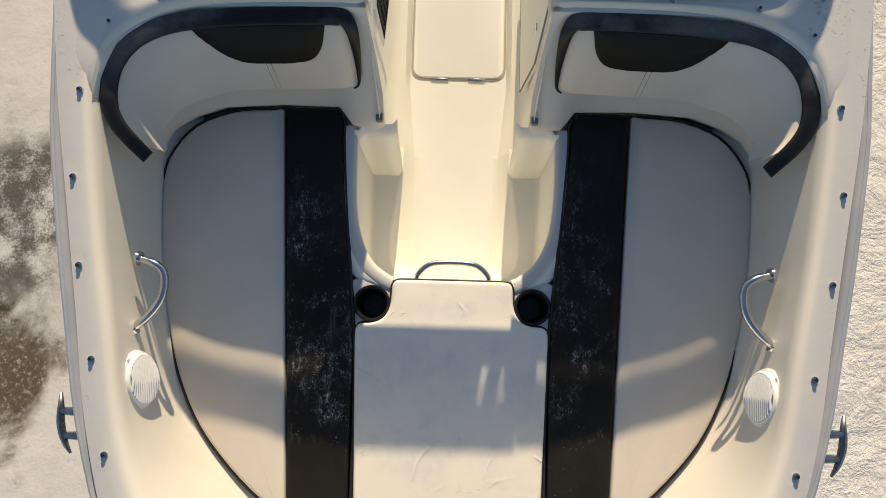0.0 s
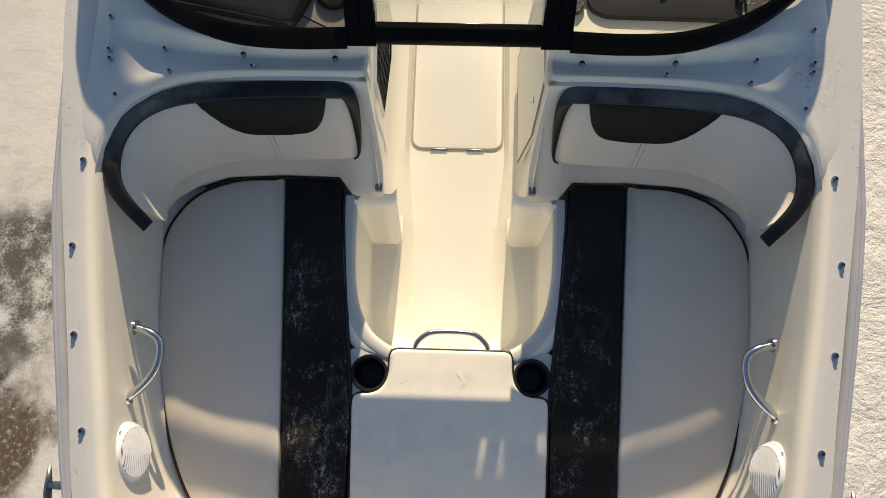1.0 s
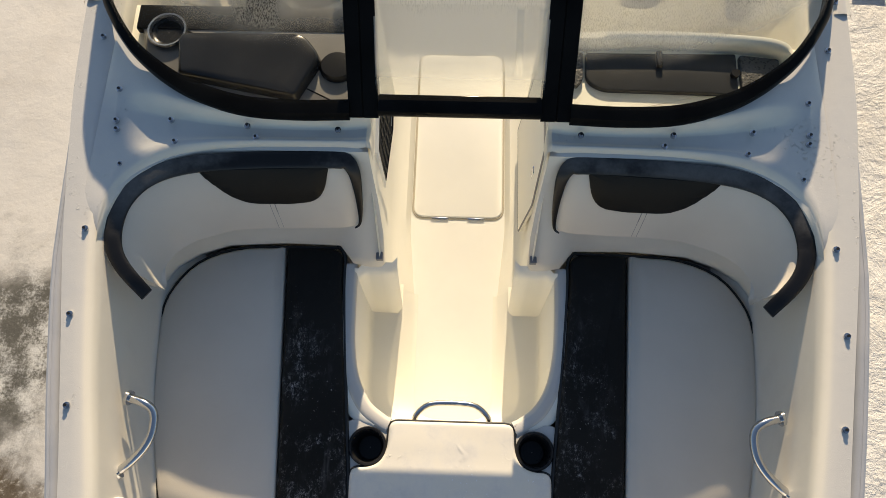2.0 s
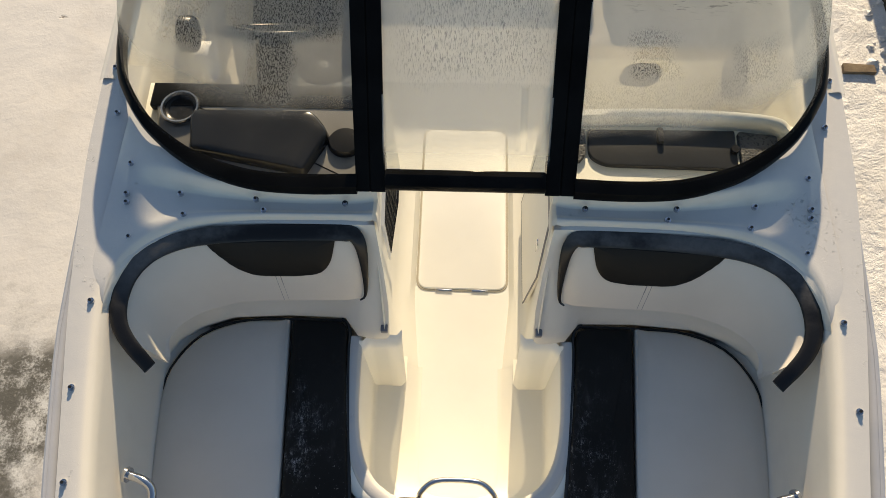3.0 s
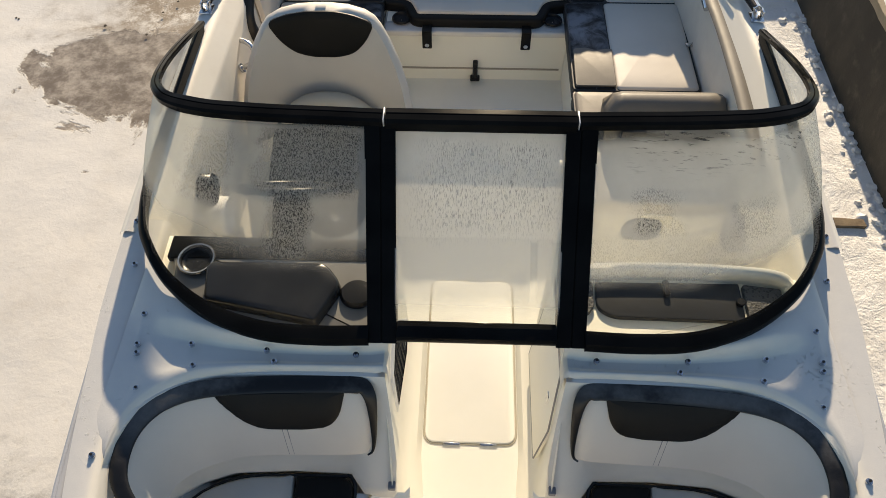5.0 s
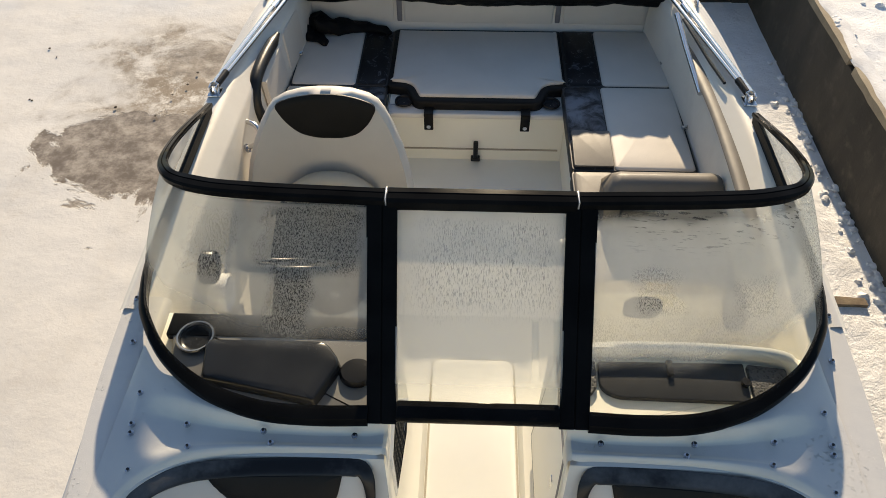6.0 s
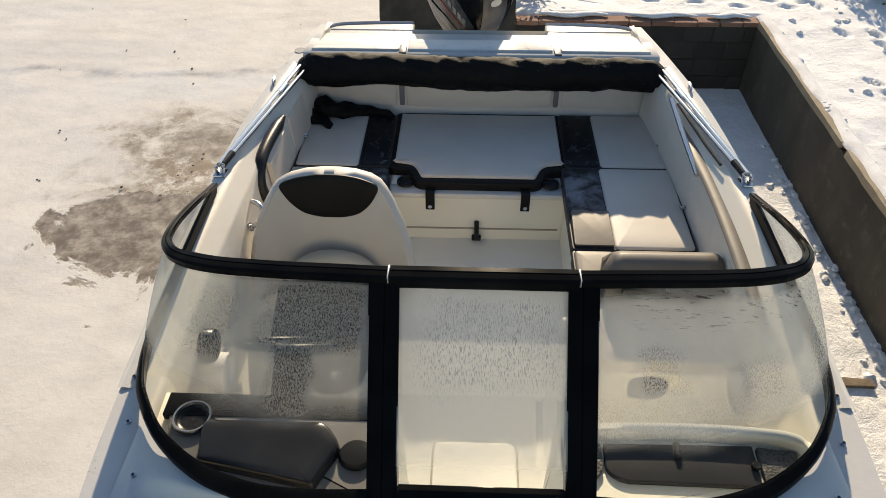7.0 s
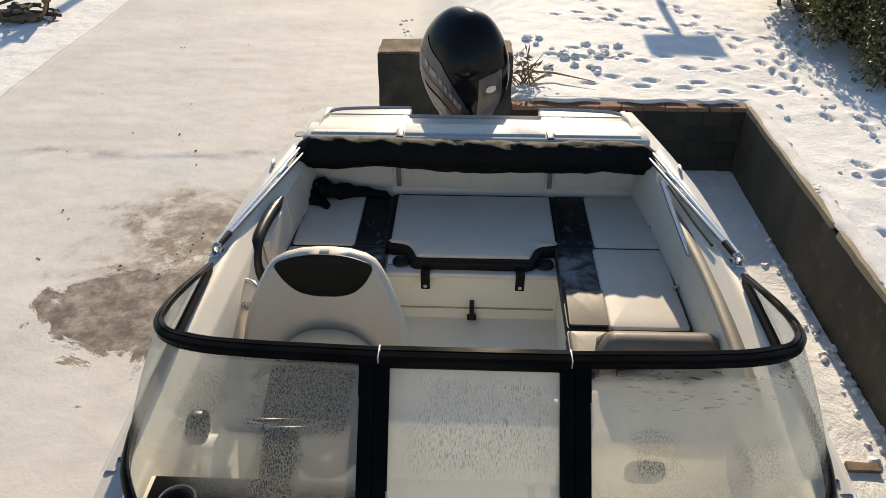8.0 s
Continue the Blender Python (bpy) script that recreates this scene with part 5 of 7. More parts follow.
first_stud = snap_stud(-1.098, 0.697, 1.603)
STUDS = [(1.098, 0.692, 1.603), (1.092, 0.438, 1.603), (1.05, 0.184, 1.603), (0.99, -0.075, 1.603), (0.93, -0.33, 1.603), (0.37, 1.03, 1.625), (0.623, 1.005, 1.612), (0.648, 1.035, 1.628),
         (0.872, 0.985, 1.61), (0.889, 1.052, 1.622), (1.030, 0.908, 1.602), (1.061, 1.025, 1.606), (1.066, 1.054, 1.609), (1.069, 1.157, 1.620), (1.165, 1.36, 1.604), (1.212, 1.545, 1.605)]
for x, y, z in STUDS:
    for s in (-1, 1):
        if (s * x, y) != (-1.098, 0.692):
            copy_thing(first_stud, Matrix.Translation((s * x, y, z)))


# ---- windscreen ----
TOP_LINE = [(0.309, 1.651, 2.033), (0.37, 1.654, 2.032), (0.488, 1.663, 2.028), (0.654, 1.678, 2.019), (0.789, 1.695, 2.011), (0.882, 1.713, 2.002), (0.966, 1.742, 1.990), (1.028, 1.772, 1.980), (1.070, 1.802, 1.976),
            (1.116, 1.875, 1.955), (1.138, 1.966, 1.929), (1.170, 2.127, 1.860), (1.186, 2.304, 1.791), (1.228, 2.635, 1.638)]


def sheet_map(ob, across, along):
    """Lays a map on a sheet of glass: u is the distance from the boat's middle, v runs from its foot to its top."""
    layer = ob.data.uv_layers.new(name="sheet")
    for loop in ob.data.loops:
        k = loop.vertex_index
        layer.data[loop.index].uv = (ob.data.vertices[k].co.x, (k % across) / (across - 1))


screen = thing("windscreen", (0, 1.3, 1.64), "wraparound three-panel windscreen in a black frame, iced over", "windscreen")


def screen_side(s):
    base = crv([(x, y, 1.684 - 0.049 * max(0, i - 6) / 6) for i, (x, y) in enumerate(BASE_LINE)], 60)
    top = crv(TOP_LINE, 60)
    base[:, 0] *= s
    top[:, 0] *= s
    inner = []
    for b, t in zip(base, top):
        bulge = np.array([s * 0.02, -0.02, 0.0])
        column = [b + (t - b) * f + bulge * math.sin(math.pi * f) * 0.6 for f in np.linspace(0.03, 0.985, 9)]
        # the sheet starts at the outer edge of the flat post
        inner.append([(s * max(abs(p[0]), 0.334 + 0.0035 * i), p[1], p[2]) for i, p in enumerate(column)])
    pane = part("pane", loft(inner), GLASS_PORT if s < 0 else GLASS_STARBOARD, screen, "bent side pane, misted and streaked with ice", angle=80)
    sheet_map(pane, 9, 60)
    # bottom rail: a flat black band that leans with the glass
    rows = []
    for b, t in zip(base, top):
        d = (t - b)
        d = d / max(np.linalg.norm(d), 1e-6)
        out = np.array([s * min(1.0, abs(b[0]) ** 3 * 0.9), -max(0.0, 1 - abs(b[0]) ** 3 * 0.9), 0.0])
        out /= np.linalg.norm(out) + 1e-9
        p = np.array(b)
        rows.append([p + out * 0.018 + [0, 0, -0.035], p + out * 0.020 + [0, 0, -0.012], p + out * 0.014 + [0, 0, 0.002], p + out * 0.006 + d * 0.020, p - out * 0.008 + d * 0.023, p - out * 0.012 + [0, 0, -0.03]])
    part("bottom_rail", loft(rows, loop=True, cap=True), BLACK_FRAME, screen, angle=40)
    rings = []
    for i, t in enumerate(top):
        a, b = top[max(i - 1, 0)], top[min(i + 1, len(top) - 1)]
        d = (b - a) / np.linalg.norm(b - a)
        side = np.cross(d, [0, 0, 1.0])
        side = side / np.linalg.norm(side) * s
        up = np.cross(side, d) * s
        if up[2] < 0:
            up = -up
        w = 0.029 - 0.013 * min(1.0, max(0, i - 26) / 12)
        prof = [(-1.0, -0.5), (-1.0, 0.35), (-0.75, 0.75), (-0.1, 0.80), (0.0, 0.62), (0.1, 0.80), (0.75, 0.70), (1.0, 0.35), (1.0, -0.6), (0.6, -0.85), (-0.6, -0.85)]
        rings.append([t + side * w * u + up * w * 0.8 * v for u, v in prof])
    part("header", loft(rings, True, True), BLACK_FRAME, screen, angle=30)
    # flat post beside the centre panel
    lo0, hi0 = np.array([0, 1.072, 1.655]), np.array([0, 1.641, 2.017])
    rings = []
    for q, x0, x1 in ((lo0, 0.243, 0.333), (hi0, 0.267, 0.365)):
        rings.append([(s * x0, q[1] - 0.018, q[2] + 0.006), (s * x0, q[1] + 0.030, q[2] - 0.012), (s * x1, q[1] + 0.030, q[2] - 0.012), (s * x1, q[1] - 0.018, q[2] + 0.006),
                      (s * (x0 + 0.05), q[1] - 0.018, q[2] + 0.006), (s * (x0 + 0.047), q[1] - 0.015, q[2] + 0.004), (s * (x0 + 0.044), q[1] - 0.018, q[2] + 0.006)])
    part("post", loft(rings, True, True), BLACK_FRAME, screen, angle=25)
    part("joint", box(s * 0.3035 - 0.0022, s * 0.3035 + 0.0022, 1.622, 1.676, 2.016, 2.0525, 0.0008), SILVER, screen, "bright metal joint in the header")


for s in (-1, 1):
    screen_side(s)


def screen_centre():
    lo, hi = (1.101, 1.700), (1.619, 2.006)
    rows = [[(x * (1 + 0.08 * f), lo[0] + (hi[0] - lo[0]) * f, lo[1] + (hi[1] - lo[1]) * f) for f in np.linspace(0, 1, 9)] for x in np.linspace(-0.25, 0.25, 9)]
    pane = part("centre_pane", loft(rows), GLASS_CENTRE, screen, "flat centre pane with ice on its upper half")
    sheet_map(pane, 9, 9)
    part("centre_sill", box(-0.246, 0.246, 1.056, 1.118, 1.664, 1.698, 0.007), BLACK_FRAME, screen)
    for x0, x1 in ((-0.298, 0.298),):
        rings = []
        for x in (x0, x1):
            rings.append([(x, 1.650 + u * 0.034, 2.033 + v * 0.026) for u, v in ((-1, -0.9), (-1, 0.35), (-0.75, 0.75), (-0.1, 0.8), (0, 0.62), (0.1, 0.8), (0.75, 0.7), (1, 0.35), (1, -0.9))])
        part("centre_header", loft(rings, True, True), BLACK_FRAME, screen, angle=30)
    part("hinge_pin", tube([(-0.280, 1.587, 1.938), (-0.252, 1.583, 1.938)], 0.006, 8), BLACK_FRAME, screen)
    part("catch", box(0.250, 0.265, 1.553, 1.577, 1.892, 1.935, 0.003), WHITE_PLASTIC, screen, "small white catch on the pane")


screen_centre()


# ---- helm, dash and seats ----
def dash_port():
    dash = thing("helm_dash", (-0.7, 1.3, 1.50), "charcoal helm dash with a raised instrument hood", "dashboard")
    tray = rounded([(-1.19, 1.52), (-1.12, 1.34), (-1.0, 1.19), (-0.80, 1.115), (-0.335, 1.10), (-0.335, 1.482)], [0.03, 0.1, 0.1, 0.05, 0.01, 0.03])
    part("surround", slab(tray, 1.50, 1.570, 0.01), LINER, dash, "cream moulded surround")
    top = rounded([(-1.065, 1.478), (-1.015, 1.28), (-0.93, 1.19), (-0.80, 1.135), (-0.335, 1.105), (-0.335, 1.478)], [0.01, 0.03, 0.05, 0.05, 0.01, 0.01])
    part("top", slab(top, 1.54, 1.602, 0.012), DASH_TOP, dash)
    hood_line = rounded([(-0.905, 1.352), (-0.890, 1.212), (-0.512, 1.138), (-0.442, 1.282), (-0.500, 1.355)], [0.03, 0.015, 0.012, 0.03, 0.03], 8)
    line = ccw(hood_line)
    rings = []
    for d, z in ((-0.002, 1.60), (0.0, 1.612), (0.001, 1.630), (0.003, 1.636), (0.007, 1.640), (0.03, 1.642), (0.07, 1.643)):
        p = line.mean(0) + (line - line.mean(0)) * (1 - d / 0.11)
        rings.append([(x, y, z + 0.10 * max(0, y - 1.2) * (1 if z > 1.61 else 0)) for x, y in p])
    part("instrument_hood", loft(rings, True, True), plain("dark_hood_plastic", (0.020, 0.020, 0.021), (0.030, 0.030, 0.031), 4.0, 0.22, grain=300.0, bump=0.05, spec=0.4), dash, "glossy dark instrument hood")
    part("rear_lip", box(-1.065, -0.338, 1.395, 1.488, 1.575, 1.6065, 0.005), DASH_BLACK, dash)


dash_port()
cup_holder(-0.955, 1.382, 1.616, 0.066, "chrome-rimmed cup holder in the helm dash", "dash cup holders", 0.0135, plain("smoked_chrome", (0.35, 0.35, 0.36), (0.28, 0.28, 0.29), 8.0, 0.2, metal=0.9))


def dash_gauge():
    g = thing("compass_pod", (-0.392, 1.262, 1.60), "round black pod set into the helm dash", "pod")
    rings = [[(-0.392 + r * math.cos(a), 1.262 + r * 0.92 * math.sin(a), z) for a in np.linspace(0, 2 * math.pi, 26, endpoint=False)] for r, z in ((0.058, 1.598), (0.058, 1.612), (0.050, 1.624), (0.030, 1.626))]
    part("pod", loft(rings, True, True), BLACK_PLASTIC, g)


dash_gauge()


def steering():
    """Wheel on a leaning column behind the dash."""
    wheel = thing("steering_wheel", (-0.69, 1.52, 1.40), "black three-spoke steering wheel on a dark column", "steering wheel")
    c, ax = Vector((-0.70, 1.735, 1.585)), Vector((0, 0.70, 0.714))
    u, v = Vector((1, 0, 0)), ax.cross(Vector((1, 0, 0)))
    rim = [c + (u * math.cos(a) + v * math.sin(a)) * 0.175 for a in np.linspace(0, 2 * math.pi, 37)]
    part("rim", tube(rim, 0.015, 10), BLACK_PLASTIC, wheel)
    for a in (0.35, 2.79, 4.71):
        part("spoke", tube([c - ax * 0.02, c + (u * math.cos(a) + v * math.sin(a)) * 0.17], [0.02, 0.011], 8), BLACK_PLASTIC, wheel)
    part("hub", tube([c - ax * 0.05, c - ax * 0.01, c + ax * 0.005], [0.05, 0.05, 0.035], 16), BLACK_PLASTIC, wheel)
    part("column", tube([Vector((-0.68, 1.47, 1.36)), Vector((-0.69, 1.60, 1.46)), c - ax * 0.04], [0.085, 0.075, 0.06], 18), BLACK_PLASTIC, wheel)


steering()


def dash_starboard():
    dash = thing("glove_box", (0.7, 1.3, 1.50), "white moulded passenger dash with a black-lidded glove box", "dashboard")
    deck_line = rounded([(0.335, 1.10), (0.80, 1.115), (0.98, 1.17), (1.115, 1.30), (1.15, 1.40), (0.335, 1.40)], [0.01, 0.05, 0.1, 0.1, 0.03, 0.02])
    part("tray", slab(deck_line, 1.52, 1.556, 0.01), LINER, dash)
    wall = crv([(0.345, 1.372), (0.50, 1.380), (0.72, 1.382), (0.92, 1.372), (1.005, 1.358), (1.040, 1.332), (1.050, 1.27)], 40)
    rings = []
    for x, y in wall:
        rings.append([(x, y, 1.55), (x, y + 0.002, 1.595), (x + 0.004, y + 0.012, 1.612), (x + 0.008, y + 0.034, 1.612), (x + 0.012, y + 0.046, 1.59), (x + 0.012, y + 0.048, 1.50)])
    part("rim", loft(rings), LINER, dash, angle=60)
    lid = rounded([(0.404, 1.360), (0.400, 1.255), (0.450, 1.222), (0.884, 1.216), (0.888, 1.366)], [0.008, 0.05, 0.05, 0.008, 0.008])
    lid_ob = part("lid", slab(lid, 1.55, 1.572, 0.006), DASH_GREY, dash, "charcoal glove box lid")
    part("latch", box(0.627, 0.648, 1.305, 1.362, 1.57, 1.590, 0.006), BLACK_PLASTIC, lid_ob, "black lid latch")
    part("knob", tube([(0.875, 1.285, 1.57), (0.875, 1.285, 1.588)], 0.014, 12), BLACK_PLASTIC, lid_ob)
    mesh_mat = Nodes("perforated_grille")
    holes = mesh_mat.n("ShaderNodeTexVoronoi", Vector=mesh_mat.co, Scale=110.0).outputs["Distance"]
    mesh_mat.surface(mesh_mat.mix(mesh_mat.ramp(holes, 0.3, 0.4), (0.02, 0.02, 0.02), (0.07, 0.07, 0.07)), 0.5, 0.0, mesh_mat.bump(holes, 0.5, 0.004))
    grille = rounded([(0.897, 1.362), (0.895, 1.220), (0.985, 1.235), (1.022, 1.285), (1.024, 1.348)], 0.012)
    part("grille", slab(grille, 1.55, 1.574, 0.005), mesh_mat.m, dash, "fine black perforated grille")
    small = rounded([(0.342, 1.360), (0.346, 1.245), (0.372, 1.232), (0.393, 1.262), (0.395, 1.360)], 0.008)
    part("grille", slab(small, 1.55, 1.574, 0.004), mesh_mat.m, dash, "fine black perforated grille")


dash_starboard()


def helm_seat():
    """Bucket seat: a curved shell of pale vinyl with a black head pad, a seat squab and a pedestal."""
    seat = thing("helm_chair", (-0.68, 2.30, SOLE), "pale grey bucket helm chair with a black head pad", "seat")
    rows = []
    lev = [(1.10, 0.375), (1.20, 0.377), (1.29, 0.370), (1.385, 0.352), (1.48, 0.322), (1.56, 0.287), (1.62, 0.252), (1.655, 0.224), (1.676, 0.182), (1.690, 0.112), (1.695, 0.04)]
    cx = -0.690

    def lean(x, z):
        return 2.60 + 0.14 * (z - 1.45) - 0.15 * (abs(x) / 0.36) ** 2.4 * (1 - 0.5 * (z - 1.1) / 0.63)

    def shell(off, back):
        return [[(cx + w * math.sin(a * math.pi / 2) * (1 + off), lean(w * math.sin(a * math.pi / 2), z) + back, z + (0.012 if back == 0 else 0)) for a in np.linspace(-1, 1, 25)] for z, w in lev]
    front, back = shell(0.0, 0.0), shell(0.03, 0.085)
    bm = loft(front)
    loft(back, bm=bm)
    edge_f = [r[0] for r in front] + front[-1][1:-1] + [r[-1] for r in front[::-1]]
    edge_b = [r[0] for r in back] + back[-1][1:-1] + [r[-1] for r in back[::-1]]
    mid = [tuple((np.array(p) + np.array(q)) / 2 + np.array([(p[0] - cx) * 0.05, 0, 0.014])) for p, q in zip(edge_f, edge_b)]
    loft([edge_f, mid, edge_b], bm=bm)
    bmesh.ops.remove_doubles(bm, verts=bm.verts[:], dist=0.0005)
    part("backrest", bm, VINYL_PALE, seat, angle=75)
    # head pad that fills the top of the face
    drop = 0.026
    pad = crv([(-0.06, 1.722), (0.06, 1.722), (0.16, 1.708), (0.226, 1.682), (0.212, 1.63), (0.178, 1.575), (0.128, 1.527), (0.06, 1.503), (0.0, 1.500), (-0.06, 1.503), (-0.128, 1.527), (-0.178, 1.575), (-0.212, 1.63), (-0.226, 1.682), (-0.16, 1.708), (-0.06, 1.722)], 61)[:-1]
    rings = []
    for k, out in ((1.0, -0.004), (0.99, 0.008), (0.9, 0.013), (0.6, 0.014), (0.3, 0.014), (0.02, 0.014)):
        rings.append([(cx + px * k, lean(px * k, 1.62 + (pz - 1.62) * k) - out, 1.62 - drop + (pz - 1.62) * k + 0.012 + out * 0.3) for px, pz in pad])
    part("head_pad", loft(rings, True, True), VINYL_BLACK, seat, "black vinyl head pad")
    squab = rounded([(cx - 0.23, 2.06), (cx + 0.26, 2.06), (cx + 0.285, 2.50), (cx - 0.27, 2.50)], [0.06, 0.06, 0.1, 0.1], 8)
    part("squab", slab(squab, 1.02, 1.235, 0.045, 0.012), VINYL_SLATE, seat, "charcoal vinyl seat squab")
    # added cream arc: stands in for light on the inner seat back
    part("lumbar_roll", tube(crv([(cx - 0.205, 2.45, 1.18), (cx - 0.165, 2.475, 1.25), (cx - 0.09, 2.495, 1.295), (cx, 2.50, 1.308), (cx + 0.09, 2.495, 1.295), (cx + 0.165, 2.475, 1.25), (cx + 0.205, 2.45, 1.18)], 24), 0.05, 12), vinyl("cream_glow_vinyl", (0.62, 0.54, 0.42), (0.57, 0.50, 0.39), 0.5), seat, "cream arc added for the lit inside of the seat back")
    part("pedestal", tube([(cx, 2.24, SOLE), (cx, 2.24, SOLE + 0.015), (cx, 2.24, SOLE + 0.02), (cx, 2.24, 1.12)], [0.15, 0.15, 0.05, 0.05], 20), CHROME, seat)


helm_seat()


def passenger_seat():
    seat = thing("passenger_seat", (0.85, 2.25, 1.165), "pale grey passenger lounge seat with a taupe head roll", "seat")
    part("cushion", slab(rounded([(0.49, 1.99), (1.12, 1.99), (1.12, 2.30), (0.49, 2.30)], 0.04), 1.165, 1.232, 0.02, 0.006), VINYL_PALE, seat)
    rows = []
    for x in np.linspace(0.575, 1.135, 16):
        f = min(1, (x - 0.575) / 0.05, (1.135 - x) / 0.05) ** 0.5
        rows.append([(x, 2.30, 1.20), (x, 2.335 , 1.30), (x, 2.365, 1.385 * f + 1.33 * (1 - f)), (x, 2.395, 1.425 * f + 1.34 * (1 - f)), (x, 2.44, 1.44 * f + 1.345 * (1 - f)), (x, 2.485, 1.42 * f + 1.34 * (1 - f)), (x, 2.50, 1.36), (x, 2.48, 1.20)])
    part("head_roll", loft(rows, True, True), VINYL_TAUPE, seat, "taupe vinyl head roll", angle=60)
    part("back_panel", box(0.64, 1.09, 2.288, 2.318, 1.225, 1.36, 0.01), VINYL_SLATE, seat, "charcoal vinyl back panel")
    part("arm_trim", box(0.482, 0.520, 2.10, 2.32, 1.20, 1.26, 0.012), VINYL_SLATE, seat)


passenger_seat()


def coaming_pads():
    """Padded bolsters along the cockpit's sides."""
    st = thing("coaming_bolster", (1.11, 2.7, 1.48), "long taupe vinyl bolster along the starboard coaming", "bolster", "coaming bolsters")
    line = crv([(1.105, 1.98, 1.535), (1.118, 2.4, 1.54), (1.122, 2.8, 1.535), (1.105, 3.15, 1.53), (1.085, 3.45, 1.525)], 24)
    part("pad", tube(line, [0.014 + 0.024 * min(1, i / 3, (23 - i) / 6) for i in range(24)], 12, flat=0.45), VINYL_TAUPE, st)
    pt = thing("coaming_bolster", (-1.10, 3.1, 1.30), "curved charcoal bolster on the port side wall", "bolster", "coaming bolsters")
    line = crv([(-1.085, 3.42, 1.53), (-1.105, 3.15, 1.545), (-1.112, 2.98, 1.53), (-1.11, 2.90, 1.46), (-1.10, 2.90, 1.38), (-1.095, 2.94, 1.30)], 30)
    part("pad", tube(line, [0.012 + 0.020 * min(1, i / 3, (29 - i) / 3) for i in range(30)], 12), VINYL_SLATE, pt)
    panel = [(-1.098, 3.02, 1.50), (-1.098, 3.40, 1.49), (-1.09, 3.42, 1.27), (-1.092, 3.04, 1.27)]
    rings = [[(x, y, z) for x, y, z in panel], [(x + 0.022, y + (0.012 if y < 3.2 else -0.012), z + (-0.012 if z > 1.4 else 0.012)) for x, y, z in panel]]
    part("insert", loft(rings, True, True), VINYL_PALE, pt)
    pn = thing("wall_cushion", (-1.08, 3.6, 1.3), "pale padded panel on the port cockpit side", "panel")
    panel = [(-1.09, 3.46, 1.50), (-1.07, 3.78, 1.49), (-1.06, 3.80, 1.25), (-1.085, 3.48, 1.25)]
    rings = [[(x, y, z) for x, y, z in panel], [(x + 0.02, y + (0.01 if y < 3.6 else -0.01), z) for x, y, z in panel]]
    part("pad", loft(rings, True, True), VINYL_PALE, pn)


coaming_pads()


def seat_clip(x, y, z):
    c = thing("cushion_clip", (x, y, z), "small stainless cushion clip on the side wall", "clip", "cushion clips")
    part("plate", box(x - 0.022, x + 0.022, y - 0.012, y + 0.012, z - 0.004, z + 0.006, 0.002), CHROME, c)
    part("tongue", tube([(x - 0.02, y - 0.014, z + 0.008), (x + 0.02, y + 0.01, z + 0.012)], 0.005, 6), CHROME, c)


for x, y, z in ((1.075, 3.62, 1.25), (1.088, 3.03, 1.25), (-1.055, 3.66, 1.25)):
    seat_clip(x, y, z)


def bundle():
    """A crumpled black cover thrown on the port stern corner."""
    ob = thing("cloth_bundle", (-0.95, 3.86, 1.24), "crumpled wet black cloth lying on the port stern cushion", "cloth")
    def lump(path, radii, seed):
        rings, pts = [], crv(path, 30)
        rad = np.interp(np.linspace(0, 1, 30), np.linspace(0, 1, len(radii)), radii)
        bm = tube(pts, rad, 16, flat=0.8)
        for v in bm.verts:
            q = v.co * 16 + Vector((seed, 0, 0))
            v.co += Vector((noise.noise(q), noise.noise(q + Vector((7, 0, 0))), noise.noise(q + Vector((0, 7, 0))))) * 0.026
        return bm
    part("cover", lump([(-1.04, 3.90, 1.27), (-0.98, 3.92, 1.31), (-0.90, 3.91, 1.29), (-0.83, 3.93, 1.27), (-0.72, 3.95, 1.262), (-0.60, 3.93, 1.26), (-0.53, 3.87, 1.25)], [0.03, 0.065, 0.055, 0.05, 0.03, 0.026, 0.012], 1), CANVAS, ob)
    part("sleeve", lump([(-1.03, 3.90, 1.28), (-1.0, 3.84, 1.262), (-0.94, 3.80, 1.258), (-0.90, 3.79, 1.254)], [0.04, 0.042, 0.03, 0.018], 4), CANVAS, ob)


bundle()


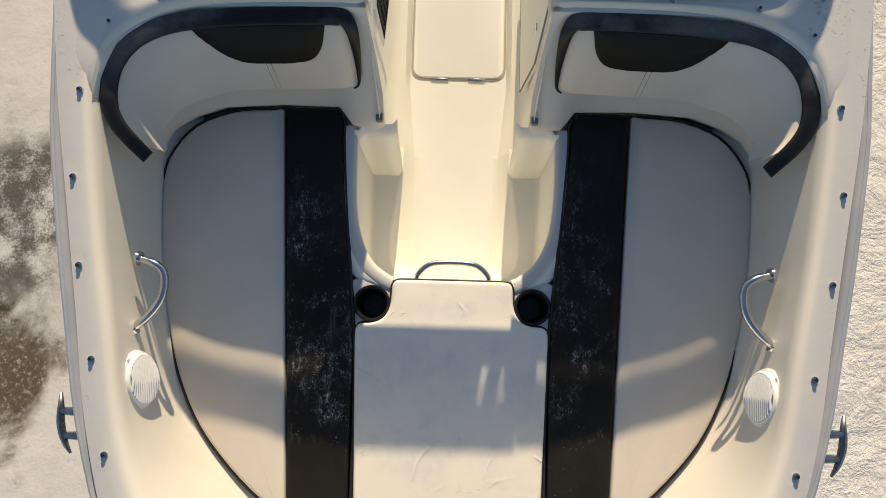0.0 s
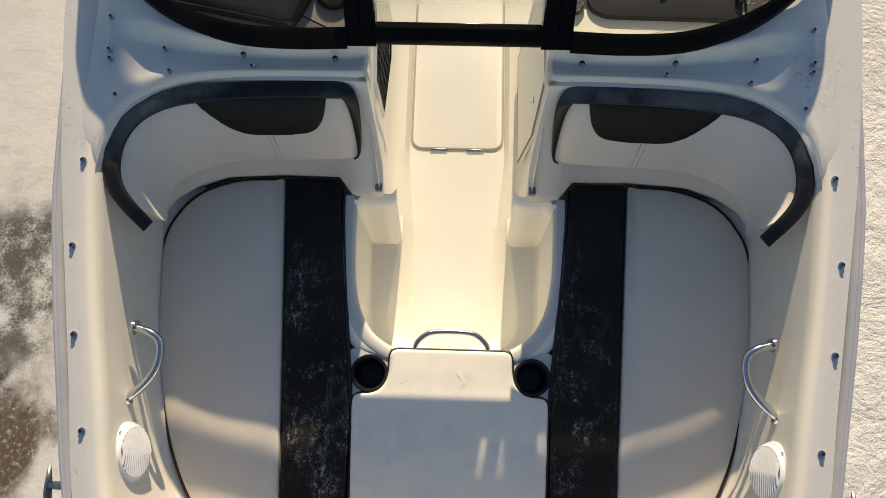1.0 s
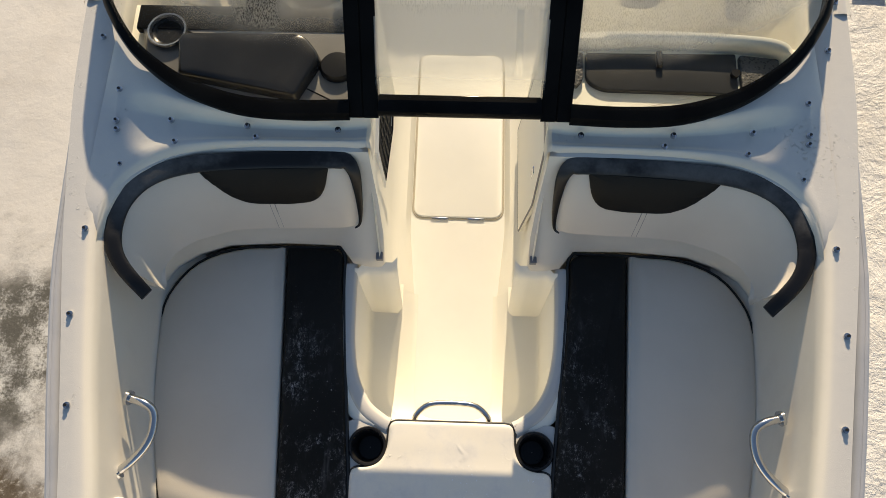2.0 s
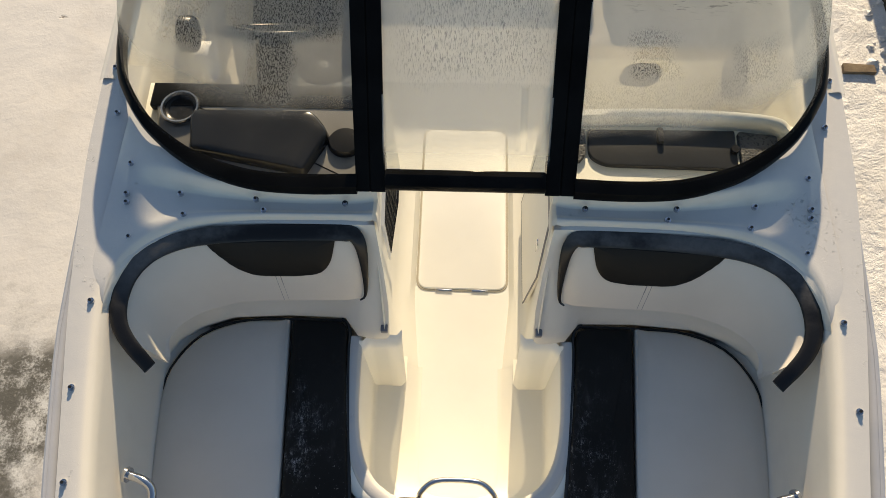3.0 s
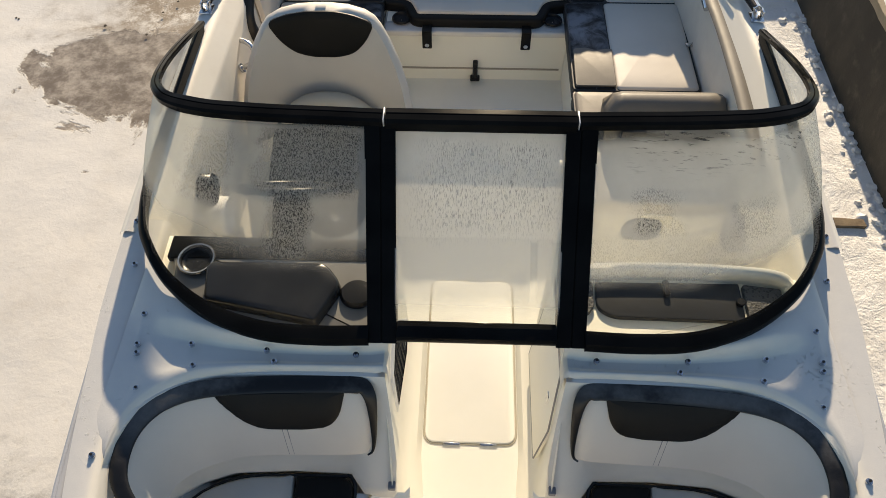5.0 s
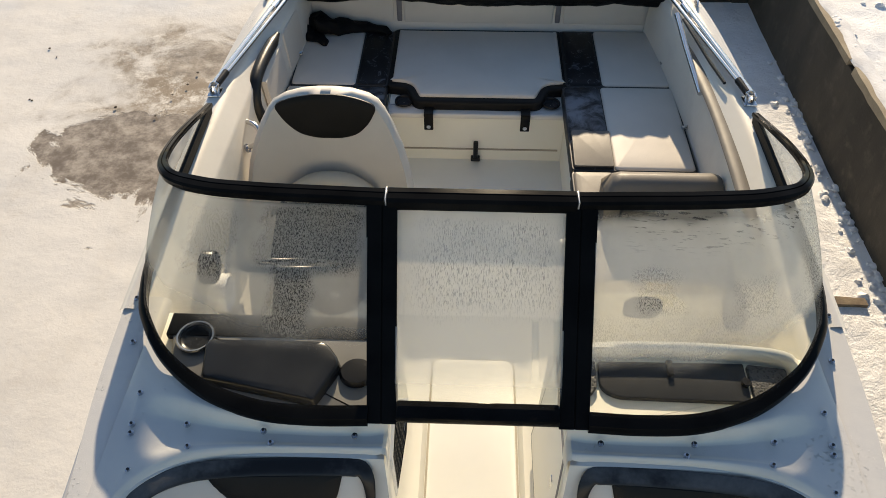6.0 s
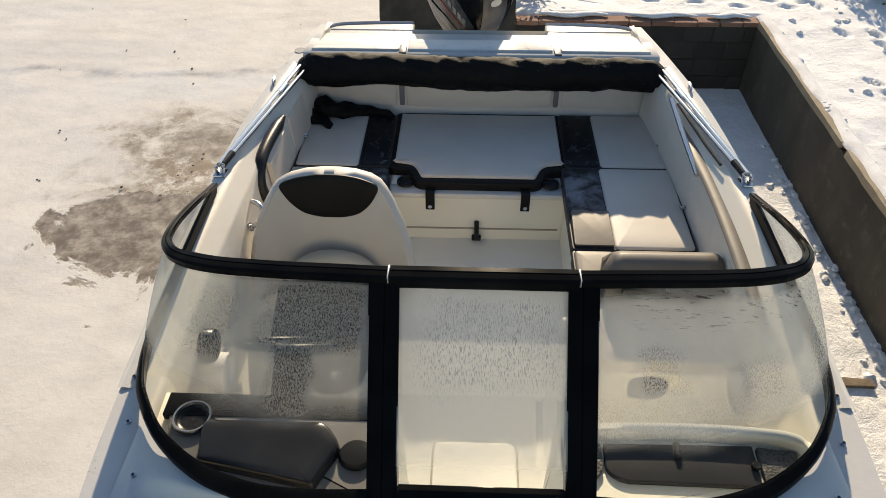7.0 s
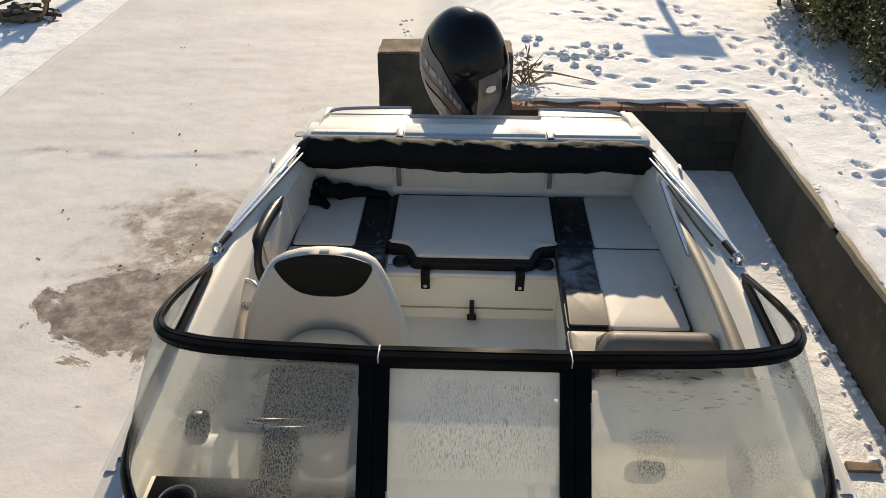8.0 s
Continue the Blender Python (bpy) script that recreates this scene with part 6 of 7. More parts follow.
# ---- folded sun-top ----
def bimini():
    top = thing("folded_bimini", (0, 3.95, 1.56), "folded sun-top in a black canvas boot on stainless poles", "bimini")
    n, m = 150, 26
    rings = []
    for i in range(n):
        f = i / (n - 1)
        x = -1.10 + 2.20 * f
        end = min(1.0, f / 0.035, (1 - f) / 0.035) ** 0.5
        y, z = 3.912 + 0.012 * math.sin(f * 9), 1.563 + 0.008 * math.sin(f * 5 + 1) - 0.02 * (2 * f - 1) ** 4
        ring = []
        for a in np.linspace(0, 2 * math.pi, m, endpoint=False):
            c, q = math.cos(a), math.sin(a)
            fold = noise.noise(Vector((x * 4 + 2 * q, c * 0.8, q * 0.8)))
            tuck = noise.noise(Vector((x * 11 + 3.5 * q, c * 1.5, 4.0)))
            crease = noise.noise(Vector((x * 24 + 6 * c, q * 1.6, 9.0)))
            r = (0.086 + 0.012 * fold + 0.012 * tuck + 0.007 * crease) * (0.4 + 0.6 * end)
            # loose cloth hangs down at the back
            hang = (0.13 + 0.03 * fold) * max(0.0, -q) ** 0.7 * max(0.0, c) * end
            ring.append((x, y + r * c, z + r * q * 1.05 - hang))
        rings.append(ring)
    part("boot", loft(rings, True, True), CANVAS, top, "wrinkled black canvas boot with bits of ice", angle=70)
    for s in (-1, 1):
        for dx, dz, r, y1 in ((0.0, 0.03, 0.0125, 3.86), (-0.025, 0.012, 0.0115, 3.83), (0.020, 0.02, 0.0115, 3.85)):
            part("pole", tube([(s * (1.243 + dx * 0.4), 2.79, 1.635 + dz * 0.3), (s * (1.065 + dx), y1, 1.578 + dz)], r, 10), CHROME, top, "stainless tube")
        part("slide_collar", tube([(s * 1.118, 3.53, 1.612), (s * 1.103, 3.63, 1.607)], 0.021, 10), CHROME, top)
        foot = box(s * 1.245 - 0.030, s * 1.245 + 0.030, 2.745, 2.815, sheer(2.78) + 0.002, sheer(2.78) + 0.012, 0.003)
        for d in (-0.016, 0.016):
            box(s * 1.245 + d - 0.004, s * 1.245 + d + 0.004, 2.76, 2.80, sheer(2.78) + 0.01, sheer(2.78) + 0.05, 0.002, foot)
        part("deck_mount", foot, CHROME, top, "stainless deck hinge")
        part("fork", tube([(s * 1.235, 2.80, 1.637), (s * 1.215, 2.90, 1.636)], 0.018, 10), BLACK_PLASTIC, top)
    part("brace", tube([(1.055, 3.55, 1.60), (1.065, 3.3, 1.56), (1.082, 2.96, 1.515)], 0.014, 10), CHROME, top, "stainless side brace")
    part("strap", tube([(1.08, 3.5, 1.60), (1.14, 3.12, 1.59), (1.165, 2.92, 1.605)], 0.008, 6), BLACK_PLASTIC, top)


bimini()


def rod_holder():
    r = thing("rod_holder", (-1.14, 4.15, 1.56), "flush grey rod holder cap in the stern deck", "rod holder")
    part("cap", tube([(-1.125, 4.15, 1.556), (-1.125, 4.15, 1.568)], 0.036, 20), GREY_TRIM, r)


rod_holder()


# ---- outboard motor ----
def outboard():
    motor = thing("outboard_motor", (-0.07, 5.2, 0.25), "gloss black outboard motor, steered over, with graphite side decals", "outboard motor")
    turn_m = Matrix.Translation((-0.142, 5.144, -0.233)) @ Matrix.Rotation(radians(36), 4, "Z") @ Matrix.Rotation(radians(6), 4, "X") @ Matrix.Diagonal((1.113, 1.05, 1.1235, 1))
    def section(z, w, f, b, sq):
        ring = []
        for a in np.linspace(0, 2 * math.pi, 40, endpoint=False):
            c, q = math.cos(a), math.sin(a)
            x = w * math.copysign(abs(c) ** sq, c)
            y = (b if q > 0 else f) * math.copysign(abs(q) ** sq, q)
            ring.append(turn_m @ Vector((x, y + 0.06, z)))
        return ring
    lev = [(1.30, 0.110, 0.15, 0.22, 0.80), (1.36, 0.145, 0.19, 0.28, 0.75), (1.46, 0.190, 0.235, 0.34, 0.72), (1.60, 0.232, 0.275, 0.385, 0.70), (1.74, 0.245, 0.268, 0.385, 0.70),
           (1.86, 0.224, 0.238, 0.360, 0.74), (1.95, 0.187, 0.198, 0.315, 0.80), (2.02, 0.140, 0.148, 0.25, 0.86), (2.06, 0.092, 0.095, 0.18, 0.92), (2.078, 0.035, 0.04, 0.09, 1.0)]
    fine = crv(lev, 34)
    part("cowl", loft([section(*r) for r in fine], True, True), COWL, motor, angle=60)
    def skin(low, high, out, name, mat, label="", n=22, m=9):
        """A decal that follows the cowl between two lines of (degrees round it, height); 180 is port, 270 the front."""
        def at(deg, z, k):
            w, f, b, sq = (np.interp(z, fine[:, 0], fine[:, i]) for i in (1, 2, 3, 4))
            c, q = math.cos(radians(deg)), math.sin(radians(deg))
            x = (w + k) * math.copysign(abs(c) ** sq, c)
            y = ((b if q > 0 else f) + k) * math.copysign(abs(q) ** sq, q)
            return turn_m @ Vector((x, y + 0.06, z))
        lo, hi = crv(low, n), crv(high, n)
        part(name, loft([[at(*(p + (q - p) * g), out) for g in np.linspace(0, 1, m)] for p, q in zip(lo, hi)]), mat, motor, label, angle=70)
    skin([(150, 1.66), (185, 1.56), (215, 1.47), (246, 1.42)], [(150, 1.90), (185, 1.80), (215, 1.68), (242, 1.53)], 0.005, "side_decal", COWL_GREY, "graphite side decal")
    skin([(165, 1.50), (200, 1.42), (236, 1.36)], [(160, 1.60), (200, 1.50), (238, 1.395)], 0.005, "lower_decal", COWL_GREY, "graphite lower decal")
    for i in range(7):
        a, z = 166 + i * 9.0, 1.735 - i * 0.030
        skin([(a, z), (a + 6.0, z - 0.018)], [(a, z + 0.042), (a + 6.0, z + 0.024)], 0.008, "letter_bar", DULL_SILVER, n=5, m=4)
    skin([(158, 1.70), (195, 1.59), (236, 1.475)], [(158, 1.71), (195, 1.60), (236, 1.483)], 0.008, "red_stripe", RED_DECAL, "thin red stripe", m=3)
    skin([(255, 1.40), (270, 1.39), (288, 1.42)], [(256, 1.75), (270, 1.77), (283, 1.79)], 0.005, "front_decal", COWL_GREY, "graphite front panel")
    skin([(270 + 4.2 * math.cos(t), 1.675 + 0.022 * math.sin(t)) for t in np.linspace(math.pi, 2 * math.pi, 12)], [(270 + 4.2 * math.cos(t), 1.675 + 0.022 * math.sin(t)) for t in np.linspace(math.pi, 0, 12)], 0.009, "badge", SILVER, "round silver badge", n=12, m=5)
    part("waist", tube([turn_m @ Vector((0, 0.10, z)) for z in (1.34, 1.15, 0.95, 0.75, 0.55)], [0.15, 0.10, 0.085, 0.075, 0.06], 18), COWL, motor)
    part("gearcase", tube([turn_m @ Vector((0, y, 0.46)) for y in (-0.12, 0.0, 0.2, 0.34)], [0.02, 0.055, 0.055, 0.035], 14), COWL, motor)
    part("bracket", box(-0.16, 0.04, 4.50, 5.08, 0.95, 1.32, 0.02), BLACK_PLASTIC, motor)


outboard()


# ---- trailer under the hull ----
def trailer():
    tr = thing("boat_trailer", (0, 2.2, 0), "galvanised boat trailer carrying the hull", "trailer")
    for s in (-1, 1):
        part("frame_rail", box(s * 0.62 - 0.04, s * 0.62 + 0.04, -0.6, 4.6, 0.34, 0.44, 0.01), GALVANISED, tr)
        part("bunk", box(s * 0.45 - 0.05, s * 0.45 + 0.05, 0.6, 4.4, 0.42, 0.66, 0.01), WOOD, tr)
        for y in (2.6, 3.3):
            wheel = part("wheel", tube([(s * 0.80, y, 0.31), (s * 1.0, y, 0.31)], 0.31, 28), RUBBER, tr)
            part("rim", tube([(s * 0.985, y, 0.31), (s * 1.005, y, 0.31)], 0.19, 20), GALVANISED, wheel)
            part("axle", tube([(s * 0.6, y, 0.33), (s * 0.82, y, 0.31)], 0.03, 10), GALVANISED, tr)
    for y in (-0.5, 1.2, 4.4):
        part("crossbar", box(-0.66, 0.66, y - 0.04, y + 0.04, 0.35, 0.43, 0.01), GALVANISED, tr)


trailer()


def console_details():
    """Storage net in the port console and the cupboard door in the starboard one."""
    net = thing("storage_net", (-0.27, 1.15, 1.2), "white-framed opening with black net in the port console", "net")
    hole = [(-0.2755, 1.257, 1.46), (-0.2728, 1.065, 1.40), (-0.2703, 1.057, 1.13), (-0.2540, 1.303, 1.13), (-0.2495, 1.40, 1.22)]
    mid = np.mean(np.array(hole), axis=0)

    def ring(q, dx):
        return [(mid[0] + (x - mid[0]) * q + dx, mid[1] + (y - mid[1]) * q, mid[2] + (z - mid[2]) * q) for x, y, z in hole]
    part("frame", loft([ring(1.0, -0.010), ring(1.0, 0.0), ring(0.86, 0.001), ring(0.86, -0.008)], True), WHITE_PLASTIC, net)
    # no hollow behind the net: a black sheet gives the recess its shade
    part("back", loft([ring(0.88, -0.010), ring(0.88, -0.006)], True, True), DASH_BLACK, net, "black plate for the shade of the recess")
    web = part("web", tube(ring(0.87, -0.001) + ring(0.87, -0.001)[:1], 0.004, 6), BLACK_PLASTIC, net, "black net")
    a, b, c, d = [np.array(p) for p in ring(0.87, 0.0)[:4]]
    for f in np.linspace(0.1, 0.9, 7):
        part("cord", tube([tuple(a + (d - a) * f), tuple(b + (c - b) * f)], 0.0025, 5), PIPING, web)
    for f in np.linspace(0.15, 0.85, 5):
        part("cord", tube([tuple(a + (b - a) * f), tuple(d + (c - d) * f)], 0.0025, 5), PIPING, web)
    door = thing("cupboard_door", (0.27, 1.15, 1.1), "cream cupboard door in the starboard console", "door")
    fr = [(0.272, 0.965, 1.22), (0.284, 1.04, 1.50), (0.286, 1.42, 1.50), (0.250, 1.42, 0.92), (0.249, 0.975, 0.92)]
    rings = [[(x + 0.006, y, z) for x, y, z in fr], [(x - 0.010, y, z) for x, y, z in fr]]
    leaf = part("leaf", loft(rings, True, True), LINER, door)
    part("edge", tube([(x - 0.008, y, z) for x, y, z in fr] + [(fr[0][0] - 0.008, *fr[0][1:])], 0.0035, 6), GREY_TRIM, leaf)
    part("latch", box(0.258, 0.268, 1.05, 1.08, 1.24, 1.30, 0.004), CHROME, leaf, "small latch")


console_details()


def cockpit_speaker(x, y, z, r, label, material, group):
    """Round loudspeaker on the cockpit's side wall."""
    sp = thing("loudspeaker", (x, y, z - r), label, "speaker", group)
    s = -1 if x < 0 else 1
    def ring(q, h, n=28):
        return [(x - s * h, y + q * math.cos(a), z + q * math.sin(a)) for a in np.linspace(0, 2 * math.pi, n, endpoint=False)]
    part("rim", loft([ring(r, -0.05), ring(r, 0.012), ring(r * 0.92, 0.020), ring(r * 0.80, 0.018), ring(r * 0.78, 0.010)], True), material, sp)
    part("cone_cover", loft([ring(r * 0.79, 0.010), ring(0.002, 0.016)], True), material, sp)


cockpit_speaker(-1.09, 1.93, 1.16, 0.085, "round white loudspeaker on the port cockpit wall", WHITE_PLASTIC, "cockpit speakers")
cockpit_speaker(-1.09, 1.89, 1.38, 0.07, "round black vent on the port cockpit wall", BLACK_PLASTIC, "cockpit speakers")
cockpit_speaker(1.09, 1.89, 1.175, 0.085, "round grey loudspeaker on the starboard cockpit wall", GREY_TRIM, "cockpit speakers")


def seat_cubby():
    """Black plate on the front of the passenger seat base, for the shade inside an open cubby."""
    ring = [(0.745 + 0.085 * math.copysign(abs(math.cos(a)) ** 0.7, math.cos(a)), 1.07 + 0.075 * math.copysign(abs(math.sin(a)) ** 0.7, math.sin(a))) for a in np.linspace(0, 2 * math.pi, 28, endpoint=False)]
    part("cubby", loft([[(x, 1.982, z) for x, z in ring], [(x, 1.972, z) for x, z in ring]], True, True), BLACK_PLASTIC, boat, "black plate standing for the shaded storage opening in the seat base")


seat_cubby()


# ---- yard and bank: loose things ----
def plank():
    p = thing("wood_plank", (2.4, 2.89, 0), "short weathered board lying in the snow by the wall", "plank")
    part("board", wavy_bar(2.30, 2.49, 2.85, 2.91, -0.012, 0.022, 3, 0.010, 2), WOOD, p)


plank()


def snow_lumps(name, count, where, label, seed, sizes):
    rng = random.Random(seed)
    bm = bmesh.new()
    for _ in range(count):
        x, y, z = where(rng)
        r = rng.uniform(*sizes)
        own = bmesh.new()
        bmesh.ops.create_icosphere(own, subdivisions=2, radius=r)
        for v in own.verts:
            q = v.co / r * 1.3 + Vector((x * 9, y * 9, 0))
            v.co *= 1 + 0.5 * noise.noise(q) + 0.22 * noise.noise(q * 2.3)
            v.co.z *= 0.62
        merge(own, bm, Matrix.Translation((x, y, z + r * 0.2)) @ Matrix.Rotation(rng.uniform(0, 6), 4, "Z"))
    return tagged(part(name, bm, SNOW_LUMP), label, "snow", kind="stuff")


snow_lumps("snow_clods", 150, lambda r: (WALL_X - abs(r.gauss(0.02, 0.07)), r.uniform(0.2, 5.6), 0.0), "crumbled snow clods along the foot of the wall", 3, (0.008, 0.034))
snow_lumps("bank_clods", 120, lambda r: (r.uniform(2.95, 4.8), r.uniform(2.2, 7.2), UPPER + 0.0), "scattered snow clods on the trodden bank", 4, (0.012, 0.035))
snow_lumps("wall_edge_snow", 170, lambda r: (WALL_X + 0.08 + r.gauss(0, 0.018), r.uniform(0.5, WALL_Y + 0.1), UPPER + 0.01), "ragged snow edge along the wall coping", 5, (0.015, 0.035))
snow_lumps("heaped_clods", 26, lambda r: (r.gauss(1.15, 0.35), r.gauss(8.0, 0.3), UPPER), "clods of snow beside the dead weeds", 6, (0.025, 0.065))
snow_lumps("verge_clods", 90, lambda r: (-1.15 + abs(r.gauss(0, 0.35)) * 0.5 - 0.05 * r.random(), r.uniform(6.7, 11.5), 0.0), "small clods of snow along the edge of the road", 8, (0.01, 0.03))


def coping_snow():
    """Snow that has crept over the back of the wall coping."""
    pts = [(WALL_X + 0.075 + 0.03 * noise.noise(Vector((y * 2.3, 0, 0))), y, UPPER + 0.012) for y in np.linspace(0.3, WALL_Y + 0.1, 90)]
    bm = tube(pts, [0.062 + 0.022 * noise.noise(Vector((p[1] * 5.0, 3, 0))) for p in pts], 10, flat=0.42)
    tagged(part("coping_snow", bm, SNOW_LUMP), "uneven ridge of snow along the wall coping", "snow", kind="stuff")


coping_snow()


def cap_snow():
    """Thin snow left along the brick cap."""
    bm = bmesh.new()
    for a, b in ((0.55, 1.25), (1.42, 2.10), (2.2, 2.6)):
        pts = [(a + (b - a) * f, WALL_Y + 0.10 + 0.02 * math.sin(f * 9 + a), UPPER + 0.022) for f in np.linspace(0, 1, 14)]
        tube(pts, [0.012 + 0.035 * math.sin(math.pi * f) for f in np.linspace(0.05, 0.95, 14)], 10, bm, flat=0.5)
    tagged(part("cap_snow", bm, SNOW_LUMP), "thin strips of snow on the brick wall cap", "snow", kind="stuff")


cap_snow()


def dead_weeds():
    """Broken brown stems behind the motor."""
    w = thing("dead_weeds", (0.55, 7.2, UPPER), "clump of dead brown weeds with a long fallen stem", "weeds")
    rng = random.Random(11)
    for i in range(16):
        a, l = rng.uniform(0, 6.28), rng.uniform(0.15, 0.42)
        d = Vector((math.cos(a) * 0.7, math.sin(a) * 0.5, rng.uniform(0.3, 1.0))).normalized()
        p = Vector((0.52 + rng.gauss(0, 0.07), 7.2 + rng.gauss(0, 0.07), UPPER - 0.02))
        part("stem", tube([p, p + d * l * 0.5 + Vector((0, 0, 0.02)), p + d * l], [0.008, 0.006, 0.003], 6), TWIG, w)
    part("fallen_stem", tube([(0.5, 7.25, UPPER + 0.1), (0.85, 7.3, UPPER + 0.06), (1.25, 7.1, UPPER + 0.05)], [0.014, 0.011, 0.004], 7), TWIG, w)
    bm = bmesh.new()
    for i in range(110):
        p = Vector((0.52 + rng.gauss(0, 0.11), 7.2 + rng.gauss(0, 0.10), UPPER + abs(rng.gauss(0.14, 0.10))))
        d = Vector((rng.gauss(0, 1), rng.gauss(0, 1), rng.gauss(0, 0.5))).normalized()
        e = d.cross(Vector((rng.gauss(0, 1), rng.gauss(0, 1), 1))).normalized()
        l, wd = rng.uniform(0.03, 0.07), rng.uniform(0.008, 0.018)
        bm.faces.new([bm.verts.new(p + v) for v in (-d * l, e * wd, d * l, -e * wd)])
    part("dry_leaves", bm, DRY_LEAF, w, "curled straw-brown leaves")


dead_weeds()


def evergreen(x, y, z, rx, ry, h, seed, count, label):
    """A dense evergreen: stems and very many small leaves with an uneven outline."""
    bush = thing("evergreen_shrub", (x, y, z), label, "shrub", "shrubs on the bank")
    rng = random.Random(seed)
    wood = bmesh.new()
    clumps = []
    for i in range(34):
        a, q = rng.uniform(0, 6.28), rng.random() ** 0.5
        tip = Vector((x + rx * q * math.cos(a), y + ry * q * math.sin(a), z + h * rng.uniform(0.25, 1.0) * (1.05 - 0.45 * q * q)))
        foot = Vector((x + rng.gauss(0, 0.12), y + rng.gauss(0, 0.12), z - 0.05))
        mid = foot.lerp(tip, 0.5) + Vector((rng.gauss(0, 0.1), rng.gauss(0, 0.1), 0.1))
        tube([foot, mid, tip], [0.03, 0.018, 0.006], 6, wood)
        clumps += [(tip, rng.uniform(0.16, 0.34)), (mid.lerp(tip, 0.6), rng.uniform(0.14, 0.28))]
    part("stems", wood, BARK_DARK, bush)
    verts, faces = [], []
    for i in range(count):
        c, r = rng.choice(clumps)
        d = Vector((rng.gauss(0, 1), rng.gauss(0, 1), rng.gauss(0, 1))).normalized()
        p = c + d * r * rng.random() ** 0.4
        if p.z < z:
            continue
        u = (d + Vector((rng.gauss(0, 0.7), rng.gauss(0, 0.7), rng.gauss(0, 0.7)))).normalized()
        v = u.cross(Vector((rng.gauss(0, 1), rng.gauss(0, 1), rng.gauss(0, 1)))).normalized()
        n = u.cross(v)
        l, wd = rng.uniform(0.022, 0.042), rng.uniform(0.010, 0.018)
        k = len(verts)
        verts += [p - u * l, p + v * wd + n * 0.004, p + u * l, p - v * wd + n * 0.004]
        faces += [(k, k + 1, k + 2), (k, k + 2, k + 3)]
    me = bpy.data.meshes.new("leaves")
    me.from_pydata([tuple(p) for p in verts], [], faces)
    place("leaves", me, LEAF, bush, "small glossy dark green leaves", smooth=False)


evergreen(4.42, 9.75, UPPER, 0.8, 0.8, 0.95, 21, 13000, "dense dark evergreen shrub at the edge of the bank")
evergreen(4.6, 8.5, UPPER, 0.8, 0.8, 0.95, 22, 13000, "dense evergreen shrub, mostly in its own shade")
evergreen(4.86, 7.35, UPPER, 0.85, 0.8, 0.85, 23, 12000, "low spreading evergreen shrub beside the bank")
evergreen(5.6, 8.9, UPPER, 0.9, 0.9, 1.2, 24, 9000, "taller evergreen shrub behind the others")


def sign_on_pole():
    """The sign whose shadow lies across the bank."""
    h, k = 3.4, math.tan(SUN_UP)
    base_y = 8.33 + (h - UPPER) / k
    base_x = 2.46 + (h - UPPER) / k * math.tan(SUN_SIDE)
    sg = thing("yard_sign", (base_x, base_y, UPPER), "plain flat sign board on a single steel post", "sign")
    part("post", tube([(base_x, base_y, 0.2), (base_x, base_y, h + 0.1)], 0.055, 14), GALVANISED, sg)
    part("board", box(base_x - 0.44, base_x + 0.44, base_y - 0.02, base_y + 0.01, h - 0.16, h + 0.16, 0.005), GREY_TRIM, sg)


sign_on_pole()


def utility_pole():
    x, y = -6.52, 21.0
    p = thing("utility_pole", (x, y, 0), "tall round wooden pole beside the road", "pole")
    part("shaft", tube([(x, y, -0.3), (x, y, 3.0), (x, y, 6.6)], [0.15, 0.13, 0.11], 16), WOOD, p)


utility_pole()


def log_pile():
    lp = thing("log_pile", (-7.2, 11.3, 0), "dark broken logs half buried in snow", "logs")
    rng = random.Random(5)
    for i in range(26):
        d = Vector((rng.gauss(0, 1), rng.gauss(0, 0.7), rng.gauss(0, 0.25))).normalized() * rng.uniform(0.08, 0.26)
        c = Vector((-7.25 + rng.gauss(0, 0.2), 11.3 + rng.gauss(0, 0.22), 0.06 + abs(rng.gauss(0, 0.12))))
        r = rng.uniform(0.015, 0.045)
        bend = Vector((rng.gauss(0, 0.03), rng.gauss(0, 0.03), rng.gauss(0, 0.02)))
        if i < 5:
            r, d = r * 2.2 + 0.02, d * 1.1
            c = Vector((c.x - 0.12, c.y, 0.05 + 0.05 * (i % 3)))
        part("log", tube([c - d, c + bend, c + d], [r, r * 1.1, r * 0.6], 8), BARK_DARK if i % 3 else TWIG, lp)


log_pile()


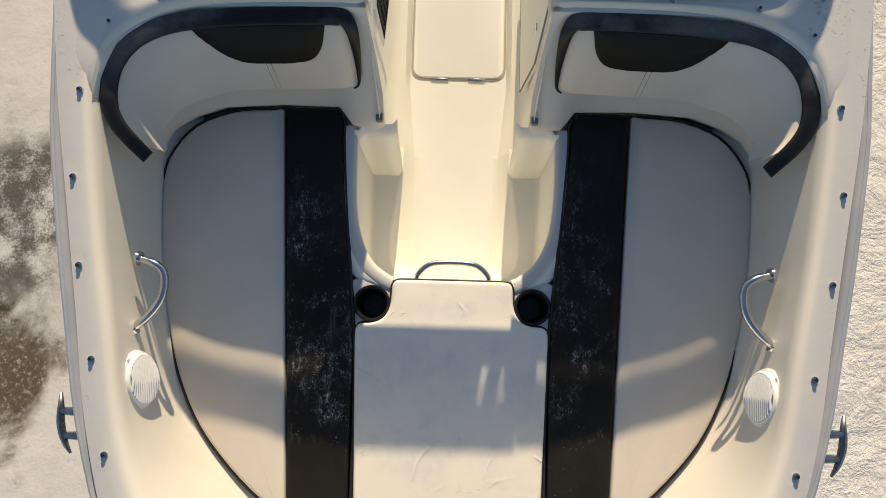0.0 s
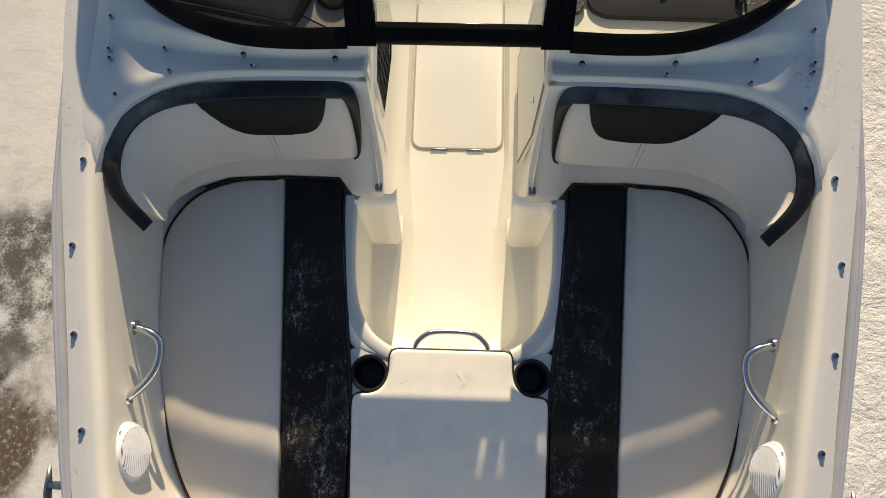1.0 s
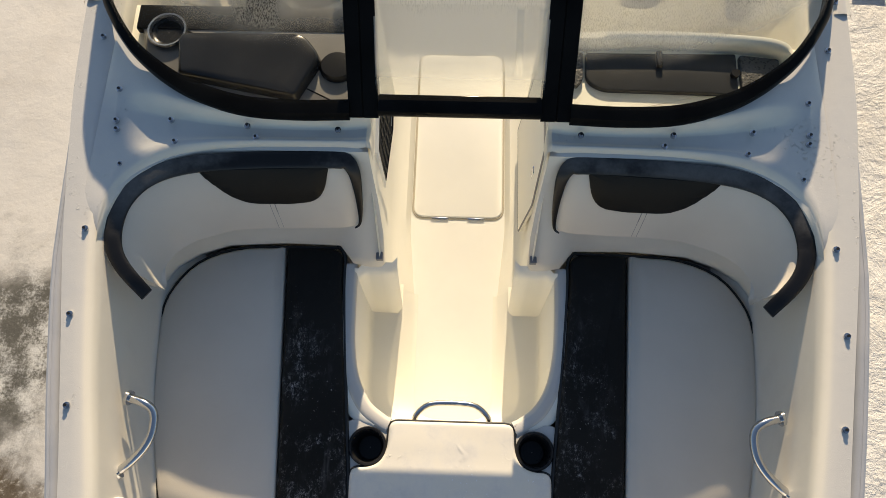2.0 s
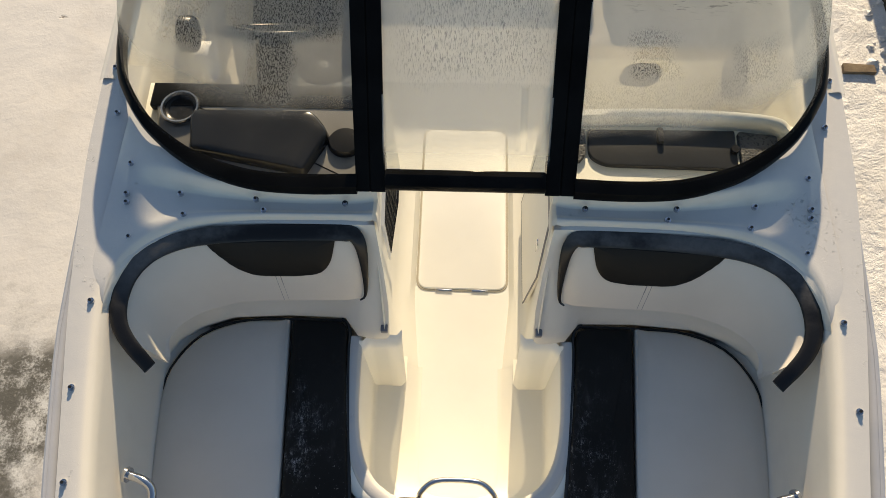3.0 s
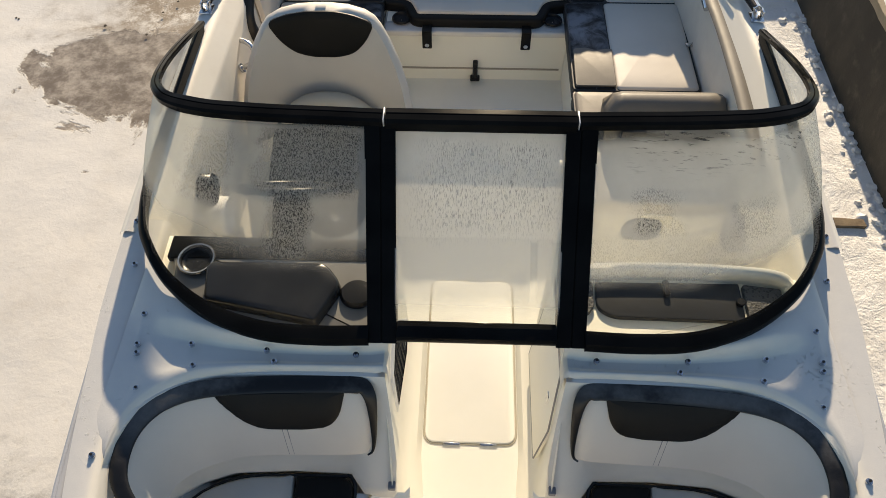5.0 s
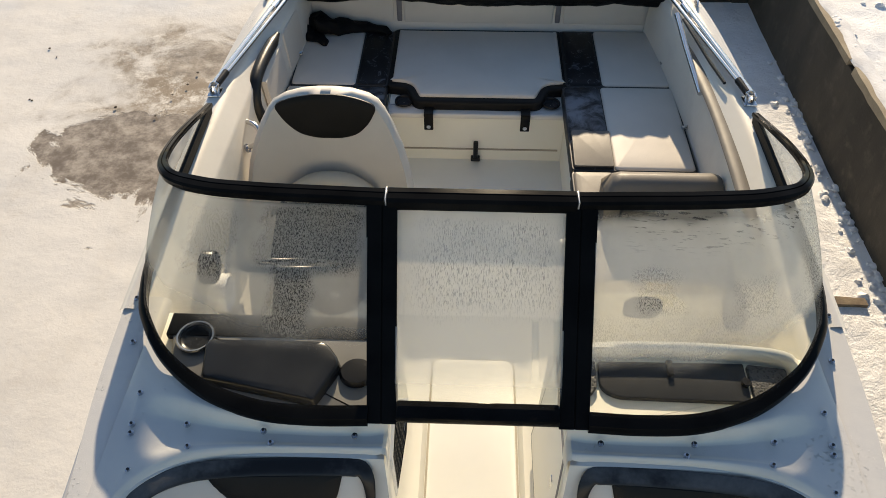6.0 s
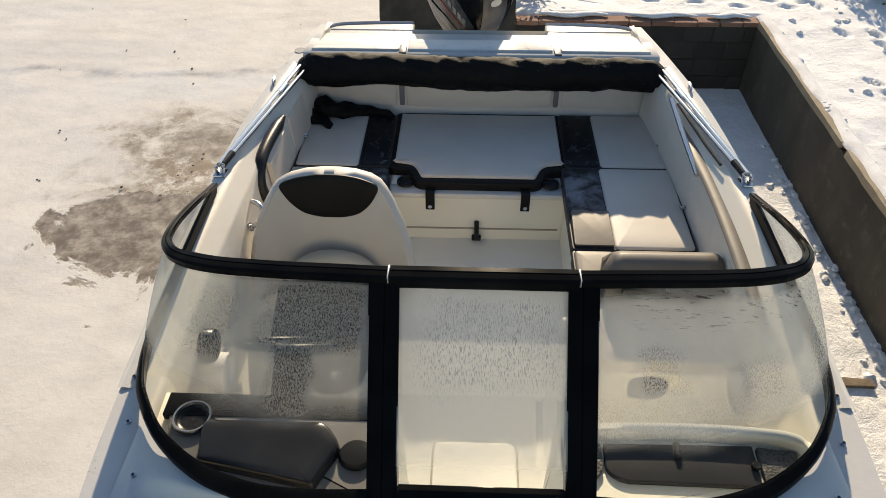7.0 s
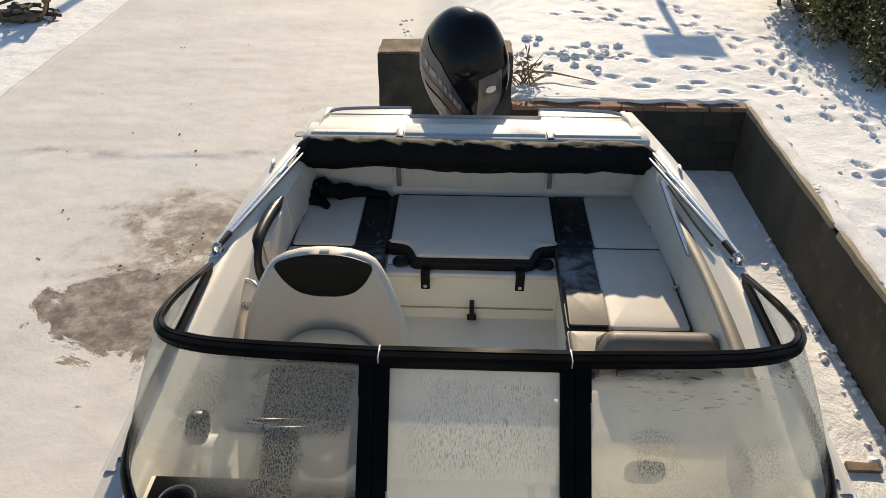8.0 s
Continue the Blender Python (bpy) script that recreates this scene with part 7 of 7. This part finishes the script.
def pebbles():
    rng = random.Random(9)
    bm = bmesh.new()
    for _ in range(34):
        x, y = rng.uniform(-6.5, -2.0), rng.uniform(4.6, 10.5)
        r = rng.uniform(0.006, 0.016)
        own = bmesh.new()
        bmesh.ops.create_icosphere(own, subdivisions=1, radius=r)
        for v in own.verts:
            v.co *= 1 + 0.3 * noise.noise(v.co / r * 2)
            v.co.z *= 0.6
        merge(own, bm, Matrix.Translation((x, y, 0.006 + 0.02 * noise.noise(Vector((x, y, 0)) * 1.3))))
    tagged(part("grit_stones", bm, BARK_DARK), "scattered dark grit and small stones on the snow", "stones", kind="stuff")


pebbles()


# ---- single blocks and bricks ----
def course_pieces():
    rng = random.Random(2)
    shapes = []
    for k in range(4):
        own = box(-0.5, 0.5, -0.5, 0.5, -0.5, 0.5)
        bmesh.ops.bevel(own, geom=own.edges[:], offset=0.05, segments=1, affect="EDGES")
        for v in own.verts:
            v.co += Vector((rng.gauss(0, 0.018), rng.gauss(0, 0.02), rng.gauss(0, 0.02)))
        bmesh.ops.recalc_face_normals(own, faces=own.faces[:])
        me = bpy.data.meshes.new("block")
        own.to_mesh(me)
        own.free()
        shapes.append(me)
    bricks = []
    for me in shapes:
        twin = me.copy()
        twin.name = "brick"
        twin.materials.append(BRICK)
        bricks.append(twin)
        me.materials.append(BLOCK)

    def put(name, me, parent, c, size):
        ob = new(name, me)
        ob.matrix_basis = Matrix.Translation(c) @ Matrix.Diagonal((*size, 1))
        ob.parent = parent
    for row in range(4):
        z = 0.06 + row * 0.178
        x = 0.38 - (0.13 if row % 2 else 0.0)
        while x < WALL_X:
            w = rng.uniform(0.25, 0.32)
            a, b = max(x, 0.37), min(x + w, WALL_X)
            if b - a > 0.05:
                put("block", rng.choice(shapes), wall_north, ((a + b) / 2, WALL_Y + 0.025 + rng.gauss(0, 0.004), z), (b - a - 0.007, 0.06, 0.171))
            x += w
    x = 0.37
    while x < WALL_X - 0.12:
        w = 0.215
        put("brick", rng.choice(bricks), wall_north, (x + w / 2, WALL_Y + 0.045 + rng.gauss(0, 0.003), UPPER - 0.018 + rng.gauss(0, 0.002)), (w - 0.008, 0.13, 0.042))
        x += w


course_pieces()
